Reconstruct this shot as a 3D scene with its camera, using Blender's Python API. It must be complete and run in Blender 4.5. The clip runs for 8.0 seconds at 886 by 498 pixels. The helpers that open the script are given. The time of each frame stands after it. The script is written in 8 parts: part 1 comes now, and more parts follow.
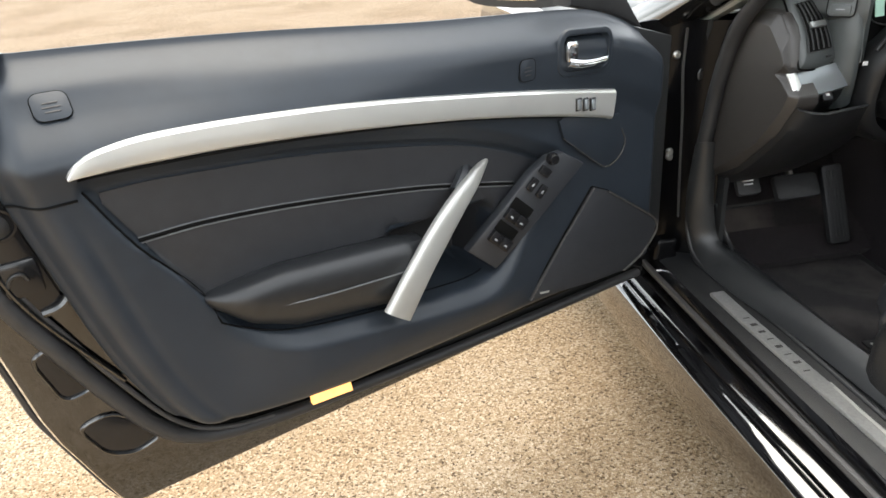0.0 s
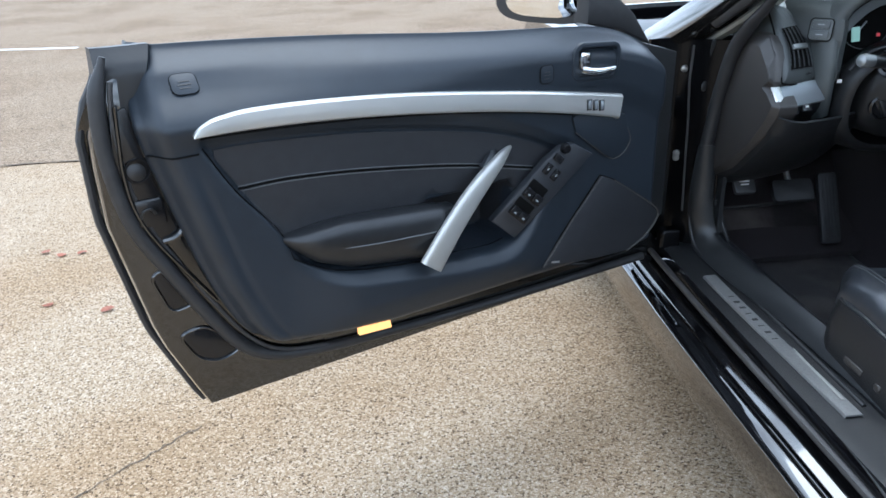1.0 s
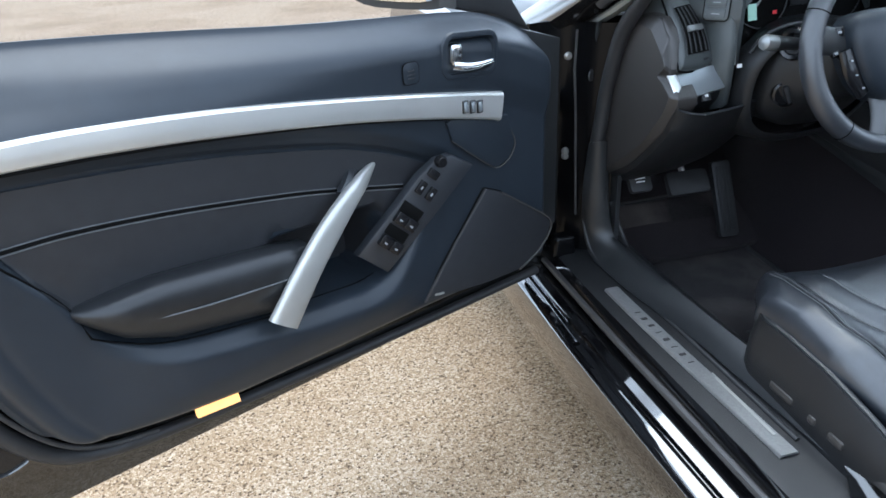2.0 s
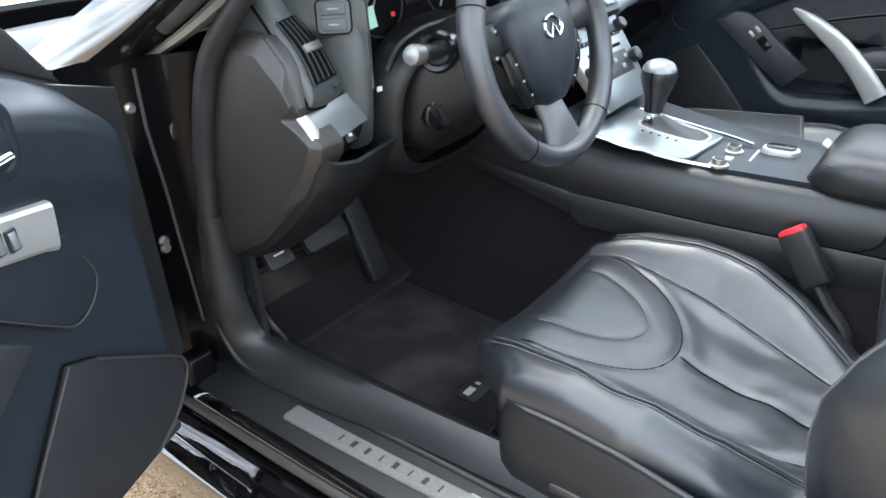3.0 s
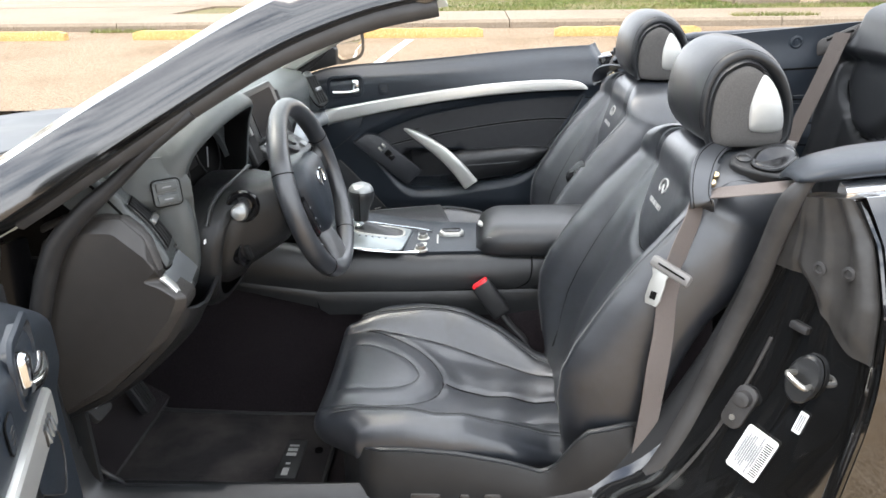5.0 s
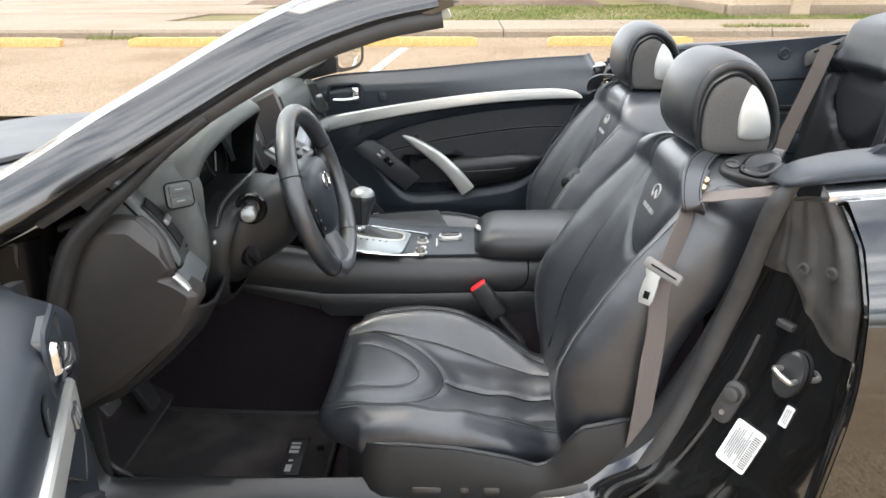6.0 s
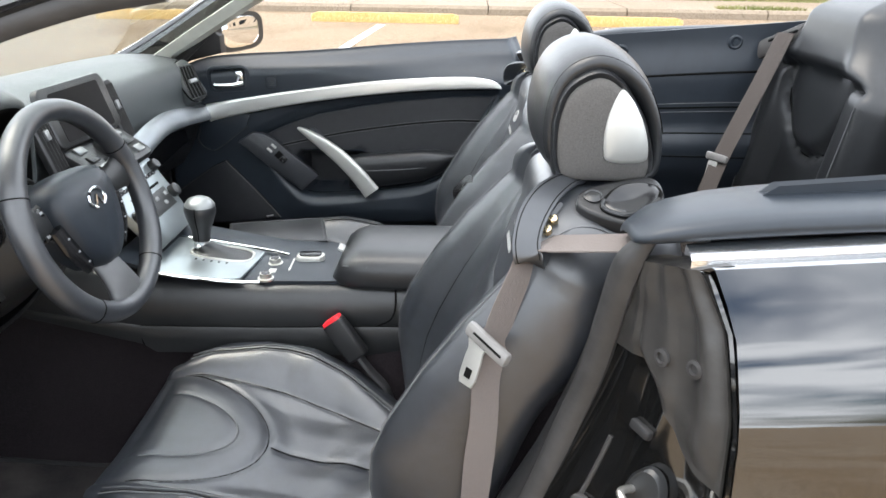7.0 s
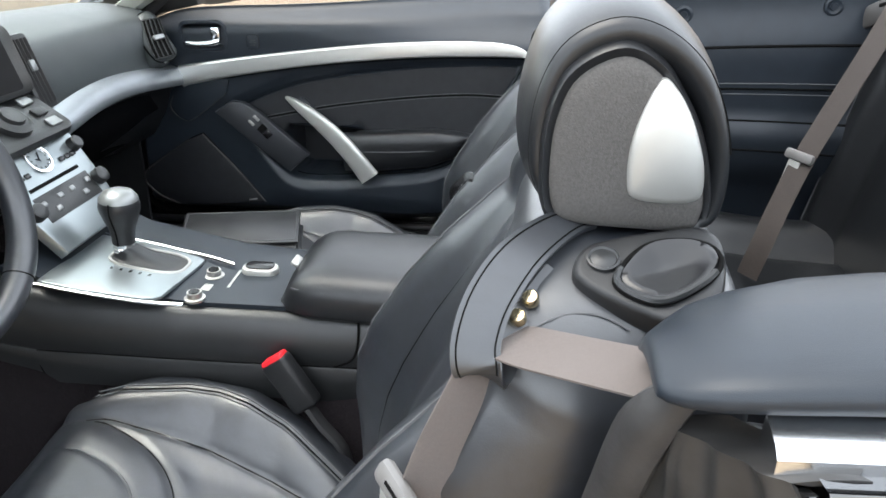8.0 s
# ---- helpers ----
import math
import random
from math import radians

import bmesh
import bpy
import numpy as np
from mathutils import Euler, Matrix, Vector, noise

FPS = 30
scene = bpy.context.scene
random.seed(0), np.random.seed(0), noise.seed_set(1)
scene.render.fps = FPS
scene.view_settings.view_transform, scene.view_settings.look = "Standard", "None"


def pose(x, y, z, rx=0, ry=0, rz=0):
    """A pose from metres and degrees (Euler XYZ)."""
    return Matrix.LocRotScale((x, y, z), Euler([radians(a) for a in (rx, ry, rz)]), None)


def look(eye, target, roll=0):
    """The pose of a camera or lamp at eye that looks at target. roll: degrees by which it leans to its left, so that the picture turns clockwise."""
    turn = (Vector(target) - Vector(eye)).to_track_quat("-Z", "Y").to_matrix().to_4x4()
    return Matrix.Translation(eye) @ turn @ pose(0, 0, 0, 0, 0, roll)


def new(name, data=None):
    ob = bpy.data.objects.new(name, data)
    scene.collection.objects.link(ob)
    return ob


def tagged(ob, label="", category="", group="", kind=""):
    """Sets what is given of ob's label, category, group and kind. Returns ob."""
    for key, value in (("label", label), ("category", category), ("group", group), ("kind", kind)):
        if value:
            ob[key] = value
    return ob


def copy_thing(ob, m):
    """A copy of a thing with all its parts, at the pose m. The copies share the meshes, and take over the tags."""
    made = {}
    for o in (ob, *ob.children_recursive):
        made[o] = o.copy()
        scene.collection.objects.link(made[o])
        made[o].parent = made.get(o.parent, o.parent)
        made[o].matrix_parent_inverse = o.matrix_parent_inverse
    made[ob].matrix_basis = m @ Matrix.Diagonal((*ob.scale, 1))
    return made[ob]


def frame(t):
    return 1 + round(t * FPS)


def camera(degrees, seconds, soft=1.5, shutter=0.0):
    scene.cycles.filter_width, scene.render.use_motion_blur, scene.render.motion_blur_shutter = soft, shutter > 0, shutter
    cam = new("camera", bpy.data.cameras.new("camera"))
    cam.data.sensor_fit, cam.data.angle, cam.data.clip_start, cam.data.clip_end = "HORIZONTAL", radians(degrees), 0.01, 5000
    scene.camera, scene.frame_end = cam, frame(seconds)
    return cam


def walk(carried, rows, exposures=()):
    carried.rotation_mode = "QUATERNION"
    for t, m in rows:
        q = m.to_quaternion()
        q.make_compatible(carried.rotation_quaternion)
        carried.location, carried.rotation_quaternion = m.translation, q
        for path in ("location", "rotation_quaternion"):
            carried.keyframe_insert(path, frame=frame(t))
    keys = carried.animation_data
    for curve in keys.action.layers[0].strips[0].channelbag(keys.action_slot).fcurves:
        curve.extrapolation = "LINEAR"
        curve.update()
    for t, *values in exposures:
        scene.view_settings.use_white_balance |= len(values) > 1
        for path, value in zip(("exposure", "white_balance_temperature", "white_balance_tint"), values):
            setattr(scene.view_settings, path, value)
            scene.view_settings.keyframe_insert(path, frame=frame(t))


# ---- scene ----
cam = camera(63.5, 8.0, soft=1.6)
PATH = [
    (0, (-1.4940, -1.0001, 1.1588), (-1.2489, 0.7810, 0.2825), -4.25),
    (0.5, (-1.5240, -1.2253, 1.1870), (-1.3821, 0.5796, 0.3373), -3.00),
    (1, (-1.5080, -1.2738, 1.1971), (-1.3730, 0.5335, 0.3512), -2.69),
    (1.2, (-1.4970, -1.2654, 1.1884), (-1.3430, 0.5370, 0.3354), -2.81),
    (2.3, (-1.3790, -0.8549, 1.1575), (-0.7428, 0.8075, 0.2455), -2.82),
    (2.5, (-1.3430, -0.7554, 1.1474), (-0.5258, 0.8276, 0.2383), -2.97),
    (3, (-1.2730, -0.5379, 1.1128), (0.0961, 0.5806, 0.1777), -2.89),
    (3.2, (-1.2590, -0.4768, 1.1102), (0.2766, 0.4007, 0.1764), -2.82),
    (3.5, (-1.2770, -0.4082, 1.1479), (0.4071, 0.1132, 0.2035), -2.74),
    (4, (-1.4580, -0.3792, 1.2251), (0.3419, -0.1619, 0.3806), -1.56),
    (4.5, (-1.6140, -0.3462, 1.2774), (0.2258, -0.2238, 0.5027), -1.23),
    (6, (-1.7510, -0.3060, 1.3000), (0.1133, -0.2398, 0.5789), -0.30),
    (6.5, (-1.5980, -0.4338, 1.2910), (0.2590, -0.3718, 0.5509), 0.29),
    (7, (-1.4100, -0.5985, 1.2796), (0.4318, -0.5341, 0.5026), 0.87),
    (7.5, (-1.1850, -0.6593, 1.2482), (0.6360, -0.5711, 0.4260), 1.34),
    (8, (-1.0350, -0.6916, 1.2289), (0.7526, -0.4883, 0.3554), 1.72),
]
walk(cam, [(t, look(eye, target, roll)) for t, eye, target, roll in PATH],
     exposures=[(0.0, 0.40, 7000, 8), (0.5, 0.12, 5650, 7), (1.0, -0.02, 5500, 6), (2.5, 0.46, 5750, 6), (3.0, 0.85, 6200, 8), (3.5, 1.26, 6500, 8), (4.0, 1.23, 6500, 9), (4.5, 0.90, 6600, 10), (6.0, 0.46, 6900, 10), (7.0, 0.62, 6700, 9), (8.0, 0.52, 6600, 8)])

# ---- world, sun ----
world = bpy.data.worlds.new("sky")
scene.world = world
world.use_nodes = True
wn, wl = world.node_tree.nodes, world.node_tree.links
sky = wn.new("ShaderNodeTexSky")
sky.sky_type, sky.sun_disc = "NISHITA", False
sky.sun_elevation, sky.sun_rotation = radians(68), radians(10)
sky.air_density, sky.dust_density, sky.ozone_density = 1.0, 2.0, 1.0
geo = wn.new("ShaderNodeTexCoord")
squash = wn.new("ShaderNodeMapping")
squash.inputs["Scale"].default_value = (1.4, 1.4, 8.0)
clouds = wn.new("ShaderNodeTexNoise")
clouds.inputs["Scale"].default_value, clouds.inputs["Detail"].default_value = 2.4, 7.0
ramp = wn.new("ShaderNodeValToRGB")
ramp.color_ramp.elements[0].position, ramp.color_ramp.elements[1].position = 0.32, 0.58
mixer = wn.new("ShaderNodeMix")
mixer.data_type = "RGBA"
mixer.inputs["B"].default_value = (16.0, 17.0, 18.5, 1)
wl.new(geo.outputs["Generated"], squash.inputs["Vector"])
wl.new(squash.outputs["Vector"], clouds.inputs["Vector"])
wl.new(clouds.outputs["Fac"], ramp.inputs["Fac"])
wl.new(ramp.outputs["Color"], mixer.inputs["Factor"])
wl.new(sky.outputs["Color"], mixer.inputs["A"])
background = wn["Background"]
wl.new(mixer.outputs["Result"], background.inputs["Color"])
background.inputs["Strength"].default_value = 0.19

sun = new("sun", bpy.data.lights.new("sun", "SUN"))
sun.data.energy, sun.data.angle, sun.data.color = 1.5, radians(35), (1.0, 0.95, 0.87)
sun.matrix_world = look((0, 0, 0), (-0.06, -0.34, -0.94))

# ---- materials ----
def material(name, color, rough=0.5, metal=0.0, var=0.15, scale=40.0, bump=0.0, bump_scale=400.0, coat=0.0,
             bump_kind="noise", rough_var=0.08, second=None, second_scale=3.0, sheen=0.0, spec=0.5, emit=0.0, crease=0.0):
    """A surface with colour variation at two scales and fine relief."""
    m = bpy.data.materials.new(name)
    m.use_nodes = True
    n, l = m.node_tree.nodes, m.node_tree.links
    b = n["Principled BSDF"]
    b.inputs["Metallic"].default_value = metal
    b.inputs["Coat Weight"].default_value = coat
    b.inputs["Coat Roughness"].default_value = 0.03 if rough < 0.2 else 0.26
    b.inputs["Specular IOR Level"].default_value = spec
    b.inputs["Sheen Weight"].default_value = sheen
    b.inputs["Sheen Roughness"].default_value = 0.5
    tc = n.new("ShaderNodeTexCoord")
    fine = n.new("ShaderNodeTexNoise")
    fine.inputs["Scale"].default_value, fine.inputs["Detail"].default_value = scale, 5.0
    broad = n.new("ShaderNodeTexNoise")
    broad.inputs["Scale"].default_value, broad.inputs["Detail"].default_value = second_scale, 4.0
    l.new(tc.outputs["Object"], fine.inputs["Vector"])
    l.new(tc.outputs["Object"], broad.inputs["Vector"])
    r1 = n.new("ShaderNodeValToRGB")
    dark = [c * (1 - var) for c in color]
    lite = [min(1.0, c * (1 + var)) for c in color]
    r1.color_ramp.elements[0].color, r1.color_ramp.elements[1].color = (*dark, 1), (*lite, 1)
    r1.color_ramp.elements[0].position, r1.color_ramp.elements[1].position = 0.3, 0.7
    l.new(fine.outputs["Fac"], r1.inputs["Fac"])
    mix = n.new("ShaderNodeMix")
    mix.data_type = "RGBA"
    mix.inputs["B"].default_value = (*(second or [c * (1 + 1.4 * var) for c in color]), 1)
    r2 = n.new("ShaderNodeValToRGB")
    r2.color_ramp.elements[0].position, r2.color_ramp.elements[1].position = 0.42, 0.68
    r2.color_ramp.elements[1].color = (0.6, 0.6, 0.6, 1)
    l.new(broad.outputs["Fac"], r2.inputs["Fac"])
    l.new(r2.outputs["Color"], mix.inputs["Factor"])
    l.new(r1.outputs["Color"], mix.inputs["A"])
    l.new(mix.outputs["Result"], b.inputs["Base Color"])
    rr = n.new("ShaderNodeMapRange")
    rr.inputs["To Min"].default_value = max(0.0, rough - rough_var)
    rr.inputs["To Max"].default_value = min(1.0, rough + rough_var)
    l.new(broad.outputs["Fac"], rr.inputs["Value"])
    l.new(rr.outputs["Result"], b.inputs["Roughness"])
    if bump:
        if bump_kind == "cells":
            t = n.new("ShaderNodeTexVoronoi")
            t.feature = "DISTANCE_TO_EDGE"
            out = "Distance"
        elif bump_kind == "weave":
            t = n.new("ShaderNodeTexWave")
            t.wave_type, t.bands_direction = "BANDS", "DIAGONAL"
            out = "Fac"
        else:
            t = n.new("ShaderNodeTexNoise")
            out = "Fac"
        t.inputs["Scale"].default_value = bump_scale
        l.new(tc.outputs["Object"], t.inputs["Vector"])
        bp = n.new("ShaderNodeBump")
        bp.inputs["Strength"].default_value, bp.inputs["Distance"].default_value = bump, 0.002
        l.new(t.outputs[out], bp.inputs["Height"])
        l.new(bp.outputs["Normal"], b.inputs["Normal"])
        if crease:
            wr = n.new("ShaderNodeTexNoise")
            wr.inputs["Scale"].default_value, wr.inputs["Detail"].default_value = 22.0, 4.0
            wr.inputs["Distortion"].default_value = 1.2
            l.new(tc.outputs["Object"], wr.inputs["Vector"])
            b2 = n.new("ShaderNodeBump")
            b2.inputs["Strength"].default_value, b2.inputs["Distance"].default_value = crease, 0.006
            l.new(wr.outputs["Fac"], b2.inputs["Height"])
            l.new(b2.outputs["Normal"], bp.inputs["Normal"])
    if emit:
        b.inputs["Emission Color"].default_value = (*color, 1)
        b.inputs["Emission Strength"].default_value = emit
    return m


LEATHER = material("black_leather", (0.0125, 0.0152, 0.0205), 0.45, spec=0.95, coat=0.55, bump=0.05, bump_scale=420, bump_kind="cells", var=0.25, scale=60, rough_var=0.09, second=(0.017, 0.0200, 0.025), second_scale=9, crease=0.10)
MATTE = material("matte_black_leather", (0.0115, 0.0124, 0.014), 0.38, spec=0.5, coat=0.12, bump=0.07, bump_scale=520, bump_kind="cells", var=0.2, scale=60, rough_var=0.06, second=(0.016, 0.0175, 0.020), second_scale=7)
BRASS = material("brass_stud", (0.62, 0.52, 0.34), 0.22, metal=1.0, var=0.1)
SOFT = material("soft_touch_plastic", (0.0155, 0.0205, 0.0275), 0.40, spec=0.42, bump=0.09, bump_scale=900, bump_kind="cells", var=0.12, scale=25, rough_var=0.05)
DASHMID = material("dash_face_grained", (0.052, 0.059, 0.060), 0.42, spec=0.7, bump=0.3, bump_scale=800, bump_kind="cells", var=0.12, scale=25)
PLATE = material("pale_silver_panel", (0.30, 0.335, 0.345), 0.30, metal=0.75, var=0.06, scale=14, rough_var=0.06, second=(0.255, 0.285, 0.295))
DASHTOP = material("dash_top_grained", (0.048, 0.056, 0.058), 0.44, spec=0.9, bump=0.3, bump_scale=800, bump_kind="cells", var=0.12, scale=25)
INSERT = material("door_insert_vinyl", (0.018, 0.019, 0.022), 0.44, bump=0.25, bump_scale=600, bump_kind="cells", var=0.15)
HARD = material("hard_grey_plastic", (0.034, 0.031, 0.029), 0.38, spec=0.6, bump=0.2, bump_scale=1100, bump_kind="cells", var=0.12)
BLACKPL = material("moulded_black_plastic", (0.012, 0.0125, 0.0135), 0.38, spec=0.45, bump=0.2, bump_scale=1100, bump_kind="cells", var=0.15)
FOLDRUB = material("weathered_fold_rubber", (0.032, 0.031, 0.030), 0.38, spec=0.5, bump=0.15, bump_scale=120, var=0.3, scale=40, second=(0.044, 0.042, 0.040), second_scale=14)
SHIELD = material("satin_dark_plastic", (0.020, 0.021, 0.022), 0.32, bump=0.1, bump_scale=1100, bump_kind="cells", var=0.12)
GLOSSBLK = material("gloss_black_plastic", (0.008, 0.008, 0.009), 0.18, var=0.1)
PAINT = material("black_car_paint", (0.003, 0.003, 0.0035), 0.04, coat=1.0, spec=1.0, var=0.1, rough_var=0.02)
JAMBPAINT = material("black_jamb_paint", (0.005, 0.005, 0.005), 0.06, coat=1.0, spec=0.7, var=0.3, scale=90, rough_var=0.05)
SILVER = material("brushed_silver_trim", (0.80, 0.80, 0.77), 0.34, metal=0.8, var=0.05, scale=14, rough_var=0.07, second=(0.70, 0.70, 0.67), second_scale=7)
SATIN = material("satin_silver_plastic", (0.50, 0.50, 0.475), 0.38, metal=0.6, var=0.05, scale=30)
ACCENT = material("satin_metal_trim", (0.27, 0.28, 0.28), 0.34, metal=0.6, var=0.05, scale=14, rough_var=0.05, second=(0.22, 0.23, 0.23))
# darker, duller copy of the jamb black; stands in for dark surroundings mirrored
BLACKJ = material("black_paint_muted_reflection", (0.003, 0.003, 0.0035), 0.22, spec=0.18, var=0.2, rough_var=0.05)
HOODP = material("dusty_black_hood", (0.010, 0.010, 0.010), 0.34, spec=0.35, var=0.3, scale=20)
# gloss black, lifted in colour to stand in for the pillar's pale reflections
PILLARPAINT = material("lifted_pillar_black", (0.010, 0.0098, 0.0095), 0.16, coat=0.8, spec=0.8, var=0.25, scale=30, rough_var=0.05)
# darker copy of the brushed silver, with shade put into the colour
DARKSILVER = material("shaded_brushed_trim", (0.30, 0.32, 0.335), 0.36, metal=0.7, var=0.10, scale=9, rough_var=0.05, second=(0.26, 0.28, 0.29), second_scale=12)
SPOKE = material("satin_grey_spoke", (0.085, 0.087, 0.09), 0.34, var=0.1)
GREYPL = material("grey_grip_plastic", (0.17, 0.165, 0.16), 0.4, var=0.1)
SCUFF = material("brushed_scuff_metal", (0.44, 0.44, 0.43), 0.32, metal=0.7, var=0.12, scale=200, second=(0.24, 0.24, 0.235))
POD = material("dark_switch_plastic", (0.018, 0.020, 0.024), 0.42, spec=0.6, bump=0.2, bump_scale=1000, bump_kind="cells", var=0.12)
BRUSHED = material("cool_brushed_metal", (0.36, 0.385, 0.41), 0.44, metal=0.8, var=0.10, scale=9, rough_var=0.06, second=(0.30, 0.325, 0.35), second_scale=12)
CHROME = material("chrome", (0.80, 0.81, 0.82), 0.09, metal=1.0, var=0.03, rough_var=0.03)
BELTTRIM = material("bright_belt_moulding", (0.72, 0.73, 0.74), 0.24, metal=1.0, var=0.04, rough_var=0.04)
STEEL = material("zinc_steel", (0.52, 0.51, 0.48), 0.34, metal=0.9, var=0.15, scale=120)
CARPET = material("dark_carpet", (0.016, 0.0125, 0.0145), 0.95, bump=0.9, bump_scale=700, var=0.35, scale=220, second=(0.022, 0.018, 0.0195), second_scale=5, sheen=0.1, spec=0.1)
MAT = material("floor_mat_pile", (0.0145, 0.0125, 0.0135), 0.95, bump=0.9, bump_scale=600, var=0.35, scale=180, second=(0.105, 0.090, 0.083), second_scale=6, sheen=0.1, spec=0.1)
RUBBER = material("black_rubber", (0.022, 0.022, 0.023), 0.5, bump=0.1, bump_scale=300, var=0.2)
SEALR = material("weathered_seal", (0.036, 0.035, 0.035), 0.5, bump=0.2, bump_scale=150, var=0.25, scale=30)
LINE = material("seam_thread", (0.085, 0.088, 0.092), 0.6, var=0.2)
# near-black for seams and marks; also paints the shade in wells, ducts and holes
GROOVE = material("seam_shadow_gap", (0.003, 0.003, 0.003), 0.85, spec=0.12, var=0.1)
WEB = material("taupe_belt_webbing", (0.19, 0.160, 0.146), 0.72, bump=0.6, bump_scale=900, bump_kind="weave", var=0.07, scale=500, second=(0.205, 0.175, 0.160), second_scale=8)
# same webbing for the rear belt, with shade put into the colour
WEBDARK = material("brown_webbing_shaded", (0.060, 0.048, 0.042), 0.72, bump=0.6, bump_scale=900, bump_kind="weave", var=0.12, scale=300)
FABRIC = material("grey_speaker_fabric", (0.070, 0.066, 0.062), 0.85, bump=0.35, bump_scale=420, bump_kind="cells", var=0.35, scale=420, second=(0.095, 0.090, 0.085))
RED = material("red_button", (0.75, 0.02, 0.03), 0.4, var=0.06, emit=0.0)
WHITE = material("white_marking", (0.75, 0.75, 0.74), 0.5, var=0.05)
LABEL = material("white_sticker", (0.72, 0.73, 0.72), 0.4, var=0.06)
PRINT = material("grey_print", (0.25, 0.26, 0.27), 0.6, var=0.1)
AMBER = material("amber_lamp", (1.0, 0.50, 0.16), 0.3, var=0.25, scale=90, emit=1.1)
YELLOWTAG = material("yellow_sticker", (0.75, 0.58, 0.05), 0.4, var=0.05)
ORANGE = material("orange_buckle", (0.85, 0.25, 0.03), 0.4, var=0.05)
SCREEN = material("dark_screen", (0.006, 0.006, 0.007), 0.40, spec=0.12, var=0.1)
LCD = material("cluster_display", (0.25, 0.42, 0.36), 0.3, var=0.05, emit=0.5)
CREAM = material("cream_pillar_cloth", (0.52, 0.53, 0.48), 0.85, bump=0.3, bump_scale=800, var=0.06)
DECAL = material("pale_embroidery", (0.42, 0.42, 0.41), 0.5, var=0.05)
TYRE = material("tyre_rubber", (0.016, 0.016, 0.016), 0.8, var=0.2)
MIRROR = material("mirror_glass", (0.85, 0.86, 0.87), 0.02, metal=1.0, var=0.02, rough_var=0.01)

GLASS = bpy.data.materials.new("clear_glass")
GLASS.use_nodes = True
gb = GLASS.node_tree.nodes["Principled BSDF"]
gb.inputs["Base Color"].default_value = (0.93, 0.97, 0.94, 1)
gb.inputs["Roughness"].default_value = 0.0
gb.inputs["IOR"].default_value = 1.45
gb.inputs["Transmission Weight"].default_value = 1.0


def ground_material(name, base, pale, pebble, pebble_scale, stain, rough=0.85, bump=0.5, stain_scale=0.5):
    """Exposed-aggregate concrete: pebbles in several tints, pores, broad stains."""
    m = bpy.data.materials.new(name)
    m.use_nodes = True
    n, l = m.node_tree.nodes, m.node_tree.links
    b = n["Principled BSDF"]
    tc = n.new("ShaderNodeTexCoord")
    cells = n.new("ShaderNodeTexVoronoi")
    cells.inputs["Scale"].default_value = pebble_scale
    l.new(tc.outputs["Object"], cells.inputs["Vector"])
    sep = n.new("ShaderNodeSeparateColor")
    l.new(cells.outputs["Color"], sep.inputs["Color"])
    tint = n.new("ShaderNodeValToRGB")
    e = tint.color_ramp.elements
    e[0].color, e[1].color = (*pebble, 1), (*pale, 1)
    e[0].position, e[1].position = 0.0, 1.0
    mid = e.new(0.10)
    mid.color = (*[0.5 * (p + q) for p, q in zip(pebble, base)], 1)
    mid = e.new(0.24)
    mid.color = (*base, 1)
    mid = e.new(0.75)
    mid.color = (*[0.6 * p + 0.4 * q for p, q in zip(base, pale)], 1)
    l.new(sep.outputs["Red"], tint.inputs["Fac"])
    grit = n.new("ShaderNodeTexNoise")
    grit.inputs["Scale"].default_value, grit.inputs["Detail"].default_value = pebble_scale * 1.7, 6
    l.new(tc.outputs["Object"], grit.inputs["Vector"])
    mul = n.new("ShaderNodeMix")
    mul.data_type, mul.blend_type = "RGBA", "OVERLAY"
    mul.inputs["Factor"].default_value = 0.85
    l.new(tint.outputs["Color"], mul.inputs["A"])
    l.new(grit.outputs["Fac"], mul.inputs["B"])
    big = n.new("ShaderNodeTexNoise")
    big.inputs["Scale"].default_value, big.inputs["Detail"].default_value = stain_scale, 7
    l.new(tc.outputs["Object"], big.inputs["Vector"])
    sr = n.new("ShaderNodeValToRGB")
    sr.color_ramp.elements[0].position, sr.color_ramp.elements[1].position = 0.44, 0.64
    l.new(big.outputs["Fac"], sr.inputs["Fac"])
    fin = n.new("ShaderNodeMix")
    fin.data_type, fin.blend_type = "RGBA", "MULTIPLY"
    fin.inputs["B"].default_value = (*stain, 1)
    l.new(sr.outputs["Color"], fin.inputs["Factor"])
    l.new(mul.outputs["Result"], fin.inputs["A"])
    l.new(fin.outputs["Result"], b.inputs["Base Color"])
    b.inputs["Roughness"].default_value = rough
    b.inputs["Specular IOR Level"].default_value = 0.2
    bp = n.new("ShaderNodeBump")
    bp.inputs["Strength"].default_value, bp.inputs["Distance"].default_value = bump, 0.004
    l.new(cells.outputs["Distance"], bp.inputs["Height"])
    l.new(bp.outputs["Normal"], b.inputs["Normal"])
    return m


CONCRETE = ground_material("aggregate_concrete", (0.308, 0.222, 0.134), (0.565, 0.462, 0.348), (0.074, 0.049, 0.030), 215, (0.86, 0.79, 0.70), 0.85, 0.6, 1.1)
OLDSLAB = ground_material("older_weathered_concrete", (0.232, 0.168, 0.108), (0.365, 0.284, 0.203), (0.060, 0.040, 0.026), 120, (0.80, 0.75, 0.70), 0.88, 0.7, 0.9)
WALK = ground_material("pale_sidewalk_concrete", (0.25, 0.20, 0.148), (0.31, 0.255, 0.195), (0.16, 0.125, 0.092), 90, (0.88, 0.84, 0.80))
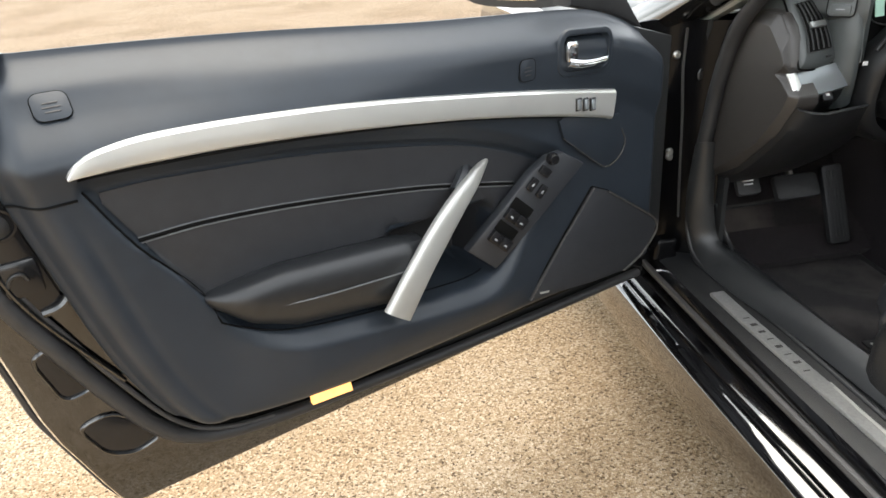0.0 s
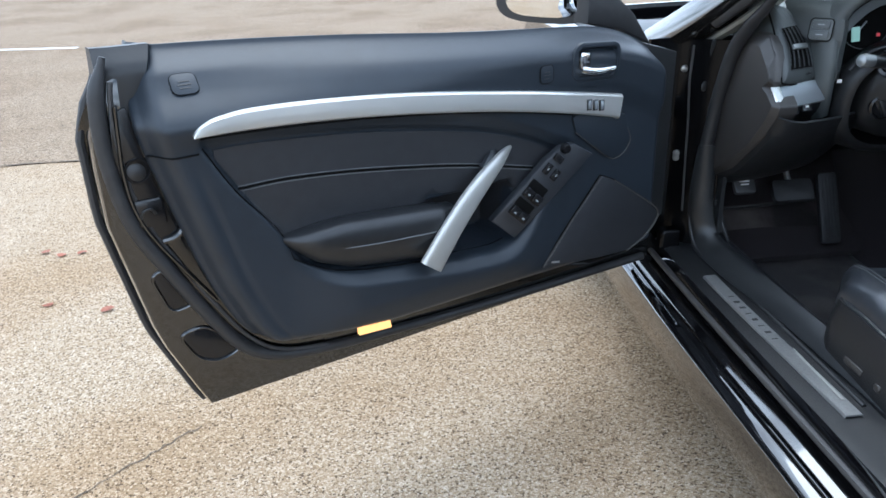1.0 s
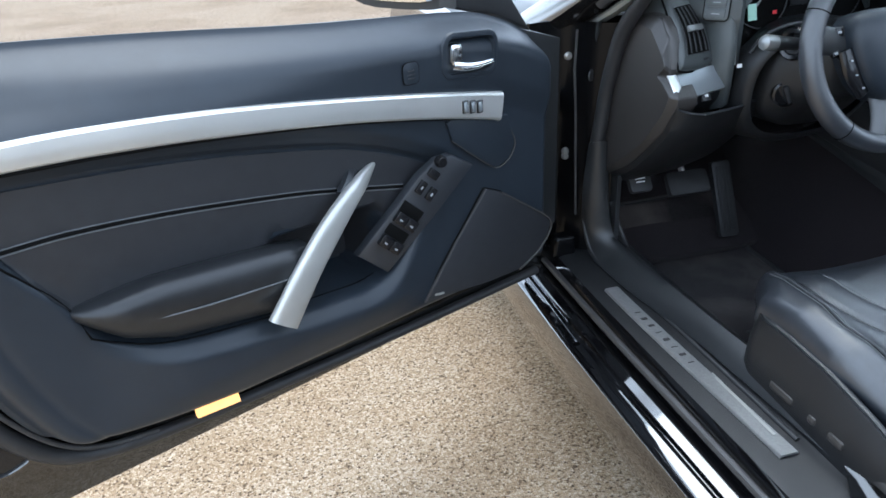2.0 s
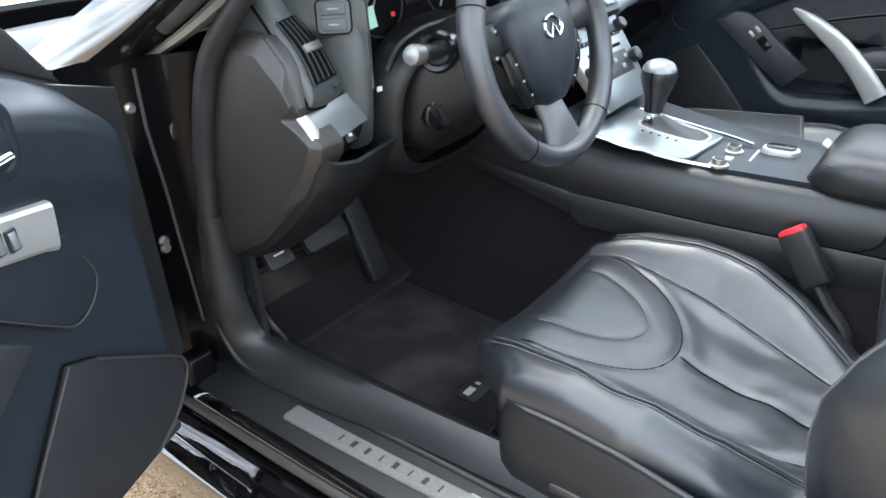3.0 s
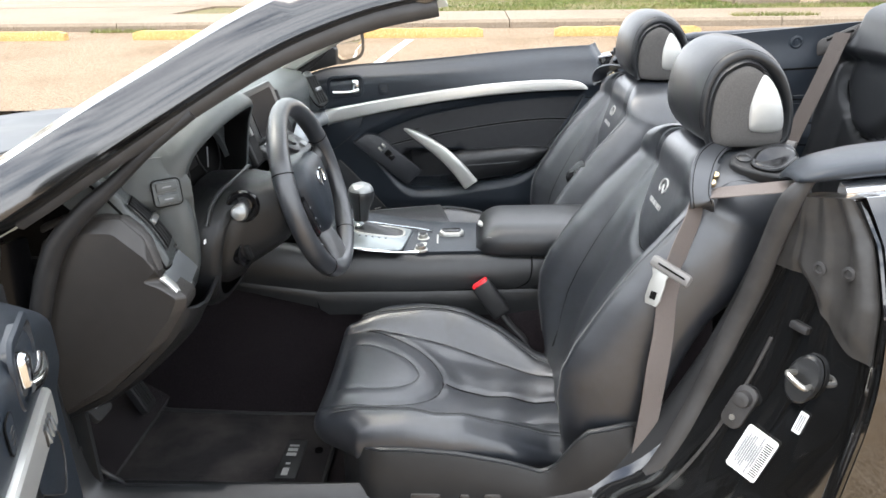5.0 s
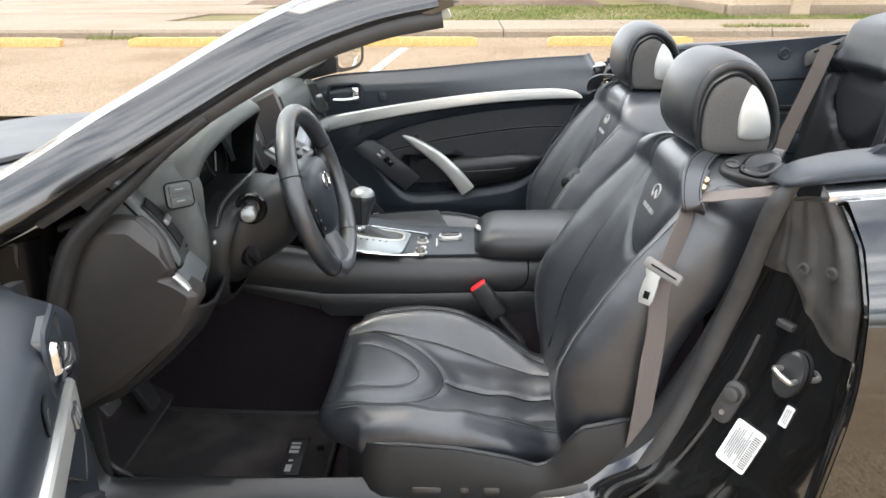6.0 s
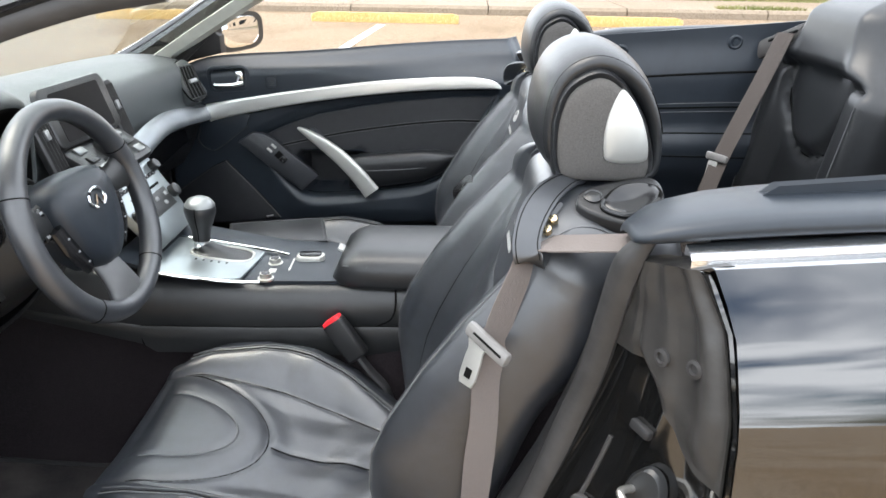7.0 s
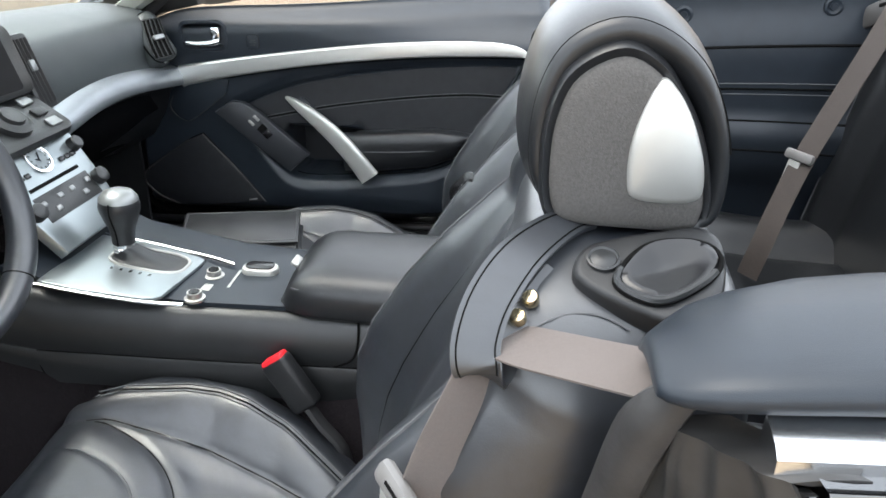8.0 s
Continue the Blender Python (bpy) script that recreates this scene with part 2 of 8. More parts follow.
YELLOW = ground_material("yellow_painted_concrete", (0.52, 0.33, 0.12), (0.58, 0.41, 0.19), (0.48, 0.33, 0.12), 60, (0.92, 0.88, 0.82), 0.7, 0.3, 3.0)
STRIPE = ground_material("worn_white_road_paint", (0.72, 0.71, 0.68), (0.80, 0.79, 0.77), (0.50, 0.46, 0.40), 110, (0.88, 0.86, 0.83), 0.7, 0.3, 2.0)
MULCH = ground_material("brown_mulch", (0.13, 0.09, 0.065), (0.20, 0.15, 0.11), (0.05, 0.035, 0.025), 30, (0.7, 0.65, 0.6), 0.95, 1.0)
WALL = ground_material("beige_stucco", (0.55, 0.43, 0.32), (0.60, 0.49, 0.37), (0.48, 0.37, 0.27), 60, (0.92, 0.9, 0.87), 0.9, 0.4)
SOIL = ground_material("grass_soil", (0.17, 0.14, 0.075), (0.24, 0.20, 0.10), (0.09, 0.075, 0.04), 40, (0.8, 0.85, 0.7), 0.95, 0.8)
GRASS = material("grass_blades", (0.11, 0.15, 0.030), 0.7, var=0.4, scale=3, second=(0.30, 0.25, 0.10), second_scale=1.1)
LEAF = material("dry_leaf", (0.26, 0.09, 0.05), 0.7, var=0.3)

# ---- building helpers ----
def smooth(a, b, x):
    t = min(1.0, max(0.0, (x - a) / (b - a)))
    return t * t * (3 - 2 * t)


def finish(name, bm, mat, sharp=40):
    bmesh.ops.recalc_face_normals(bm, faces=bm.faces)
    me = bpy.data.meshes.new(name)
    bm.to_mesh(me)
    bm.free()
    me.materials.append(mat)
    if sharp:
        me.shade_smooth()
        me.set_sharp_from_angle(angle=radians(sharp))
    return me


def base(ob):
    return ob.matrix_basis if ob.parent is None else base(ob.parent) @ ob.matrix_parent_inverse @ ob.matrix_basis


def part(name, bm, mat, parent, label="", sharp=40):
    """One mesh object, built in world places, under a thing or a part."""
    while parent.parent and parent.parent.parent:
        parent = parent.parent
    ob = new(name, finish(name, bm, mat, sharp))
    ob.parent = parent
    ob.matrix_parent_inverse = base(parent).inverted()
    if label:
        tagged(ob, label)
    return ob


def thing(name, at, label, category, group="", kind=""):
    ob = new(name)
    ob.empty_display_size = 0.05
    ob.matrix_basis = Matrix.Translation(at)
    return tagged(ob, label, category, group, kind)


def single(name, bm, mat, label, category, group="", kind="", sharp=40):
    return tagged(new(name, finish(name, bm, mat, sharp)), label, category, group, kind)


def spline(pts, n, closed=False):
    """n points along a smooth curve through pts."""
    pts = [Vector(p) for p in pts]
    k, out = len(pts), []
    spans = k if closed else k - 1
    for i in range(n):
        u = i * spans / (n if closed else n - 1)
        j = min(int(u), spans - 1)
        f = u - j
        if closed:
            p0, p1, p2, p3 = pts[(j - 1) % k], pts[j % k], pts[(j + 1) % k], pts[(j + 2) % k]
        else:
            p1, p2 = pts[j], pts[j + 1]
            p0 = pts[j - 1] if j else p1 * 2 - p2
            p3 = pts[j + 2] if j + 2 < k else p2 * 2 - p1
        out.append(0.5 * (2 * p1 + (p2 - p0) * f + (2 * p0 - 5 * p1 + 4 * p2 - p3) * f * f + (3 * p1 - p0 - 3 * p2 + p3) * f ** 3))
    return out


def lerp1(xs, ys, x):
    return float(np.interp(x, xs, ys))


def curve1(xs, ys, x):
    """Like lerp1, but rounded at the points."""
    k = min(max(int(np.searchsorted(xs, x)) - 1, 0), len(xs) - 2)

    def slope(i):
        a, b = max(i - 1, 0), min(i + 1, len(xs) - 1)
        return (ys[b] - ys[a]) / (xs[b] - xs[a])

    h = xs[k + 1] - xs[k]
    t = min(1.0, max(0.0, (x - xs[k]) / h))
    return ((1 + 2 * t) * (1 - t) ** 2 * ys[k] + t * (1 - t) ** 2 * h * slope(k) + t * t * (3 - 2 * t) * ys[k + 1] + t * t * (t - 1) * h * slope(k + 1))


def grid(bm, rows, loop=False, ring=False, caps=False):
    """Faces between rows of points. loop: each row closes on itself; ring: the last row joins the first."""
    vs = [[bm.verts.new(p) for p in row] for row in rows]
    m = len(vs[0])
    for i in range(len(vs) if ring else len(vs) - 1):
        a, b = vs[i], vs[(i + 1) % len(vs)]
        for j in range(m if loop else m - 1):
            bm.faces.new((a[j], a[(j + 1) % m], b[(j + 1) % m], b[j]))
    if caps:
        bm.faces.new(vs[0][::-1])
        bm.faces.new(vs[-1])
    return bm


def loft(rows, caps=True, bm=None):
    return grid(bm or bmesh.new(), rows, loop=True, caps=caps)


def shell(rows, t, bm=None, way=None):
    """A sheet of points given a thickness t against its normal (or along way)."""
    bm = bm or bmesh.new()
    nr, nc = len(rows), len(rows[0])
    rows = [[Vector(p) for p in r] for r in rows]
    back = []
    for i in range(nr):
        line = []
        for j in range(nc):
            if way is not None:
                nrm = Vector(way)
            else:
                du = rows[min(i + 1, nr - 1)][j] - rows[max(i - 1, 0)][j]
                dv = rows[i][min(j + 1, nc - 1)] - rows[i][max(j - 1, 0)]
                nrm = du.cross(dv)
                nrm = nrm.normalized() if nrm.length > 1e-9 else Vector((0, 0, 1))
            line.append(rows[i][j] + nrm * t)
        back.append(line)
    loops = [rows[i] + back[i][::-1] for i in range(nr)]
    return loft(loops, True, bm)


def frames(pts, up=(0, 0, 1), closed=False):
    pts = [Vector(p) for p in pts]
    out, side = [], None
    n = len(pts)
    for i, p in enumerate(pts):
        a = pts[(i - 1) % n] if closed or i else pts[0]
        b = pts[(i + 1) % n] if closed or i < n - 1 else pts[-1]
        d = (b - a).normalized()
        if side is None:
            side = d.cross(Vector(up))
            if side.length < 1e-4:
                side = d.cross(Vector((1, 0, 0)))
        side = (side - d * side.dot(d)).normalized()
        out.append((p, d, side, side.cross(d)))
    return out


def tube(pts, r, seg=8, closed=False, bm=None, flat=1.0, up=(0, 0, 1)):
    """A round (or flattened) bar along points; r may be a list."""
    bm = bm or bmesh.new()
    rows = []
    for i, (p, d, s, u) in enumerate(frames(pts, up, closed)):
        ri = r[i] if hasattr(r, "__len__") else r
        rows.append([p + (s * math.cos(2 * math.pi * k / seg) + u * (flat * math.sin(2 * math.pi * k / seg))) * ri for k in range(seg)])
    return grid(bm, rows, loop=True, ring=closed, caps=not closed)


def strap(pts, sides, w, t, bm=None):
    """A flat band: centre line, the direction across at each point, width, thickness."""
    rows = []
    pts = [Vector(p) for p in pts]
    for i, p in enumerate(pts):
        d = (pts[min(i + 1, len(pts) - 1)] - pts[max(i - 1, 0)]).normalized()
        s = Vector(sides[i] if hasattr(sides[0], "__len__") else sides)
        s = (s - d * s.dot(d)).normalized()
        n = s.cross(d)
        wi = w[i] if hasattr(w, "__len__") else w
        h = wi / 2
        rows.append([p + s * a + n * b for a, b in ((-h, -t / 2), (-h * 0.94, -t / 2), (h * 0.94, -t / 2), (h, -t / 2), (h, t / 2), (h * 0.94, t / 2), (-h * 0.94, t / 2), (-h, t / 2))])
    return loft(rows, True, bm)


def rounded(poly, r, seg=3):
    """A polygon with its corners rounded off."""
    out = []
    for k, p in enumerate(poly):
        p, a, b = Vector(p), Vector(poly[k - 1]), Vector(poly[(k + 1) % len(poly)])
        a, b = p.lerp(a, min(0.4, r / (a - p).length)), p.lerp(b, min(0.4, r / (b - p).length))
        out += [tuple(a.lerp(p, t).lerp(p.lerp(b, t), t)) for t in np.linspace(0, 1, seg + 1)]
    return out


def slab(outline, m, t, bevel=0.0, bm=None, seg=2):
    """A plate from a 2D outline, t thick along the frame's z, with rounded front edges."""
    own = bm is None
    b2 = bmesh.new()
    vs = [b2.verts.new((x, y, 0)) for x, y in outline]
    f = b2.faces.new(vs)
    f.normal_update()
    if f.normal.z < 0:
        f.normal_flip()
    ext = bmesh.ops.extrude_face_region(b2, geom=b2.faces[:])
    top = [v for v in ext["geom"] if isinstance(v, bmesh.types.BMVert)]
    bmesh.ops.translate(b2, verts=top, vec=(0, 0, t))
    if bevel:
        tv = set(top)
        edges = [e for e in b2.edges if e.verts[0] in tv and e.verts[1] in tv]
        bmesh.ops.bevel(b2, geom=edges, offset=bevel, segments=seg, profile=0.5, affect="EDGES")
    bmesh.ops.transform(b2, matrix=m, verts=b2.verts)
    if own:
        return b2
    me = bpy.data.meshes.new("tmp")
    b2.to_mesh(me)
    b2.free()
    bm.from_mesh(me)
    bpy.data.meshes.remove(me)
    return bm


def rbox(size, m, r=0.004, bm=None, seg=2):
    """A box with rounded edges, centred on the frame m."""
    b2 = bmesh.new()
    bmesh.ops.create_cube(b2, size=1.0)
    bmesh.ops.scale(b2, vec=size, verts=b2.verts)
    r = min(r, 0.45 * min(size))
    if r > 0:
        bmesh.ops.bevel(b2, geom=b2.edges[:], offset=r, segments=seg, profile=0.5, affect="EDGES")
    bmesh.ops.transform(b2, matrix=m, verts=b2.verts)
    if bm is None:
        return b2
    me = bpy.data.meshes.new("tmp")
    b2.to_mesh(me)
    b2.free()
    bm.from_mesh(me)
    bpy.data.meshes.remove(me)
    return bm


def revolve(profile, m, seg=24, bm=None):
    """A turned piece: (radius, height) pairs about the frame's z."""
    rows = [[m @ Vector((r * math.cos(2 * math.pi * k / seg), r * math.sin(2 * math.pi * k / seg), h)) for k in range(seg)] for r, h in profile]
    return loft(rows, True, bm)


def rrect(w, h, r, n=4, cx=0.0, cy=0.0):
    out = []
    for sx, sy, a0 in ((1, 1, 0), (-1, 1, 90), (-1, -1, 180), (1, -1, 270)):
        for k in range(n + 1):
            a = radians(a0 + 90 * k / n)
            out.append((cx + sx * (w / 2 - r) + r * math.cos(a), cy + sy * (h / 2 - r) + r * math.sin(a)))
    return out


def axes(o, x, y, z):
    """The frame with origin o and these three axes."""
    m = Matrix.Identity(4)
    for i, c in enumerate((x, y, z)):
        m.col[i][:3] = Vector(c).normalized()
    m.translation = Vector(o)
    return m


def facing(o, normal, up=(0, 0, 1)):
    """A frame whose z points along normal and whose y points up as far as it can."""
    z = Vector(normal).normalized()
    x = Vector(up).cross(z).normalized()
    return axes(o, x, z.cross(x), z)


# ---- ground and surroundings ----
def rise(x):
    """The lot slopes up gently towards the far row of stalls."""
    return 0.42 * smooth(-1.2, 9.0, x) if x < 9.0 else 0.42


rng = random.Random(4)
xs = [-420, -150, -60, -30, -18, -10, -6, -4, -3, -2, -1.2, -0.5] + [0.25 * k for k in range(0, 45)] + [12, 14, 18, 24, 34, 60, 150, 420]
ys = [-420, -150, -60, -30, -18, -12, -8, -5, -3, -2, -1, -0.5, 0, 0.5, 1, 2, 3, 5, 8, 12, 18, 30, 60, 150, 420]
ground = single("ground", grid(bmesh.new(), [[(x, y, rise(x)) for y in ys] for x in xs]), CONCRETE,
                "tan exposed-aggregate concrete parking lot", "ground", kind="structure")


def strip_on_ground(x0, y0, x1, y1, w, lift=0.008, n=30):
    a, b = Vector((x0, y0)), Vector((x1, y1))
    side = Vector((-(b - a).y, (b - a).x)).normalized() * w / 2
    rows = []
    for i in range(n + 1):
        c = a.lerp(b, i / n)
        l, r = c + side, c - side
        rows.append([(l.x, l.y, rise(l.x) + lift), (r.x, r.y, rise(r.x) + lift)])
    return grid(bmesh.new(), rows)


# older slabs beyond the joints
def old_slab(x0, x1, y0, y1, label):
    xs_ = [x0 + (x1 - x0) * k / 24 for k in range(25)]
    rows = [[(x, y, rise(x) + 0.004) for y in np.linspace(y0, y1, 9)] for x in xs_]
    return single("old_slab", grid(bmesh.new(), rows), OLDSLAB, label, "pavement", kind="structure")


old_slab(-40, 2.9, 2.86, 34, "older stained concrete slab ahead of the car")
old_slab(2.9, 8.94, -30, 34, "older tan concrete slab of the parking stalls")


# joints and cracks in the slab
def crack(pts, w, lift=0.002):
    pts = spline([(x, y, 0) for x, y in pts], 60)
    r = random.Random(len(pts) + int(1000 * w))
    rows = []
    for i, p in enumerate(pts):
        d = (pts[min(i + 1, 59)] - pts[max(i - 1, 0)]).normalized()
        s = Vector((-d.y, d.x, 0))
        q = p + s * r.uniform(-2, 2) * w
        h = w * r.uniform(0.3, 1.0)
        rows.append([(*(q + s * h).xy, rise(q.x) + lift), (*(q - s * h).xy, rise(q.x) + lift)])
    return grid(bmesh.new(), rows)


CRACK = material("crack_dirt", (0.11, 0.085, 0.06), 0.95, var=0.3, scale=30)
single("ground_crack", crack([(-2.05, 0.30), (-2.25, 0.12), (-2.5, -0.15), (-2.7, -0.5), (-2.8, -1.0)], 0.003), CRACK, "thin dark crack in the concrete slab", "crack", kind="structure")
single("slab_joint", crack([(-14, 2.75), (-9, 2.8), (-5, 2.84), (-1.5, 2.85)], 0.009, 0.007), CRACK, "dirty expansion joint in the concrete slab", "joint", kind="structure")

# white stall lines
for i, (x0, y0, x1, y1) in enumerate([(7.6, 0.50, 3.2, 0.98), (7.6, -2.24, 3.2, -1.76), (-9.0, 8.2, -4.9, 7.4)]):
    single("stall_line", strip_on_ground(x0, y0, x1, y1, 0.10), STRIPE, "worn white painted parking stall line on concrete", "road marking", "stall lines", "structure")


def wheel_stop():
    """A yellow concrete stop: bevelled bar with drain notches and slightly broken ends."""
    rows = []
    r = random.Random(7)
    for i in range(25):
        y = -0.915 + 1.83 * i / 24
        k = 0.8 if i in (0, 24) else 1.0
        e = [r.uniform(-0.003, 0.003) for _ in range(6)]
        rows.append([(0.075 * k + e[0], y, 0), (0.07 * k + e[1], y, 0.06), (0.045 + e[2], y, 0.118 * k + e[3]), (-0.045 + e[4], y, 0.118 * k + e[3]), (-0.07 * k + e[5], y, 0.06), (-0.075 * k, y, 0)])
    return loft(rows)


stop = None
for y in (0.49, -2.25, 3.23, 5.97, 8.71):
    m = Matrix.Translation((7.88, y, rise(7.88) - 0.004)) @ pose(0, 0, 0, 0, 0, rng.uniform(-1, 1))
    if stop is None:
        stop = thing("wheel_stop", (0, 0, 0), "yellow painted concrete wheel stop at a stall's end", "wheel stop", "row of wheel stops")
        part("bar", wheel_stop(), YELLOW, stop, sharp=25)
        stop.matrix_basis = m
    else:
        copy_thing(stop, m)

# kerb and sidewalk: slabs with joints
kerb = thing("sidewalk", (9.0, 0, 0.42), "pale tan concrete sidewalk with a raised kerb edge", "sidewalk", kind="structure")
for k in range(-9, 12):
    y0, y1 = 1.1 + 1.9 * k, 1.1 + 1.9 * k + 1.885
    if k in (2, 3, 4, 5, 6):
        prof = [(8.95, 0.40), (8.96, 0.50), (9.0, 0.54), (13.2, 0.545), (13.2, 0.40)]
    else:
        prof = [(8.95, 0.40), (8.96, 0.50), (9.0, 0.54), (10.9, 0.545), (10.9, 0.40)]
    part("slab", loft([[(x, y, z) for x, z in prof] for y in (y0, y1)]), WALK, kerb, sharp=25)
walk2 = thing("far_walkway", (16, 9, 0.42), "tan concrete walkway crossing the grass", "walkway", kind="structure")
for k in range(5):
    part("slab", rbox((1.86, 9.0, 0.16), pose(14.2 + 1.9 * k, 8.4 + 0.5 * k, 0.47), 0.01), WALK, walk2)

single("lawn", grid(bmesh.new(), [[(x, y, 0.50 + 0.015 * math.sin(1.7 * y + x)) for y in np.linspace(-22, 26, 60)] for x in np.linspace(10.85, 30, 26)]), SOIL, "thin winter lawn behind the sidewalk", "lawn", kind="structure")


def blades(name, n, box, z, h, label, seed):
    r = random.Random(seed)
    verts, faces = [], []
    for i in range(n):
        x, y = r.uniform(box[0], box[1]), r.uniform(box[2], box[3])
        a, hh = r.uniform(0, 6.28), h * r.uniform(0.5, 1.3)
        w, tx, ty = 0.010, r.uniform(-0.05, 0.05), r.uniform(-0.05, 0.05)
        k = len(verts)
        verts += [(x - w * math.cos(a), y - w * math.sin(a), z), (x + w * math.cos(a), y + w * math.sin(a), z), (x + tx, y + ty, z + hh)]
        faces.append((k, k + 1, k + 2))
    me = bpy.data.meshes.new(name)
    me.from_pydata(verts, [], faces)
    me.materials.append(GRASS)
    return tagged(new(name, me), label, "grass", kind="stuff")


blades("lawn_grass", 22000, (10.95, 17.5, -5.3, 3.2), 0.49, 0.055, "short yellow-green lawn grass", 1)
blades("lawn_grass", 7000, (10.95, 12.75, -14, -5.3), 0.49, 0.055, "short yellow-green lawn grass", 6)
blades("lawn_grass", 9000, (13.3, 19.0, 3.2, 4.6), 0.49, 0.055, "short yellow-green lawn grass", 2)
blades("weeds", 500, (8.7, 8.96, 4.3, 5.2), 0.41, 0.06, "small green weeds growing along the kerb", 3)
blades("weeds", 500, (9.1, 9.4, -5.2, -4.0), 0.53, 0.06, "yellowish weeds growing along the kerb", 4)
blades("weeds", 160, (-6.2, -4.6, 2.82, 2.90), 0.0, 0.03, "small green weeds in the slab joint", 5)

rows = []
for y in np.linspace(-3.6, 5.4, 40):
    rows.append([(x, y, 0.47 + 0.22 * math.sin(math.pi * k / 9) * (0.8 + 0.2 * math.sin(3 * y + k))) for k, x in enumerate(np.linspace(16.1 + 0.5 * (y + 3.6) * smooth(3.5, -3.6, y), 22.5, 10))])
single("mulch_bed", grid(bmesh.new(), rows), MULCH, "long brown mulch planting bed in the lawn", "flower bed", kind="structure")

house = thing("building", (13, -8, 0.4), "low beige stucco building behind the lawn", "building")
part("wall", rbox((0.25, 20, 3.4), pose(13.0, -15.35, 2.1), 0.02), WALL, house)
part("wall", rbox((11, 0.25, 3.4), pose(18.63, -5.475, 2.1), 0.02), WALL, house)
part("plinth", rbox((0.32, 20.0, 0.22), pose(12.97, -15.33, 0.58), 0.02), WALK, house)
part("plinth", rbox((11, 0.32, 0.22), pose(18.63, -5.44, 0.58), 0.02), WALK, house)
part("roof", rbox((11.6, 20.6, 0.25), pose(18.4, -15.35, 3.92), 0.03), WALK, house)
for k in range(5):
    part("pilaster", rbox((0.16, 0.35, 3.3), pose(12.83, -6.6 - 3.4 * k, 2.05), 0.02), WALL, house)
    if k < 4:
        part("window", rbox((0.06, 1.5, 1.2), pose(12.87, -8.3 - 3.4 * k, 2.2), 0.01), SCREEN, house)

for k in range(7):
    x, y = rng.uniform(-3.3, -2.4), rng.uniform(0.9, 1.6)
    b = bmesh.new()
    pts = [(0.022 * math.cos(2.1 * q) * rng.uniform(0.6, 1), 0.016 * math.sin(1.1 * q) * rng.uniform(0.6, 1)) for q in range(6)]
    c = b.verts.new((x, y, 0.010))
    ring = [b.verts.new((x + 0.024 * math.cos(1.047 * q) * rng.uniform(0.6, 1.2), y + 0.017 * math.sin(1.047 * q) * rng.uniform(0.6, 1.2), rng.uniform(0.003, 0.012))) for q in range(6)]
    for q in range(6):
        b.faces.new((c, ring[q], ring[(q + 1) % 6]))
    single("fallen_leaf", b, LEAF, "curled dry reddish leaf lying on the concrete", "leaf", "fallen leaves")

# ---- car body ----
car = thing("car", (0, -0.4, 0.15), "glossy black two-door convertible car with its top folded away", "car")


def both(fn):
    for s in (-1, 1):
        fn(s)


# the door opening's outer edge at the rear, from belt to sill: (y, z)
def shut_y(z):
    return lerp1((0.30, 0.387, 0.54, 0.76, 0.86, 0.94, 1.05), (-0.70, -0.765, -0.822, -0.856, -0.858, -0.852, -0.81), z)


def side_x(y, z):
    """The half width of the outer skin."""
    bulge = lerp1((0.2, 0.32, 0.5, 0.7, 0.85, 0.92, 0.97, 1.0), (0.86, 0.875, 0.882, 0.874, 0.845, 0.815, 0.788, 0.776), z)
    taper = 0.05 * smooth(0.6, 1.9, y) + 0.06 * smooth(-1.3, -2.6, y)
    return bulge - taper


def sill(s):
    prof = [(0.835, 0.17), (0.866, 0.185), (0.883, 0.235), (0.8855, 0.296), (0.884, 0.301), (0.880, 0.304), (0.850, 0.309), (0.847, 0.321), (0.838, 0.324), (0.832, 0.314), (0.809, 0.319), (0.802, 0.350), (0.79, 0.362),
            (0.775, 0.366), (0.70, 0.368), (0.688, 0.372), (0.676, 0.398), (0.655, 0.405), (0.635, 0.395), (0.628, 0.36), (0.625, 0.25)]
    rows = []
    for y in np.linspace(0.60, -0.82, 30):
        k = -0.028 * (y - 0.2)
        rows.append([(s * (x - 0.0 - 0.02 * smooth(0.2, -0.6, y)), y, z - 0.008 * smooth(0.1, -0.6, y)) for x, z in prof[:13]])
    part("rocker", shell(rows, 0.006), PAINT, car, "glossy black painted rocker sill")
    rows = []
    for y in np.linspace(0.55, -0.75, 30):
        rows.append([(s * (x - 0.02 * smooth(0.2, -0.6, y)), y, z - 0.008 * smooth(0.1, -0.6, y)) for x, z in prof[12:]])
    part("sill_trim", shell(rows, -0.006), BLACKPL, car, "dark grey plastic sill trim")
    pts = [(s * (0.812 - 0.02 * smooth(0.2, -0.6, y)), y, 0.343 - 0.008 * smooth(0.1, -0.6, y)) for y in np.linspace(0.44, -0.62, 24)]
    part("sill_seal", tube(pts, 0.008), SEALR, car, "rubber door seal along the sill")


both(sill)

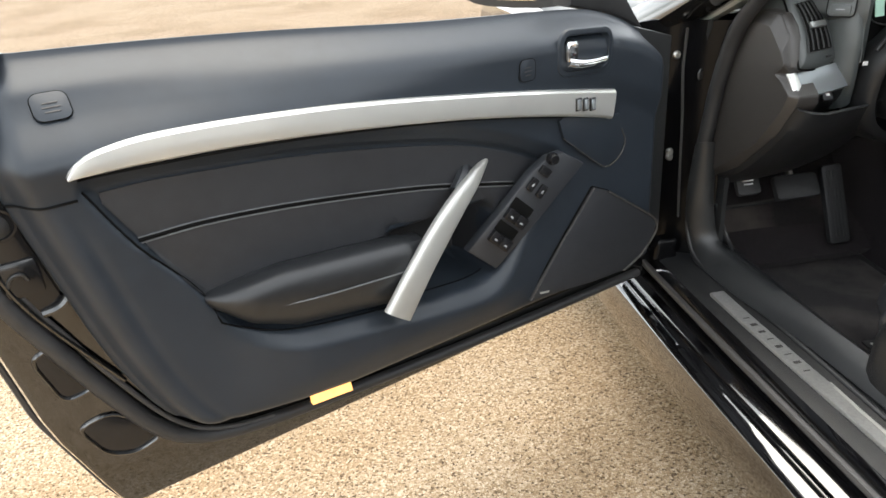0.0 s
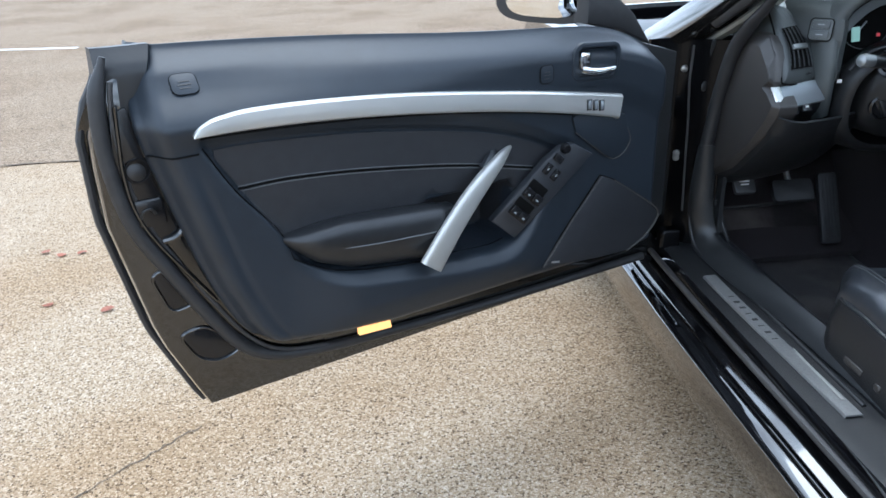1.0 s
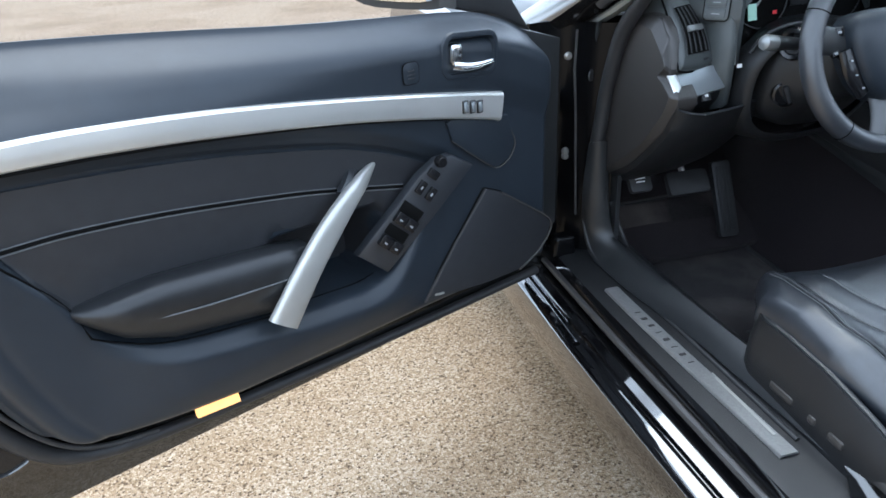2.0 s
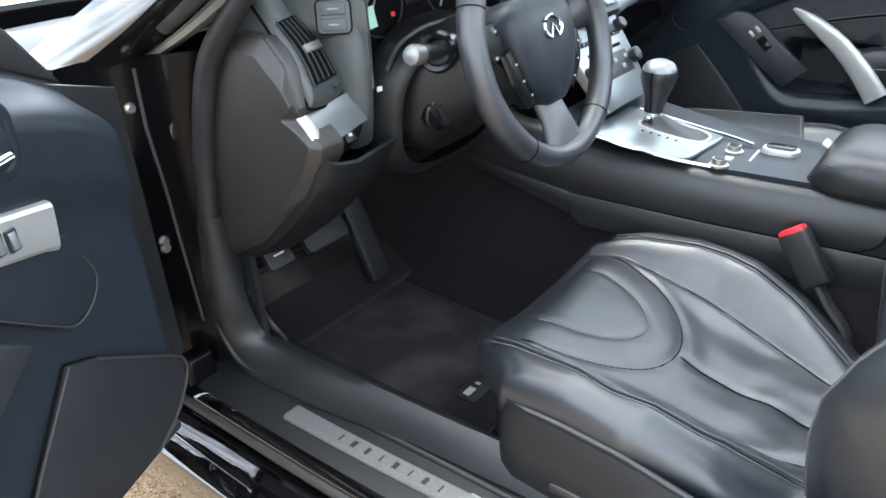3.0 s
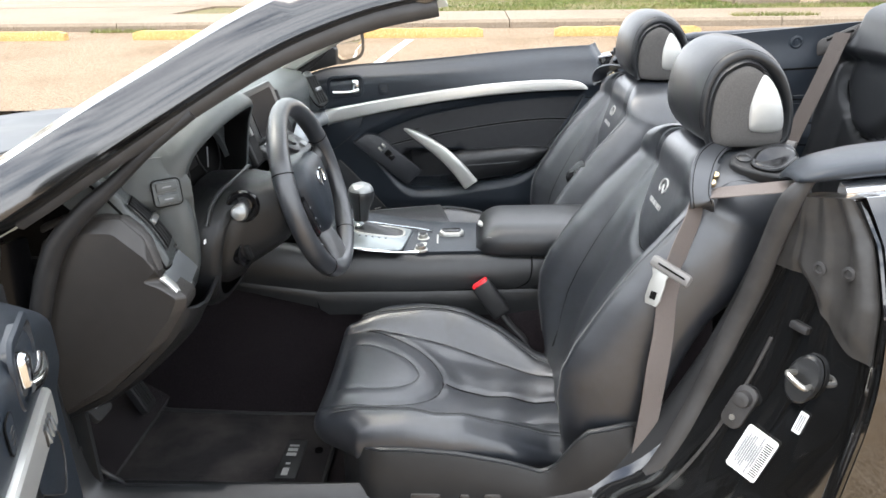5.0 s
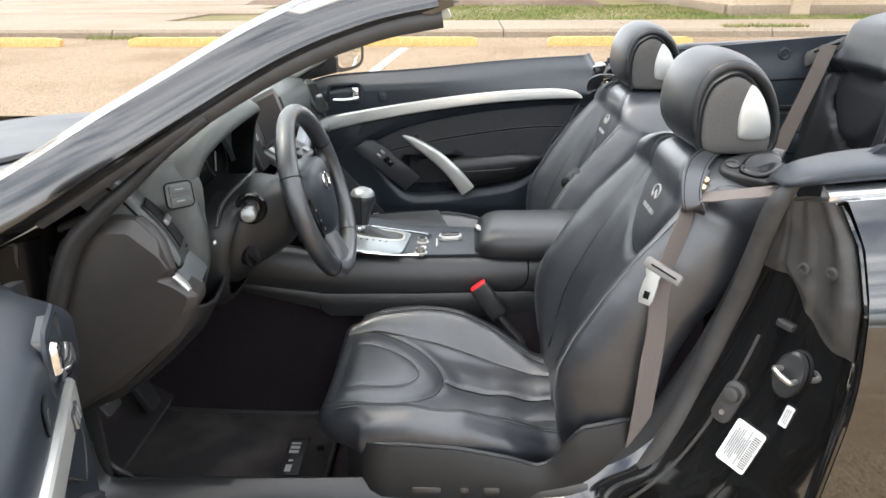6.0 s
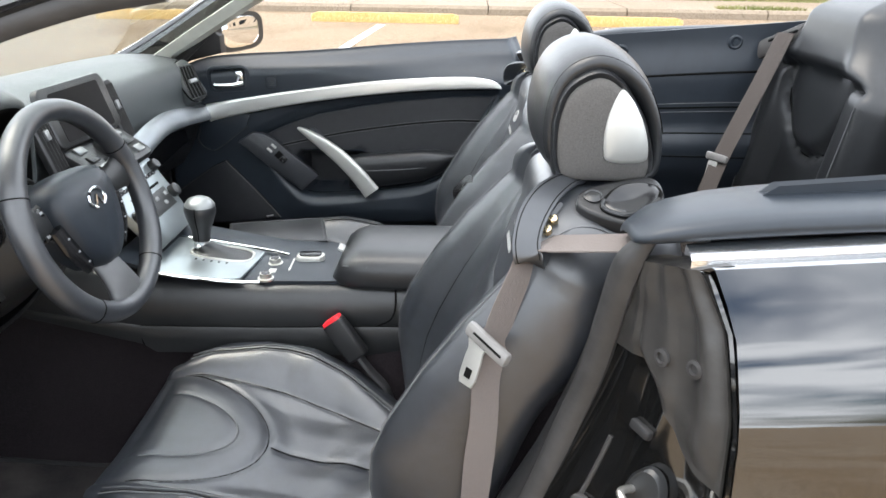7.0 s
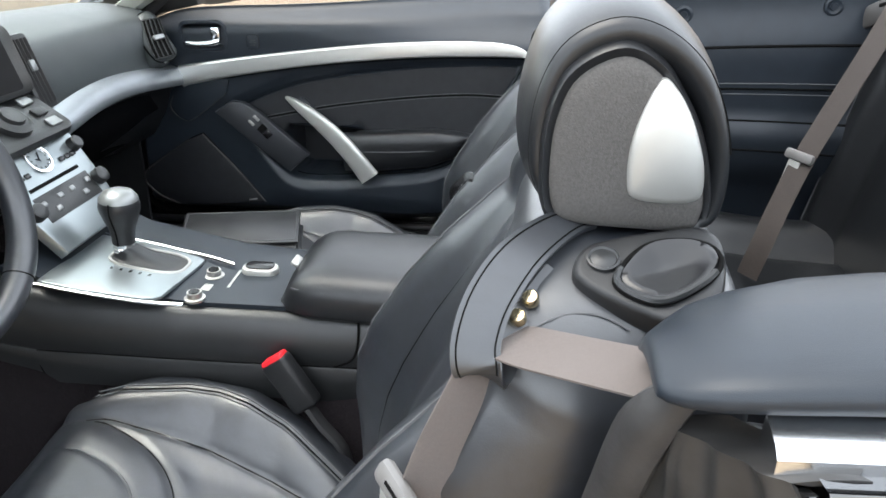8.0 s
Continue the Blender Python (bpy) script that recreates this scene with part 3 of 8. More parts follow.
# metal scuff plate with engraved marks
plate = thing("scuff_plate", (-0.735, 0, 0.368), "brushed metal scuff plate with engraved marks on the door sill", "scuff plate")
rows = []
for y in np.linspace(0.215, -0.325, 16):
    c = -0.7485 + 0.028 * smooth(0.22, -0.6, y) * 1.15
    z = 0.3725 - 0.008 * smooth(0.1, -0.6, y)
    rows.append([(c - 0.0165, y, z - 0.001), (c - 0.0145, y, z + 0.0015), (c + 0.0145, y, z + 0.0015), (c + 0.0165, y, z - 0.001)])
part("plate", shell(rows, 0.004, way=(0, 0, -1)), SCUFF, plate)
for k in range(8):
    y = 0.105 - 0.026 * k
    c = -0.7485 + 0.028 * smooth(0.22, -0.6, y) * 1.15
    z = 0.3745 - 0.008 * smooth(0.1, -0.6, y)
    w = (0.003, 0.010, 0.008, 0.003, 0.010, 0.003, 0.009, 0.003)[k]
    part("engraved_mark", rbox((0.013, w * 0.8, 0.0006), pose(c, y, z), 0), HARD, plate)
part("engraved_mark", rbox((0.006, 0.17, 0.001), pose(-0.722, -0.20, 0.3715), 0), SATIN, plate)


# quarter panels
def quarter(s):
    zs = np.linspace(0.22, 0.992, 26)
    rows = []
    for z in zs:
        y0 = shut_y(z) - 0.004
        row = []
        for k in range(26):
            y = y0 + (-2.45 - y0) * (k / 25) ** 1.1
            top = 0.998 + 0.085 * min(0.25, max(0.0, -0.815 - y)) + 0.01 * smooth(-1.0, -2.0, y)
            row.append((s * side_x(y, z), y, 0.22 + (z - 0.22) * (1 + (top - 0.992) / 0.772 * smooth(0.6, 0.95, z))))
        rows.append(row)
    rows.append([(x - s * 0.022, y, z - 0.004) for x, y, z in rows[-1]])
    # wheel arch left open
    bm = bmesh.new()
    vs = [[bm.verts.new(p) for p in r] for r in rows]
    for i in range(len(vs) - 1):
        for j in range(len(vs[0]) - 1):
            c = (vs[i][j].co + vs[i + 1][j + 1].co) / 2
            if (c.y + 1.62) ** 2 + (c.z - 0.33) ** 2 > 0.36 ** 2:
                bm.faces.new((vs[i][j], vs[i][j + 1], vs[i + 1][j + 1], vs[i + 1][j]))
    bm.verts.ensure_lookup_table()
    for v in [v for v in bm.verts if not v.link_faces]:
        bm.verts.remove(v)
    part("quarter_panel", bm, PAINT, car, "glossy black rear quarter panel reflecting the sky")
    # bright strip along the belt
    rows = []
    for y in np.linspace(-0.818, -2.2, 30):
        x = side_x(y, 0.985) - 0.022
        zc = 1.001 + 0.085 * min(0.25, max(0.0, -0.815 - y)) + 0.01 * smooth(-1.0, -2.0, y)
        rows.append([(s * (x - 0.004), y, zc - 0.014), (s * (x + 0.005), y, zc - 0.011), (s * (x + 0.004), y, zc + 0.001), (s * (x - 0.002), y, zc + 0.005), (s * (x - 0.020), y, zc + 0.009), (s * (x - 0.022), y, zc - 0.012)])
    part("belt_seal", shell([[(s * (side_x(y, 0.985) - 0.075), y, 0.996 + 0.06 * min(0.25, max(0.0, -0.815 - y))), (s * (side_x(y, 0.985) - 0.040), y, 1.006 + 0.085 * min(0.25, max(0.0, -0.815 - y)))] for y in np.linspace(-0.845, -2.2, 24)], 0.006), RUBBER, car, "black seal under the shoulder cap")
    part("belt_moulding", loft(rows), BELTTRIM, car, "bright chrome belt moulding", 30)


both(quarter)


# door jamb: from the shut line in to the seal on the body
SEAL = [(0.705, -0.775, 0.975), (0.672, -0.768, 0.90), (0.655, -0.745, 0.80), (0.652, -0.700, 0.68), (0.655, -0.630, 0.55), (0.660, -0.545, 0.46), (0.655, -0.45, 0.405), (0.648, -0.33, 0.392)]


SEALS = spline(SEAL, 60)


def jamb_pt(f, a):
    """A place on the driver's jamb: f down it, a inwards across it."""
    u = min(58.999, max(0.0, 59 * f))
    p = SEALS[int(u)].lerp(SEALS[int(u) + 1], u - int(u))
    z = 0.992 - (0.992 - 0.31) * f
    y = shut_y(z)
    c = Vector((side_x(y, z) - 0.004, y, z)).lerp(p, a)
    d = lerp1((0, 0.04, 0.12, 0.3, 0.40, 0.44, 0.55, 0.66, 0.70, 0.85, 1), (0, 0.012, 0.020, 0.020, 0.018, 0.010, 0.010, 0.010, 0.0, -0.004, 0), a)
    fade = math.sin(math.pi * min(0.999, max(0.001, f))) ** 0.5
    return Vector((-c.x, c.y - d * fade, c.z))


def jamb_frame(f, a, lift=0.004, turn=0.0):
    o, down, inn = jamb_pt(f, a), jamb_pt(f + 0.05, a) - jamb_pt(f - 0.05, a), jamb_pt(f, a + 0.06) - jamb_pt(f, a - 0.06)
    n = inn.cross(down).normalized()
    if n.y < 0:
        n = -n
    return facing(o + n * lift, n, -down) @ pose(0, 0, 0, 0, 0, turn)


def jamb(s):
    rows = []
    for i in range(41):
        rows.append([(-s * p.x, p.y, p.z) for p in (jamb_pt(i / 40, a) for a in (0, 0.02, 0.05, 0.12, 0.2, 0.3, 0.38, 0.42, 0.46, 0.56, 0.64, 0.69, 0.72, 0.8, 0.9, 1))])
    part("door_jamb", shell(rows, 0.004), JAMBPAINT, car, "black painted door jamb", 60)
    # broad seal with its inner lip
    line = spline([(0.724, -0.792, 1.012), (0.710, -0.776, 0.970), (0.692, -0.768, 0.90), (0.678, -0.758, 0.82), (0.673, -0.735, 0.735), (0.678, -0.705, 0.64), (0.688, -0.675, 0.57), (0.696, -0.640, 0.50), (0.688, -0.585, 0.437), (0.668, -0.48, 0.402), (0.650, -0.33, 0.392)], 60)
    part("body_seal", tube([(s * p.x, p.y + 0.006, p.z) for p in line], [0.008 + 0.006 * smooth(0, 6, k) for k in range(60)], 10, flat=1.2), SEALR, car, "grey-black rubber door seal on the body")
    rows = []
    for k in range(4, 60):
        p, q = line[k], SEALS[min(59, round(k * (1 - 0.06 * math.sin(math.pi * k / 59))))]
        g = smooth(4, 12, k)
        rows.append([(s * (p.x + (q.x - p.x) * h - 0.012 * max(0, h - 1) * g), p.y + 0.004 + (q.y - p.y) * h + w, p.z + (q.z - p.z) * h) for h, w in ((0.1, 0.004), (0.45, 0.010), (0.9, 0.010), (1.1, 0.004), (1.5, -0.03))])
    part("inner_trim", shell(rows, 0.003), BLACKPL, car, "dark trim inside the seal", 60)
    # wrinkled rubber over the jamb's head
    rows = []
    for i in range(-4, 41):
        row = []
        for k in range(71):
            g = k / 70
            a = 0.085 + 0.80 * g
            f = (0.315 - 0.125 * smooth(0.15, 0.75, g)) * max(i, 0) / 40
            p = jamb_pt(f, a)
            drift = 0.10 * max(i, 0) / 40
            fold = sum(h * math.exp(-((g - c - drift * d) / r) ** 2) for c, r, h, d in ((0.12, 0.10, 0.008, 0.3), (0.42, 0.12, 0.007, 1.2), (0.72, 0.10, 0.008, -0.8)))
            w = 0.004 + (0.004 + fold) * smooth(0, 0.10, g) * smooth(1, 0.90, g) * smooth(40, 33, i) * (0.55 + 0.45 * smooth(-2, 10, i))
            tuck = max(0, -i) / 4
            row.append((-s * p.x, p.y + w * (1 - tuck) - 0.030 * tuck, p.z + 0.004 * (1 - max(i, 0) / 40) + 0.006 * math.sin(0.5 * math.pi * tuck)))
        rows.append(row)
    part("jamb_rubber", shell(rows, 0.003), FOLDRUB, car, "wrinkled black rubber over the jamb's head", 60)
    if s < 0:
        for f, a in ((0.15, 0.30), (0.16, 0.50)):
            part("rubber_plug", revolve([(0.010, 0), (0.010, 0.003), (0.006, 0.004), (0.005, 0.001), (0, 0.001)], jamb_frame(f, a, 0.012), 16), SEALR, car)
        part("jamb_bracket", rbox((0.030, 0.012, 0.010), jamb_frame(0.30, 0.55, 0.004), 0.003), RUBBER, car)
        part("jamb_seam", tube([jamb_pt(f, 0.68) + Vector((0, 0.002, 0)) for f in np.linspace(0.34, 0.95, 30)], 0.003, 6), SEALR, car)


both(jamb)


# padded caps beside the rear seats
def cap(s):
    rows = []
    ys = [-0.768, -0.772, -0.780, -0.795] + list(np.linspace(-0.82, -1.75, 24))
    for i, y in enumerate(ys):
        e = math.sqrt(max(0.0, 1 - (1 - min(1, (-0.766 - y) / 0.05)) ** 2))
        crest = lerp1((-1.75, -1.3, -1.02, -0.90, -0.84, -0.79, -0.766), (1.072, 1.064, 1.054, 1.046, 1.039, 1.029, 1.016) if s < 0 else (1.095, 1.09, 1.078, 1.060, 1.040, 1.014, 1.000), y)
        foot = lerp1((-1.75, -1.0, -0.90, -0.82, -0.79, -0.766), (1.040, 1.026, 1.018, 1.011, 1.006, 1.000) if s < 0 else (1.045, 1.034, 1.026, 1.020, 1.002, 0.982), y)
        xo = 0.752 if s < 0 else 0.764
        xi = xo - (lerp1((-1.75, -1.1, -0.85, -0.78), (0.20, 0.17, 0.135, 0.108), y) if s < 0 else 0.088)
        cx, hx = (xo + xi) / 2, (xo - xi) / 2 * (0.45 + 0.55 * e)
        cz, hz = (crest + foot) / 2, (crest - foot) / 2 * (0.4 + 0.6 * e)
        row = []
        for k in range(20):
            a = 2 * math.pi * k / 20
            ca, sa = math.cos(a), math.sin(a)
            row.append((s * (cx + hx * math.copysign(abs(ca) ** 0.5, ca)), y, cz + hz * math.copysign(abs(sa) ** 0.7, sa) + (0.014 * min(0.0, ca) if s < 0 else -0.012 * max(0.0, ca))))
        rows.append(row)
    part("shoulder_pad", loft(rows), SOFT, car, "padded blue-grey shoulder cap behind the door", 60)


both(cap)

# rear inner side panels, floor, tunnel, firewall
part("floor_pan", rbox((1.30, 2.2, 0.05), pose(0, -0.4, 0.225), 0.01), CARPET, car, "dark carpeted floor")
rows = []
for x in np.linspace(-0.64, -0.10, 10):
    rows.append([(x, y, z) for y, z in ((0.45, 0.27), (0.62, 0.33), (0.78, 0.46), (0.86, 0.62), (0.86, 0.85))])
part("toe_board", shell(rows, 0.02), CARPET, car, "dark carpet up the toe board")
part("toe_board", shell([[(-p[0], p[1], p[2]) for p in r] for r in rows], -0.02), CARPET, car, "dark carpet up the toe board")
for s in (-1, 1):
    kick = [[(s * (0.66 + 0.012 * math.sin(3 * z)), y, z) for y in np.linspace(0.85, 0.36 if s < 0 else 0.318, 8)] for z in np.linspace(0.25, 0.86, 9)]
    part("kick_panel", shell(kick, 0.01), SHIELD, car, "dark plastic kick panel")

    def side_pt(y, z, lift=0.0):
        n = 0.69 - 0.035 * smooth(0.55, 0.75, z) + 0.02 * smooth(0.90, 1.0, z) - 0.022 * smooth(0.79, 0.75, z) * smooth(0.62, 0.70, z)
        return Vector((s * (n - 0.02 * smooth(-0.9, -1.5, y) - lift), y, z + (0.042 + 0.09 * (-1.086 - y)) * smooth(0.6, 1.0, z) - (0.085 if s < 0 else 0.0) * smooth(-0.92, -0.79, y) * smooth(0.88, 1.03, z)))

    inner = [[side_pt(y, z) for y in np.linspace(-0.78 if s > 0 else -0.86, -1.75, 16)] for z in np.linspace(0.28, 1.03, 44)]
    panel = part("rear_side_panel", shell(inner, 0.015, way=(s, 0, 0)), SOFT, car, "dark upholstered panel beside the rear seat", 70)
    for z, r, mt in ((0.910, 0.0034, GROOVE), (0.830, 0.0028, GROOVE), (0.840, 0.0013, LINE), (0.820, 0.0013, LINE), (0.770, 0.0028, GROOVE), (0.715, 0.0026, GROOVE)):
        part("seam", tube([side_pt(y, z + 0.006 * math.sin(4 * y), 0.0) for y in np.linspace(-0.80, -1.40, 24)], r, 6), mt, panel)

# windscreen frame, glass, hood, scuttle
PILLAR = [(0.765, 0.64, 0.855), (0.735, 0.40, 0.965), (0.705, 0.24, 1.058), (0.675, 0.13, 1.122), (0.633, -0.02, 1.205), (0.60, -0.15, 1.252), (0.585, -0.255, 1.272)]


def pillar(s):
    c = spline(PILLAR, 30)
    rows = []
    for i, (p, d, side, up) in enumerate(frames(c, (0, 0, 1))):
        k = (1.15 - 0.35 * i / 29) * (1.0 if s < 0 else 0.68)
        out = Vector((s, 0, 0))
        p = Vector((s * p.x, p.y, p.z))
        ring = [(-0.045, 0.040), (-0.01, 0.048), (0.025, 0.035), (0.045, 0.0), (0.046, -0.025), (0.030, -0.038), (0.0, -0.040), (-0.04, -0.036), (-0.06, 0.0)]
        upv = Vector((0, 0.35, 0.94))
        rows.append([p + out * (a * k) + upv * (b * k) for a, b in ring])
    part("windscreen_pillar", loft(rows), PILLARPAINT, car, "glossy black windscreen pillar")
    pts = [(s * (p.x + 0.018), p.y - 0.010, p.z - 0.036) for p in c[6:]]
    part("pillar_seal", tube(pts, 0.0135 if s < 0 else 0.009, 10, flat=1.2), SEALR, car, "dark rubber seal under the windscreen pillar")
    pts = [(s * (p.x - (0.03 if s > 0 else 0.058)), p.y - 0.012, p.z - (0.036 if s > 0 else 0.022)) for p in c[2:]]
    rows = []
    for i, p in enumerate(pts):
        p = Vector(p)
        rows.append([p + Vector((s * 0.035, 0, 0.01)), p + Vector((s * 0.02, -0.012, -0.018)), p + Vector((-s * 0.02, -0.008, -0.012)), p + Vector((-s * 0.04, 0, 0.012))])
    part("pillar_trim", shell(rows, 0.004), CREAM, car, "pale cloth trim inside the pillar")


both(pillar)
L = [Vector((0.715, 0.66, 0.860)), Vector((0.66, 0.26, 1.072)), Vector((0.60, -0.02, 1.222)), Vector((0.555, -0.23, 1.285))]
head_rows = []
for x in np.linspace(-0.62, 0.62, 24):
    b = 0.05 * (1 - (x / 0.62) ** 2)
    head_rows.append([(x, y + b, z + 0.4 * b) for y, z in ((-0.20, 1.272), (-0.235, 1.285), (-0.275, 1.275), (-0.285, 1.253), (-0.25, 1.240), (-0.205, 1.248))])
part("windscreen_header", loft(head_rows), PAINT, car, "black windscreen header rail")
rows = []
for i in range(20):
    f = i / 19
    a = spline(L, 20)[i]
    row = []
    for k in range(15):
        g = -1 + 2 * k / 14
        row.append((a.x * g, a.y + 0.07 * (1 - g * g), a.z + 0.03 * (1 - g * g)))
    rows.append(row)
screen = part("windscreen", shell(rows, 0.005), GLASS, car, "clear curved windscreen glass")
screen.visible_shadow = False
rows = []
for y in np.linspace(0.72, 2.05, 18):
    row = []
    for k in range(21):
        g = -1 + 2 * k / 20
        w = 0.80 - 0.06 * smooth(0.9, 2.0, y)
        crown = 0.035 * (1 - g * g) + 0.030 * math.exp(-((abs(g) - 0.80) / 0.12) ** 2)
        row.append((w * g, y + 0.09 * (1 - g * g) * (1 - smooth(0.72, 1.5, y)), 0.826 + crown - 0.14 * smooth(0.9, 2.2, y) - 0.02 * abs(g) ** 6))
    rows.append(row)
part("hood", shell(rows, 0.008, way=(0, 0, -1)), HOODP, car, "glossy black hood")
rows = [[(0.78 * (-1 + 2 * k / 20), 0.70 + dy + 0.09 * (1 - (-1 + 2 * k / 20) ** 2), z) for k in range(21)] for dy, z in ((-0.06, 0.866), (-0.03, 0.850), (0.01, 0.832), (0.05, 0.826))]
part("scuttle", shell(rows, 0.006), RUBBER, car, "black plastic scuttle grille under the windscreen")
for x0, x1 in ((-0.62, 0.02), (-0.05, 0.52)):
    w = [(x0 + (x1 - x0) * f, 0.73 + 0.07 * math.sin(3 * f), 0.882 + 0.012 * math.sin(3.1 * f)) for f in np.linspace(0, 1, 12)]
    part("wiper", tube(w, 0.010, 6), RUBBER, car, "black wiper arm with its blade")


def fender(s):
    rows = []
    for z in np.linspace(0.22, 0.86, 18):
        rows.append([(s * (side_x(y, z) - 0.012 * (z > 0.84)), y, z - 0.04 * smooth(0.6, 0.86, z) * smooth(0.5, 0.75, y)) for y in np.linspace(0.47, 2.15, 24)])
    bm = bmesh.new()
    vs = [[bm.verts.new(p) for p in r] for r in rows]
    for i in range(len(vs) - 1):
        for j in range(len(vs[0]) - 1):
            c = (vs[i][j].co + vs[i + 1][j + 1].co) / 2
            if (c.y - 1.22) ** 2 + (c.z - 0.33) ** 2 > 0.36 ** 2:
                bm.faces.new((vs[i][j], vs[i][j + 1], vs[i + 1][j + 1], vs[i + 1][j]))
    for v in [v for v in bm.verts if not v.link_faces]:
        bm.verts.remove(v)
    part("front_fender", bm, PAINT, car, "glossy black front fender")
    # hinge pillar inside the fender
    hp = [[(s * x, y, z) for x, y in ((0.845, 0.47), (0.80, 0.478), (0.77, 0.47), (0.745, 0.43), (0.70, 0.40), (0.675, 0.385))] for z in np.linspace(0.31, 0.90, 14)]
    part("hinge_pillar", shell(hp, 0.01), BLACKJ, car, "black painted hinge pillar")
    seal = spline([(0.690, 0.085, 1.098), (0.699, 0.150, 1.050), (0.700, 0.215, 0.995), (0.702, 0.270, 0.950), (0.702, 0.328, 0.888), (0.702, 0.376, 0.775), (0.705, 0.392, 0.69), (0.710, 0.400, 0.62), (0.720, 0.407, 0.55), (0.727, 0.411, 0.49), (0.724, 0.402, 0.42), (0.720, 0.36, 0.376), (0.714, 0.26, 0.371), (0.700, 0.05, 0.370), (0.690, -0.30, 0.364)], 72)
    part("body_seal", tube([(s * p.x, p.y, p.z) for p in seal], [0.009 + 0.0075 * smooth(4, 20, k) - 0.0115 * smooth(0.65, 0.53, p.z) for k, p in enumerate(seal)], 10), RUBBER, car, "rubber door seal on the body")
    # trim that sweeps from the sill up the pillar
    outer = spline([(0.722, 0.405, 0.640), (0.727, 0.412, 0.55), (0.728, 0.413, 0.49), (0.720, 0.405, 0.415), (0.722, 0.365, 0.371), (0.720, 0.263, 0.369), (0.712, 0.166, 0.370), (0.694, 0.02, 0.374), (0.684, -0.15, 0.374), (0.672, -0.38, 0.372), (0.664, -0.56, 0.372)], 60)
    inner = spline([(0.694, 0.392, 0.640), (0.689, 0.388, 0.55), (0.687, 0.384, 0.485), (0.674, 0.372, 0.415), (0.666, 0.310, 0.400), (0.664, 0.205, 0.404), (0.662, 0.10, 0.406), (0.658, -0.02, 0.406), (0.650, -0.15, 0.405), (0.640, -0.38, 0.402), (0.634, -0.56, 0.400)], 60)
    rows = []
    for k, (p, q) in enumerate(zip(outer, inner)):
        m, f = p.lerp(q, 0.5), 0.45 + 0.55 * smooth(30, 12, k)
        row = [p + Vector((-0.004, 0.006, -0.004)), p + Vector((0.003, -0.005, 0.003)) * f, p.lerp(q, 0.25) + Vector((0.005, -0.012, 0.007)) * f, m + Vector((0.003, -0.015, 0.009)) * f, p.lerp(q, 0.78) + Vector((0, -0.013, 0.009)) * f, q + Vector((-0.002, -0.008, 0.006)) * f, q + Vector((-0.010, 0.004, -0.004)), q + Vector((-0.016, 0.030, -0.02))]
        rows.append([(s * v.x, v.y, v.z) for v in row])
    part("kick_trim", shell(rows, 0.003), SHIELD, car, "satin dark trim sweeping from the sill up the pillar", 60)
    part("kick_rim", tube([(s * v.x, v.y, v.z) for v in spline([(0.674, 0.384, 0.500), (0.662, 0.378, 0.465), (0.652, 0.360, 0.425), (0.650, 0.335, 0.405), (0.656, 0.325, 0.400)], 16)], 0.004, 8), SHIELD, car, "raised rim on the kick trim")
    lip = spline([(0.712, 0.415, 0.90), (0.716, 0.428, 0.80), (0.712, 0.440, 0.66), (0.706, 0.448, 0.53)], 30)
    part("pillar_lip", tube([(s * p.x, p.y - 0.004, p.z) for p in lip], 0.006, 8), SHIELD, car, "thin glossy lip beside the door seal")
    part("pillar_seam", tube([(s * x, y, z) for x, y, z in ((0.750, 0.435, 0.885), (0.752, 0.437, 0.80), (0.748, 0.431, 0.70), (0.746, 0.428, 0.60), (0.742, 0.424, 0.46))], 0.0028, 6), SEALR, car, "seam along the hinge pillar")
    part("rubber_plug", revolve([(0.013, 0), (0.012, 0.003), (0.007, 0.004), (0, 0.003)], facing((s * 0.724, 0.413, 0.79), (-s * 0.6, -0.8, 0)), 16), SEALR, car)
    part("door_check", rbox((0.055, 0.040, 0.075), pose(s * 0.772, 0.425, 0.375), 0.010, seg=3), BLACKJ, car, "glossy black door check bracket")
    for z in (0.50, 0.72):
        part("hinge", rbox((0.05, 0.05, 0.05), pose(s * 0.812, 0.462, z), 0.008), BLACKJ, car, "black painted door hinge")
    for k, z in enumerate((0.828, 0.612, 0.600)):
        part("bolt", revolve([(0.009, 0), (0.009, 0.004), (0.006, 0.008), (0, 0.008)], facing((s * 0.762, 0.452, z), (0, -1, 0)), 10), STEEL, car)


both(fender)

for s in (-1, 1):
    for y in (1.22, -1.62):
        wheel = part("wheel", revolve([(0.20, -0.10), (0.29, -0.105), (0.33, -0.07), (0.33, 0.07), (0.29, 0.105), (0.20, 0.10)], facing((s * 0.77, y, 0.331), (s, 0, 0)), 32), TYRE, car, "black tyre")
        part("rim", revolve([(0.205, -0.08), (0.205, 0.06), (0.12, 0.05), (0.03, 0.06), (0, 0.06)], facing((s * 0.77, y, 0.331), (s, 0, 0)), 20), SATIN, wheel, "silver alloy rim")
part("underbody", rbox((1.40, 4.1, 0.06), pose(0, -0.35, 0.20), 0.02), RUBBER, car)
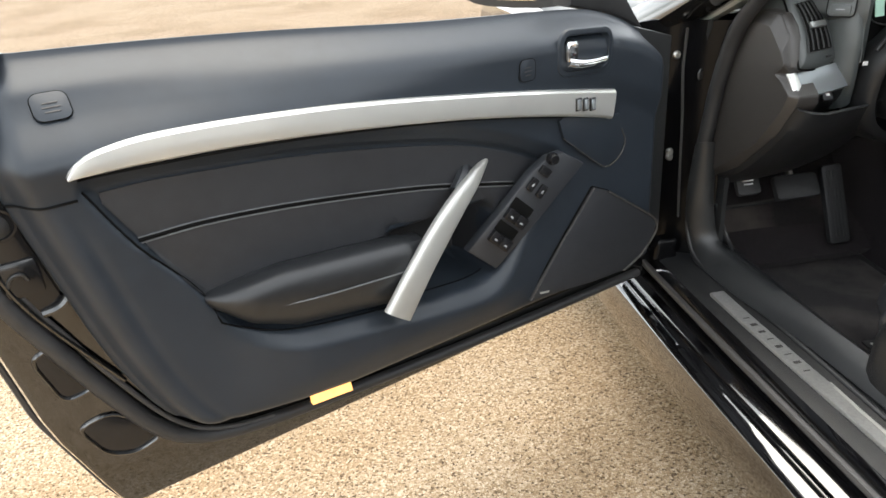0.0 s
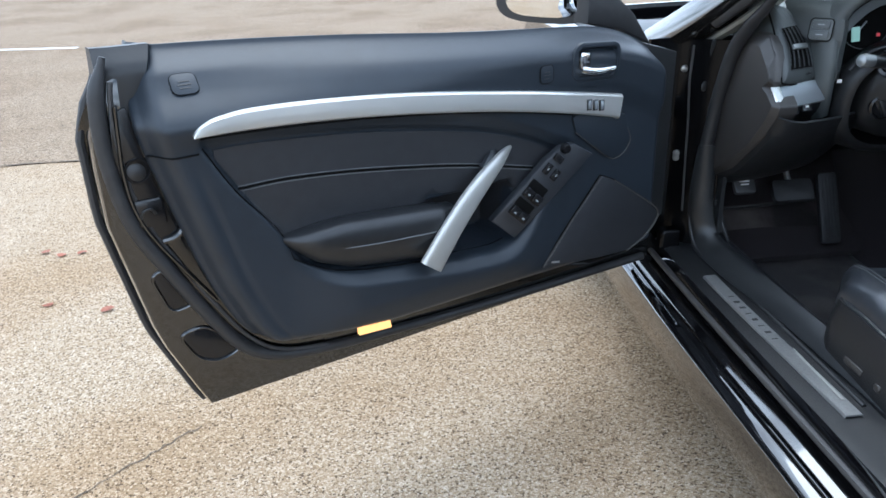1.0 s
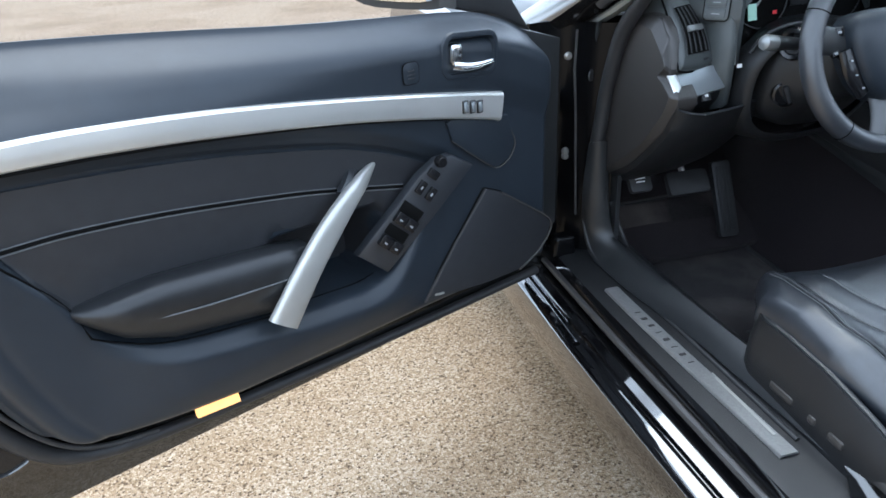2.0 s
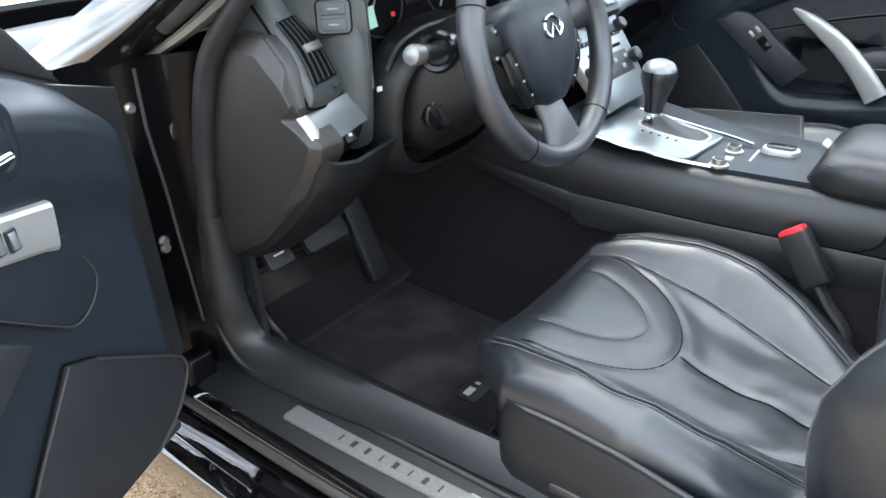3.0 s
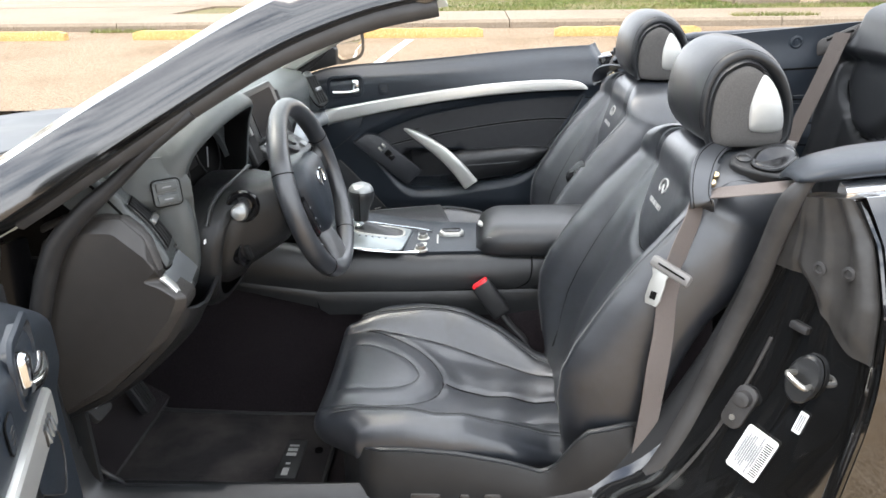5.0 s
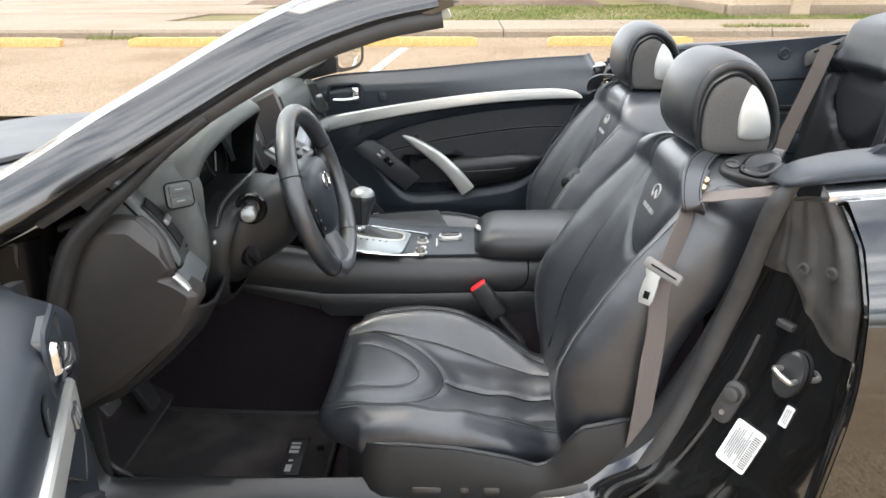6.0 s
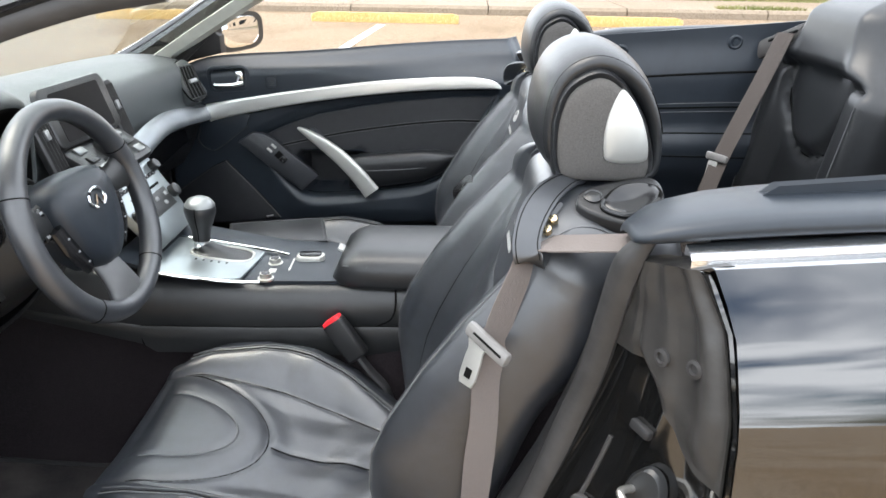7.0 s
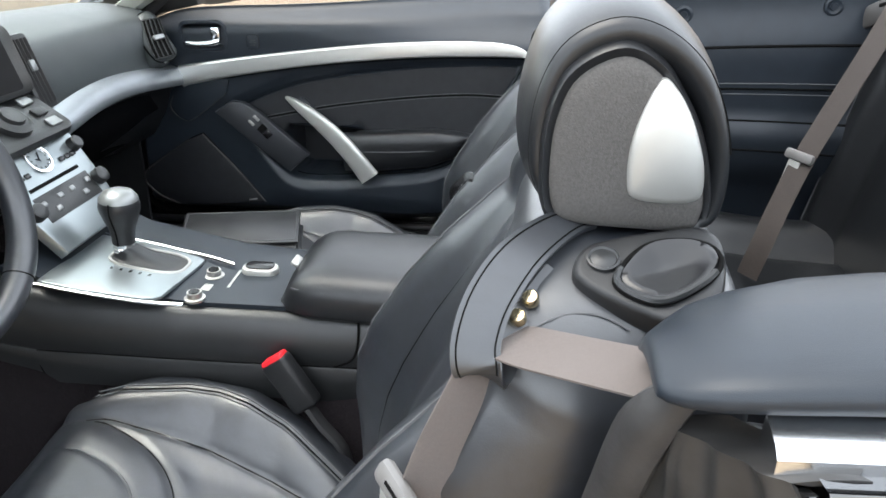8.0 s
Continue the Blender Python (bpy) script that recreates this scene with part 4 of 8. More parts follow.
# tail: deck behind the rear seats
rows = []
for y in np.linspace(-1.62, -2.55, 12):
    rows.append([(0.78 * g, y, 1.03 + 0.03 * (1 - g * g) - 0.06 * smooth(-1.9, -2.6, y)) for g in np.linspace(-1, 1, 13)])
part("rear_deck", shell(rows, 0.02, way=(0, 0, -1)), PAINT, car, "glossy black rear deck lid over the folded top")
part("tail_panel", shell([[(0.80 * g, -2.5 - 0.05 * (1 - g * g), z) for g in np.linspace(-1, 1, 9)] for z in np.linspace(0.25, 0.98, 6)], 0.02), PAINT, car, "glossy black tail panel")
part("nose_panel", shell([[(0.75 * g, 2.12 + 0.12 * (1 - g * g), z) for g in np.linspace(-1, 1, 9)] for z in np.linspace(0.22, 0.77, 6)], 0.02), PAINT, car, "glossy black nose panel")

# ---- doors ----
HINGE = (0.845, 0.443)
TOPZ = ((0.0, 0.10, 0.20, 0.29, 0.60, 0.87, 1.18, 1.30), (0.86, 0.90, 0.950, 0.975, 0.997, 1.018, 1.034, 1.036))


def rear_a(z):
    """How far back the panel reaches at a height."""
    return curve1((0.442, 0.455, 0.476, 0.526, 0.589, 0.665, 0.753, 0.885, 0.930, 0.985, 1.034), (0.93, 0.985, 1.042, 1.090, 1.120, 1.145, 1.166, 1.195, 1.200, 1.192, 1.172), z)


def ins_top(a):
    return curve1((0.38, 0.40, 0.50, 0.607, 0.839, 1.036, 1.119), (0.735, 0.745, 0.792, 0.826, 0.867, 0.886, 0.886), a)


def swoosh(a):
    """The edge over the map pocket, sweeping up to the switch pod."""
    return curve1((0.30, 0.351, 0.44, 0.529, 0.641, 0.769, 0.898, 0.961, 1.022, 1.07), (0.745, 0.738, 0.662, 0.578, 0.572, 0.590, 0.612, 0.638, 0.690, 0.80), a)


def ins_rear(z):
    return curve1((0.62, 0.69, 0.726, 0.805, 0.886), (0.97, 1.005, 1.022, 1.078, 1.119), z)


def panel_n(a, z):
    top = curve1(*TOPZ, a)
    n = 0.162 - 0.062 * smooth(0.45, 1.12, a) * smooth(0.915, 0.99, z)
    d = top - z
    n -= 0.05 * (1 - smooth(0, 0.050, d)) ** 1.5
    n += 0.012 * smooth(0.16, 0.10, d) * smooth(0.02, 0.06, d)
    lat = smooth(swoosh(a) - 0.006, swoosh(a) + 0.006, z) * smooth(ins_rear(z) + 0.005, ins_rear(z) - 0.008, a) * smooth(0.365, 0.40, a)
    n -= 0.012 * smooth(ins_top(a) + 0.030, ins_top(a), z) * lat
    inside = smooth(ins_top(a) + 0.004, ins_top(a) - 0.006, z) * lat
    pocket = smooth(0.735, 0.705, a) * smooth(0.515, 0.54, a) * smooth(0.705, 0.67, z)
    n -= (0.010 - 0.006 * smooth(0.75, 1.0, a) + 0.100 * pocket) * inside
    n += 0.022 * smooth(swoosh(a) + 0.004, swoosh(a) - 0.03, z) * smooth(0.46, 0.54, z) * smooth(0.40, 0.56, a) * smooth(1.02, 0.88, a)
    er = rear_a(z) - a
    n -= 0.046 * (1 - smooth(0.0, 0.042, er)) ** 1.8
    n -= 0.0025 * math.exp(-((er - 0.055) / 0.006) ** 2) * smooth(0.86, 0.80, z)
    ef = a - 0.105
    n -= 0.05 * (1 - smooth(0.0, 0.04, ef)) ** 1.5
    eb = z - lerp1((0.1, 0.2, 0.54, 0.82, 0.98, 1.2), (0.442, 0.440, 0.446, 0.448, 0.466, 0.50), a)
    n -= 0.05 * (1 - smooth(0.0, 0.045, eb)) ** 1.5
    return n


def build_door(s, driver):
    name = "car_door"
    where = "standing wide open" if driver else "closed"

    def P(a, z, n):
        return Vector((s * (HINGE[0] - n), HINGE[1] - a, z))

    inward = Vector((-s, 0, 0))
    back = Vector((0, -1, 0))

    def skin_edge(z):
        return lerp1((0.30, 0.387, 0.542, 0.76, 0.90, 0.96, 1.0), (1.155, 1.197, 1.253, 1.287, 1.283, 1.262, 1.232), z)

    rows = []
    for z in np.linspace(0.352, 1.0, 24):
        ra = skin_edge(z)
        rows.append([P(a, z + (lerp1(*TOPZ, a) - 1.0 - 0.012 - 0.030 * smooth(0.9, 1.2, a)) * smooth(0.7, 1.0, z), HINGE[0] - side_x(HINGE[1] - a, z)) for a in np.linspace(0.02, ra, 20)])
    door = part(name, shell(rows, 0.006, way=inward), PAINT, car, f"black car door, dark vinyl panel, silver trim, {where}")

    def frame_at(a, z, n, tilt=0.0):
        """A frame on the panel: x to the rear, y up, z into the cabin (kept right-handed)."""
        x = back if (back.cross(Vector((0, 0, 1)))).dot(inward) > 0 else -back
        return axes(P(a, z, n), x, (0, 0, 1), inward)

    sx = 1 if (back.cross(Vector((0, 0, 1)))).dot(inward) > 0 else -1

    def plate(pts, n, t, bevel, mat, nm, parent, label="", lean=None):
        """A plate whose outline is given by (a, z) pairs on the panel."""
        ca, cz = sum(p[0] for p in pts) / len(pts), sum(p[1] for p in pts) / len(pts)
        m = frame_at(ca, cz, n)
        if lean:
            m = m @ pose(0, 0, 0, *lean)
        return part(nm, slab([(sx * (a - ca), z - cz) for a, z in pts], m, t, bevel), mat, parent, label)

    # inner frame
    outline = [(0.05, 0.372)] + [(skin_edge(z) - 0.014, z) for z in np.linspace(0.372, 1.005, 14)] + [(a, lerp1(*TOPZ, a) - 0.045) for a in np.linspace(1.15, 0.12, 12)] + [(0.05, 0.86)]
    plate(outline, 0.0, 0.030, 0.008, JAMBPAINT, "inner_frame", door, "black painted inner frame")
    rim = [(0.05, 0.372)] + [(skin_edge(z) - 0.014, z) for z in np.linspace(0.372, 1.005, 14)] + [(1.10, 0.985), (1.10, 0.75), (1.02, 0.56), (0.90, 0.50), (0.05, 0.50)]
    plate(rim, 0.028, 0.057, 0.012, JAMBPAINT, "edge_pressing", door, "black painted pressing along the door's edge")
    # flange at the foot
    rows = [[P(a, 0.350 + 0.025 * f, 0.03 * f) for f in (0, 0.5, 1)] for a in np.linspace(0.06, 1.17, 12)]
    part("lower_flange", shell(rows, 0.006), GLOSSBLK, door, "dark lower door flange")
    strip = spline([(1.222, 1.028, 0), (1.244, 0.967, 0), (1.250, 0.87, 0), (1.236, 0.762, 0), (1.196, 0.667, 0), (1.153, 0.576, 0), (1.105, 0.492, 0), (1.050, 0.446, 0), (0.96, 0.424, 0), (0.80, 0.410, 0), (0.50, 0.395, 0), (0.08, 0.385, 0)], 60)
    part("door_seal", tube([P(p.x, p.y, 0.090) for p in strip], [0.005 + 0.008 * smooth(0, 5, k) - 0.003 * smooth(30, 50, k) for k in range(60)], 10), RUBBER, door, "thick black rubber door seal")
    part("seal_lip", tube([P(p.x - 0.020, p.y + 0.006, 0.093) for p in strip[4:44]], 0.004, 8), SEALR, door, "thin inner lip of the door seal")
    if driver:
        lp_ = [(1.207, 0.951), (1.232, 0.945), (1.241, 0.877), (1.228, 0.790), (1.205, 0.720), (1.168, 0.735), (1.195, 0.86)]
        plate(lp_, 0.083, 0.012, 0.002, GLOSSBLK, "latch_plate", door, "gloss black latch cover")
    # dark corner trim between the panel's upper rear edge and the seal
    rows = []
    for z in np.linspace(0.925, 1.036, 12):
        nz = 0.0875 - 0.030 * smooth(0.995, 1.040, z) ** 1.5
        a0, a1 = rear_a(z) - 0.022, 1.238 - 0.004 * smooth(0.98, 1.036, z)
        rows.append([P(a0 + (a1 - a0) * f, z, nz - 0.012 * f ** 3) for f in np.linspace(0, 1, 7)] + [P(a1 + 0.002, z, 0.02)])
    rows.append([p - Vector((0, 0, 0.002)) + (-inward) * 0.03 for p in rows[-1]])
    if driver:
        part("corner_trim", shell(rows, 0.003, way=-inward), BLACKPL, door, "dark corner trim at the door's upper rear edge", 50)
    seal = [P(skin_edge(z) - 0.006, z, 0.03) for z in np.linspace(1.01, 0.36, 24)]
    part("edge_seal", tube(seal, 0.007, 8), RUBBER, door, "thin rubber edge strip")

    # trim panel
    nu, nv = 200, 140
    rows = []
    for j in range(nv + 1):
        g = j / nv
        row = []
        for i in range(nu + 1):
            f = i / nu
            a = 0.105 + (1.19 - 0.105) * f
            for _ in range(3):
                zb = lerp1((0.1, 0.2, 0.54, 0.82, 0.98, 1.2), (0.442, 0.440, 0.446, 0.448, 0.466, 0.50), a)
                zt = curve1(*TOPZ, a)
                z = zb + (zt - zb) * g
                a = 0.105 + (rear_a(z) - 0.105) * f
            row.append(P(a, z, panel_n(a, z)))
        q = row[-1]
        row += [q + back * 0.003 - inward * 0.010, q + back * 0.002 - inward * 0.04]
        rows.append(row)
    panel = part("trim_panel", shell(rows, 0.004, way=-inward), SOFT, door, "dark blue-grey soft vinyl door panel", 55)

    def on(a, z, lift=0.0):
        return P(a, z, panel_n(a, z) + lift)

    # leather insert: a slightly darker skin over the recess, with a double stitched seam
    rows = []
    for a in np.linspace(0.395, 1.10, 60):
        hi = ins_top(a) - 0.010
        lo = swoosh(a) + 0.012
        lo = max(lo, 0.50)
        if a > 0.95:
            lo = max(lo, lerp1((0.95, 1.0, 1.03, 1.10), (0.635, 0.69, 0.735, 0.862), a))
        rows.append([on(a, lo + (hi - lo) * k / 14, 0.003) for k in range(15)])
    crease = [on(ins_rear(z), z, 0.0005) for z in np.linspace(0.885, 0.70, 16)] + [on(a, swoosh(a) - 0.002, 0.0005) for a in np.linspace(1.0, 0.54, 26)]
    part("seam", tube(crease, 0.0016, 5), GROOVE, door)
    part("insert", shell(rows, 0.002, way=-inward), INSERT, door, "black vinyl insert")
    stitch = spline([on(a, z, 0.004) for a, z in ((1.072, 0.806), (0.981, 0.805), (0.846, 0.790), (0.672, 0.762), (0.56, 0.738), (0.472, 0.717))], 60)
    part("seam", tube(stitch, 0.0022, 6), GROOVE, door)
    for dz in (0.0035, -0.0045):
        part("stitching", tube([p + Vector((0, 0, dz)) for p in stitch], 0.0011, 5), LINE, door)
    part("seam", tube([on(a, 0.880 + 0.003 * math.sin(9 * a), 0.001) for a in np.linspace(1.195, 1.125, 8)], 0.0016, 6), GROOVE, door)

    # armrest pad
    rows = []
    for i in range(34):
        f = i / 33
        a = 1.024 - 0.345 * f
        e = math.sqrt(max(0.0, 1 - (1 - min(1.0, f / 0.22)) ** 2)) * (1 if f < 0.93 else 0.9)
        zt = lerp1((0.68, 0.797, 0.908, 1.024), (0.697, 0.708, 0.718, 0.712), a)
        zb = lerp1((0.68, 0.763, 0.897, 0.96, 1.024), (0.586, 0.596, 0.617, 0.645, 0.695), a)
        depth = 0.062 * e + 0.004
        row = []
        for k in range(16):
            q = 2 * math.pi * k / 16
            cz = (zt + zb) / 2 + (zt - zb) / 2 * math.copysign(abs(math.sin(q)) ** 0.75, math.sin(q)) * (0.25 + 0.75 * e)
            n = 0.128 + depth * (0.5 + 0.5 * math.copysign(abs(math.cos(q)) ** 0.6, math.cos(q))) * lerp1((zb, (zb + zt) / 2, zt), (0.75, 1.0, 1.05), cz)
            row.append(P(a, cz, n))
        rows.append(row)
    arm = part("armrest", loft(rows), MATTE, door, "padded black leather armrest")
    part("seam", tube(spline([P(1.015, 0.700, 0.158), P(0.97, 0.680, 0.186), P(0.88, 0.668, 0.1945), P(0.78, 0.660, 0.1948), P(0.70, 0.655, 0.193)], 30), 0.0014, 5), LINE, arm)

    # pull bar
    line = spline([P(0.522, 0.772, 0.138), P(0.562, 0.755, 0.157), P(0.608, 0.730, 0.174), P(0.658, 0.696, 0.190), P(0.708, 0.648, 0.200), P(0.752, 0.592, 0.202)], 40)
    rows = []
    for i, (p, d, side, up) in enumerate(frames(line, inward)):
        f = i / 39
        w = curve1((0.0, 0.15, 0.35, 0.55, 0.8, 1.0), (0.004, 0.0115, 0.0175, 0.0220, 0.0245, 0.0270), f)
        row = []
        for k in range(20):
            q = 2 * math.pi * k / 20
            row.append(p + side * (w * math.copysign(abs(math.cos(q)) ** 0.7, math.cos(q))) + up * ((0.004 + 0.006 * min(1.0, 4 * f)) * math.copysign(abs(math.sin(q)) ** 0.7, math.sin(q))))
        rows.append(row)
    part("pull_handle", loft(rows), SATIN, door, "satin silver pull handle")
    part("handle_mount", tube(spline([P(0.548, 0.775, 0.11), P(0.575, 0.762, 0.145), P(0.600, 0.742, 0.158)], 10), 0.011, 8), POD, door)

    # silver accent strip
    rows = []
    tp = ((0.257, 0.40, 0.555, 0.755, 0.905, 1.034, 1.093, 1.115, 1.126, 1.130), (0.842, 0.868, 0.893, 0.920, 0.932, 0.936, 0.931, 0.924, 0.916, 0.909))
    bt = ((0.257, 0.40, 0.561, 0.70, 0.839, 0.95, 1.02, 1.13), (0.789, 0.823, 0.854, 0.8745, 0.890, 0.898, 0.901, 0.9055))
    for g in np.linspace(0, 1, 70):
        a = 0.262 + 0.868 * (1 - (1 - g) ** 1.6)
        t, b = curve1(*tp, a), curve1(*bt, a)
        n0 = sum(max(panel_n(a + d, curve1(*tp, a + d)), panel_n(a + d, curve1(*bt, a + d))) for d in (-0.03, -0.02, -0.01, 0, 0.01, 0.02, 0.03) if 0.26 < a + d < 1.13) / sum(1 for d in (-0.03, -0.02, -0.01, 0, 0.01, 0.02, 0.03) if 0.26 < a + d < 1.13)
        rows.append([P(a + (0.009 * (1 - f) if g == 0 else 0), b + (t - b) * f, n0 + h) for f, h in ((0, 0.0), (0.04, 0.0060), (0.12, 0.0088), (0.20, 0.0094), (0.55, 0.0094), (0.88, 0.0086), (0.96, 0.006), (1, 0.001))])
    strip = part("accent_strip", shell(rows, 0.006, way=-inward), SILVER, door, "brushed silver accent strip", 18)
    part("strip_edge", tube([P(a, curve1(*bt, a) - 0.002, panel_n(a, curve1(*bt, a)) + 0.002) for a in np.linspace(0.266, 1.12, 60)], 0.0022, 6), GROOVE, strip)
    if driver:
        for k in range(3):
            part("memory_frame", rbox((0.0125, 0.022, 0.008), frame_at(0.357 - 0.0165 * k, 0.836 - 0.003 * k, panel_n(0.34, 0.83) + 0.0155), 0.001), SHIELD, strip)
            part("memory_switch", rbox((0.0085, 0.017, 0.006), frame_at(0.357 - 0.0165 * k, 0.836 - 0.003 * k, panel_n(0.34, 0.83) + 0.0185) @ pose(0, 0, 0, -10, 0, 0), 0.001), DARKSILVER, strip, "small grey memory switch")

    # inside handle in its bezel
    cx, cz = 0.337, 0.919
    m = frame_at(cx, cz, panel_n(cx, cz) - 0.004) @ pose(0, 0, 0, 0, 0, sx * 4)
    bm = bmesh.new()
    outer = rrect(0.124, 0.078, 0.024, 6)
    inn = rrect(0.102, 0.054, 0.013, 6)
    rows = []
    for (sc, hh) in ((0, 0.002), (0.15, 0.006), (0.5, 0.0075), (0.85, 0.007), (1, 0.003)):
        rows.append([m @ Vector((a[0] + (b[0] - a[0]) * sc, a[1] + (b[1] - a[1]) * sc, hh)) for a, b in zip(outer, inn)])
    rows.append([m @ Vector((b[0] * 0.97, b[1] * 0.97, -0.022)) for b in inn])
    bm = grid(bmesh.new(), rows, loop=True)
    bez = part("handle_bezel", bm, SOFT, door, "oval bezel round the inside handle")
    part("recess", slab([(x * 0.99, y * 0.99) for x, y in inn], m @ pose(0, 0, -0.021), 0.002), GLOSSBLK, bez)
    lv = [m @ Vector((sx * c, y, h)) for c, y, h in ((0.042, -0.012, 0.006), (0.020, -0.016, 0.012), (-0.010, -0.016, 0.013), (-0.040, -0.014, 0.010))]
    part("lever", tube(spline(lv, 16), [0.013 - 0.005 * k / 15 for k in range(16)], 10, flat=0.7), CHROME, bez, "chrome lever")
    part("lock_knob", rbox((0.024, 0.036, 0.020), m @ pose(sx * 0.036, 0.004, 0.006), 0.007), CHROME, bez, "chrome lock tab")

    # small covers pressed into the panel
    def tag(a, z, w, h):
        dn = panel_n(a, z + h / 2) - panel_n(a, z - h / 2)
        mm = frame_at(a, z, (panel_n(a, z + h / 2) + panel_n(a, z - h / 2)) / 2 + 0.0015) @ pose(0, 0, 0, math.degrees(math.atan2(dn, h)), 0, 0)
        pts = rrect(w, h, min(w, h) * 0.28, 5)
        t = part("panel_tag", slab(pts, mm, 0.0012, 0.0006), SOFT, door, "small embossed panel cover")
        part("rim", tube([mm @ Vector((x, y, 0.0004)) for x, y in pts], 0.0009, 5, closed=True), GROOVE, t)
        for k in (-1, 0, 1):
            part("embossed_mark", rbox((w * (0.5 - 0.1 * abs(k)), 0.0016, 0.0008), mm @ pose(0, 0.006 * k - 0.002, 0.0016), 0), HARD, t)

    tag(0.463, 0.911, 0.031, 0.034)
    if driver:
        tag(1.119, 0.978, 0.040, 0.038)

    # switch pod, speaker cover, upper pocket
    lean = (0, sx * 10, 0)
    pod_pts = [(0.425, 0.762), (0.395, 0.765), (0.351, 0.737), (0.44, 0.655), (0.529, 0.580), (0.582, 0.628), (0.545, 0.662), (0.50, 0.702), (0.46, 0.74)]
    pod = plate(pod_pts, 0.160, 0.018, 0.006, POD, "switch_pod", door, "dark plastic switch pod", lean)
    ca, cz2 = sum(p[0] for p in pod_pts) / 9, sum(p[1] for p in pod_pts) / 9
    pm = frame_at(ca, cz2, 0.160) @ pose(0, 0, 0, *lean) @ pose(0, 0, 0, 0, 0, sx * -47)

    def sw(u, v, w, h, mat=GLOSSBLK, t=0.007, nm="window_switch"):
        return part(nm, rbox((w, h, t), pm @ pose(sx * u, v, 0.018 + t / 2 - 0.001), 0.002), mat, pod)

    if driver:
        # near-black plates on the surface paint the shade of the switch wells
        part("switch_well", rbox((0.020, 0.046, 0.003), pm @ pose(sx * 0.012, 0.0, 0.0185), 0.001), GROOVE, pod)
        part("switch_well", rbox((0.020, 0.046, 0.003), pm @ pose(sx * 0.057, 0.0, 0.0185), 0.001), GROOVE, pod)
        for u in (0.032, 0.078):
            for v in (-0.012, 0.012):
                k = sw(u, v, 0.021, 0.0225, t=0.010)
                part("symbol", rbox((0.003, 0.006, 0.0006), pm @ pose(sx * (u + 0.002), v, 0.0272), 0), PRINT, k)
        for v in (-0.012, 0.012):
            k = sw(-0.030, v, 0.024, 0.014, nm="lock_switch")
            part("symbol", rbox((0.006, 0.003, 0.0006), pm @ pose(sx * -0.030, v, 0.0244), 0), PRINT, k)
        sw(-0.060, 0.006, 0.015, 0.022, nm="mirror_selector")
        part("mirror_knob", revolve([(0.011, 0), (0.011, 0.006), (0.008, 0.012), (0, 0.012)], pm @ pose(sx * -0.084, 0.008, 0.017), 14), GLOSSBLK, pod)
    else:
        # near-black plate paints the shade of the switch well
        part("switch_well", rbox((0.018, 0.022, 0.003), pm @ pose(sx * -0.005, 0.0, 0.0185), 0.001), GROOVE, pod)
        sw(0.014, 0.0, 0.018, 0.020)
        for v in (-0.009, 0.009):
            sw(-0.034, v, 0.018, 0.008, STEEL, 0.003, "lock_switch")

    grille = [(0.303, 0.669), (0.265, 0.652), (0.150, 0.572), (0.124, 0.545), (0.130, 0.520), (0.165, 0.488), (0.215, 0.468), (0.30, 0.472), (0.458, 0.492), (0.44, 0.515)]
    gp = plate(grille, 0.158, 0.012, 0.003, INSERT, "speaker_cover", door, "black speaker cover")
    rim = [P(a, z, 0.1702) for a, z in grille[1:7]]
    part("rim", tube(spline(rim, 24), 0.0022, 6), HARD, gp, "edge line")
    part("gap", tube([P(a, z, 0.1625) for a, z in grille + grille[:1]], 0.0026, 6), GROOVE, gp)
    part("rim", tube([P(a, z, 0.170) for a, z in ((0.303, 0.669), (0.38, 0.588), (0.458, 0.492))], 0.0018, 6), HARD, gp)
    part("badge", rbox((0.022, 0.004, 0.001), frame_at(0.425, 0.497, 0.1705) @ pose(0, 0, 0, 0, 0, sx * 12), 0), SATIN, gp)
    pk = [(0.388, 0.812), (0.372, 0.818), (0.242, 0.796), (0.225, 0.738), (0.242, 0.712), (0.272, 0.702), (0.298, 0.716), (0.376, 0.776)]
    up = plate(pk, panel_n(0.3, 0.76) - 0.004, 0.010, 0.003, SOFT, "upper_cover", door)
    part("rim", tube(spline([P(a, z, panel_n(0.3, 0.76) + 0.0065) for a, z in ((0.380, 0.780), (0.30, 0.718), (0.272, 0.702), (0.242, 0.712), (0.226, 0.738), (0.236, 0.765))], 20), 0.0012, 6), HARD, up)

    # front closing plate, sail and mirror
    front = [(0.045, 0.50), (0.12, 0.47), (0.13, 0.88), (0.175, 0.935), (0.045, 0.895)]
    plate(front, 0.095, 0.018, 0.004, SHIELD, "front_plate", door, "dark plate by the hinges")
    sail = [(0.11, 0.915), (0.20, 0.955), (0.30, 0.980), (0.30, 1.03), (0.26, 1.06), (0.17, 0.99)]
    plate(sail, 0.055, 0.045, 0.008, RUBBER, "mirror_sail", door, "black mirror base")
    rows = []
    for i in range(12):
        f = i / 11
        k = math.cos(0.5 * math.pi * f) ** 0.55 if f < 1 else 0.02
        row = []
        for q in range(24):
            an = 2 * math.pi * q / 24
            nn = -0.025 + 0.125 * k * math.copysign(abs(math.cos(an)) ** 0.6, math.cos(an))
            row.append(P(0.322 - 0.115 * f - 0.30 * (nn + 0.025), 1.030 + 0.058 * k * math.copysign(abs(math.sin(an)) ** 0.6, math.sin(an)) - 0.004 * f, nn))
        rows.append(row)
    mir = part("side_mirror", loft(rows), SHIELD, door, "black door mirror housing")
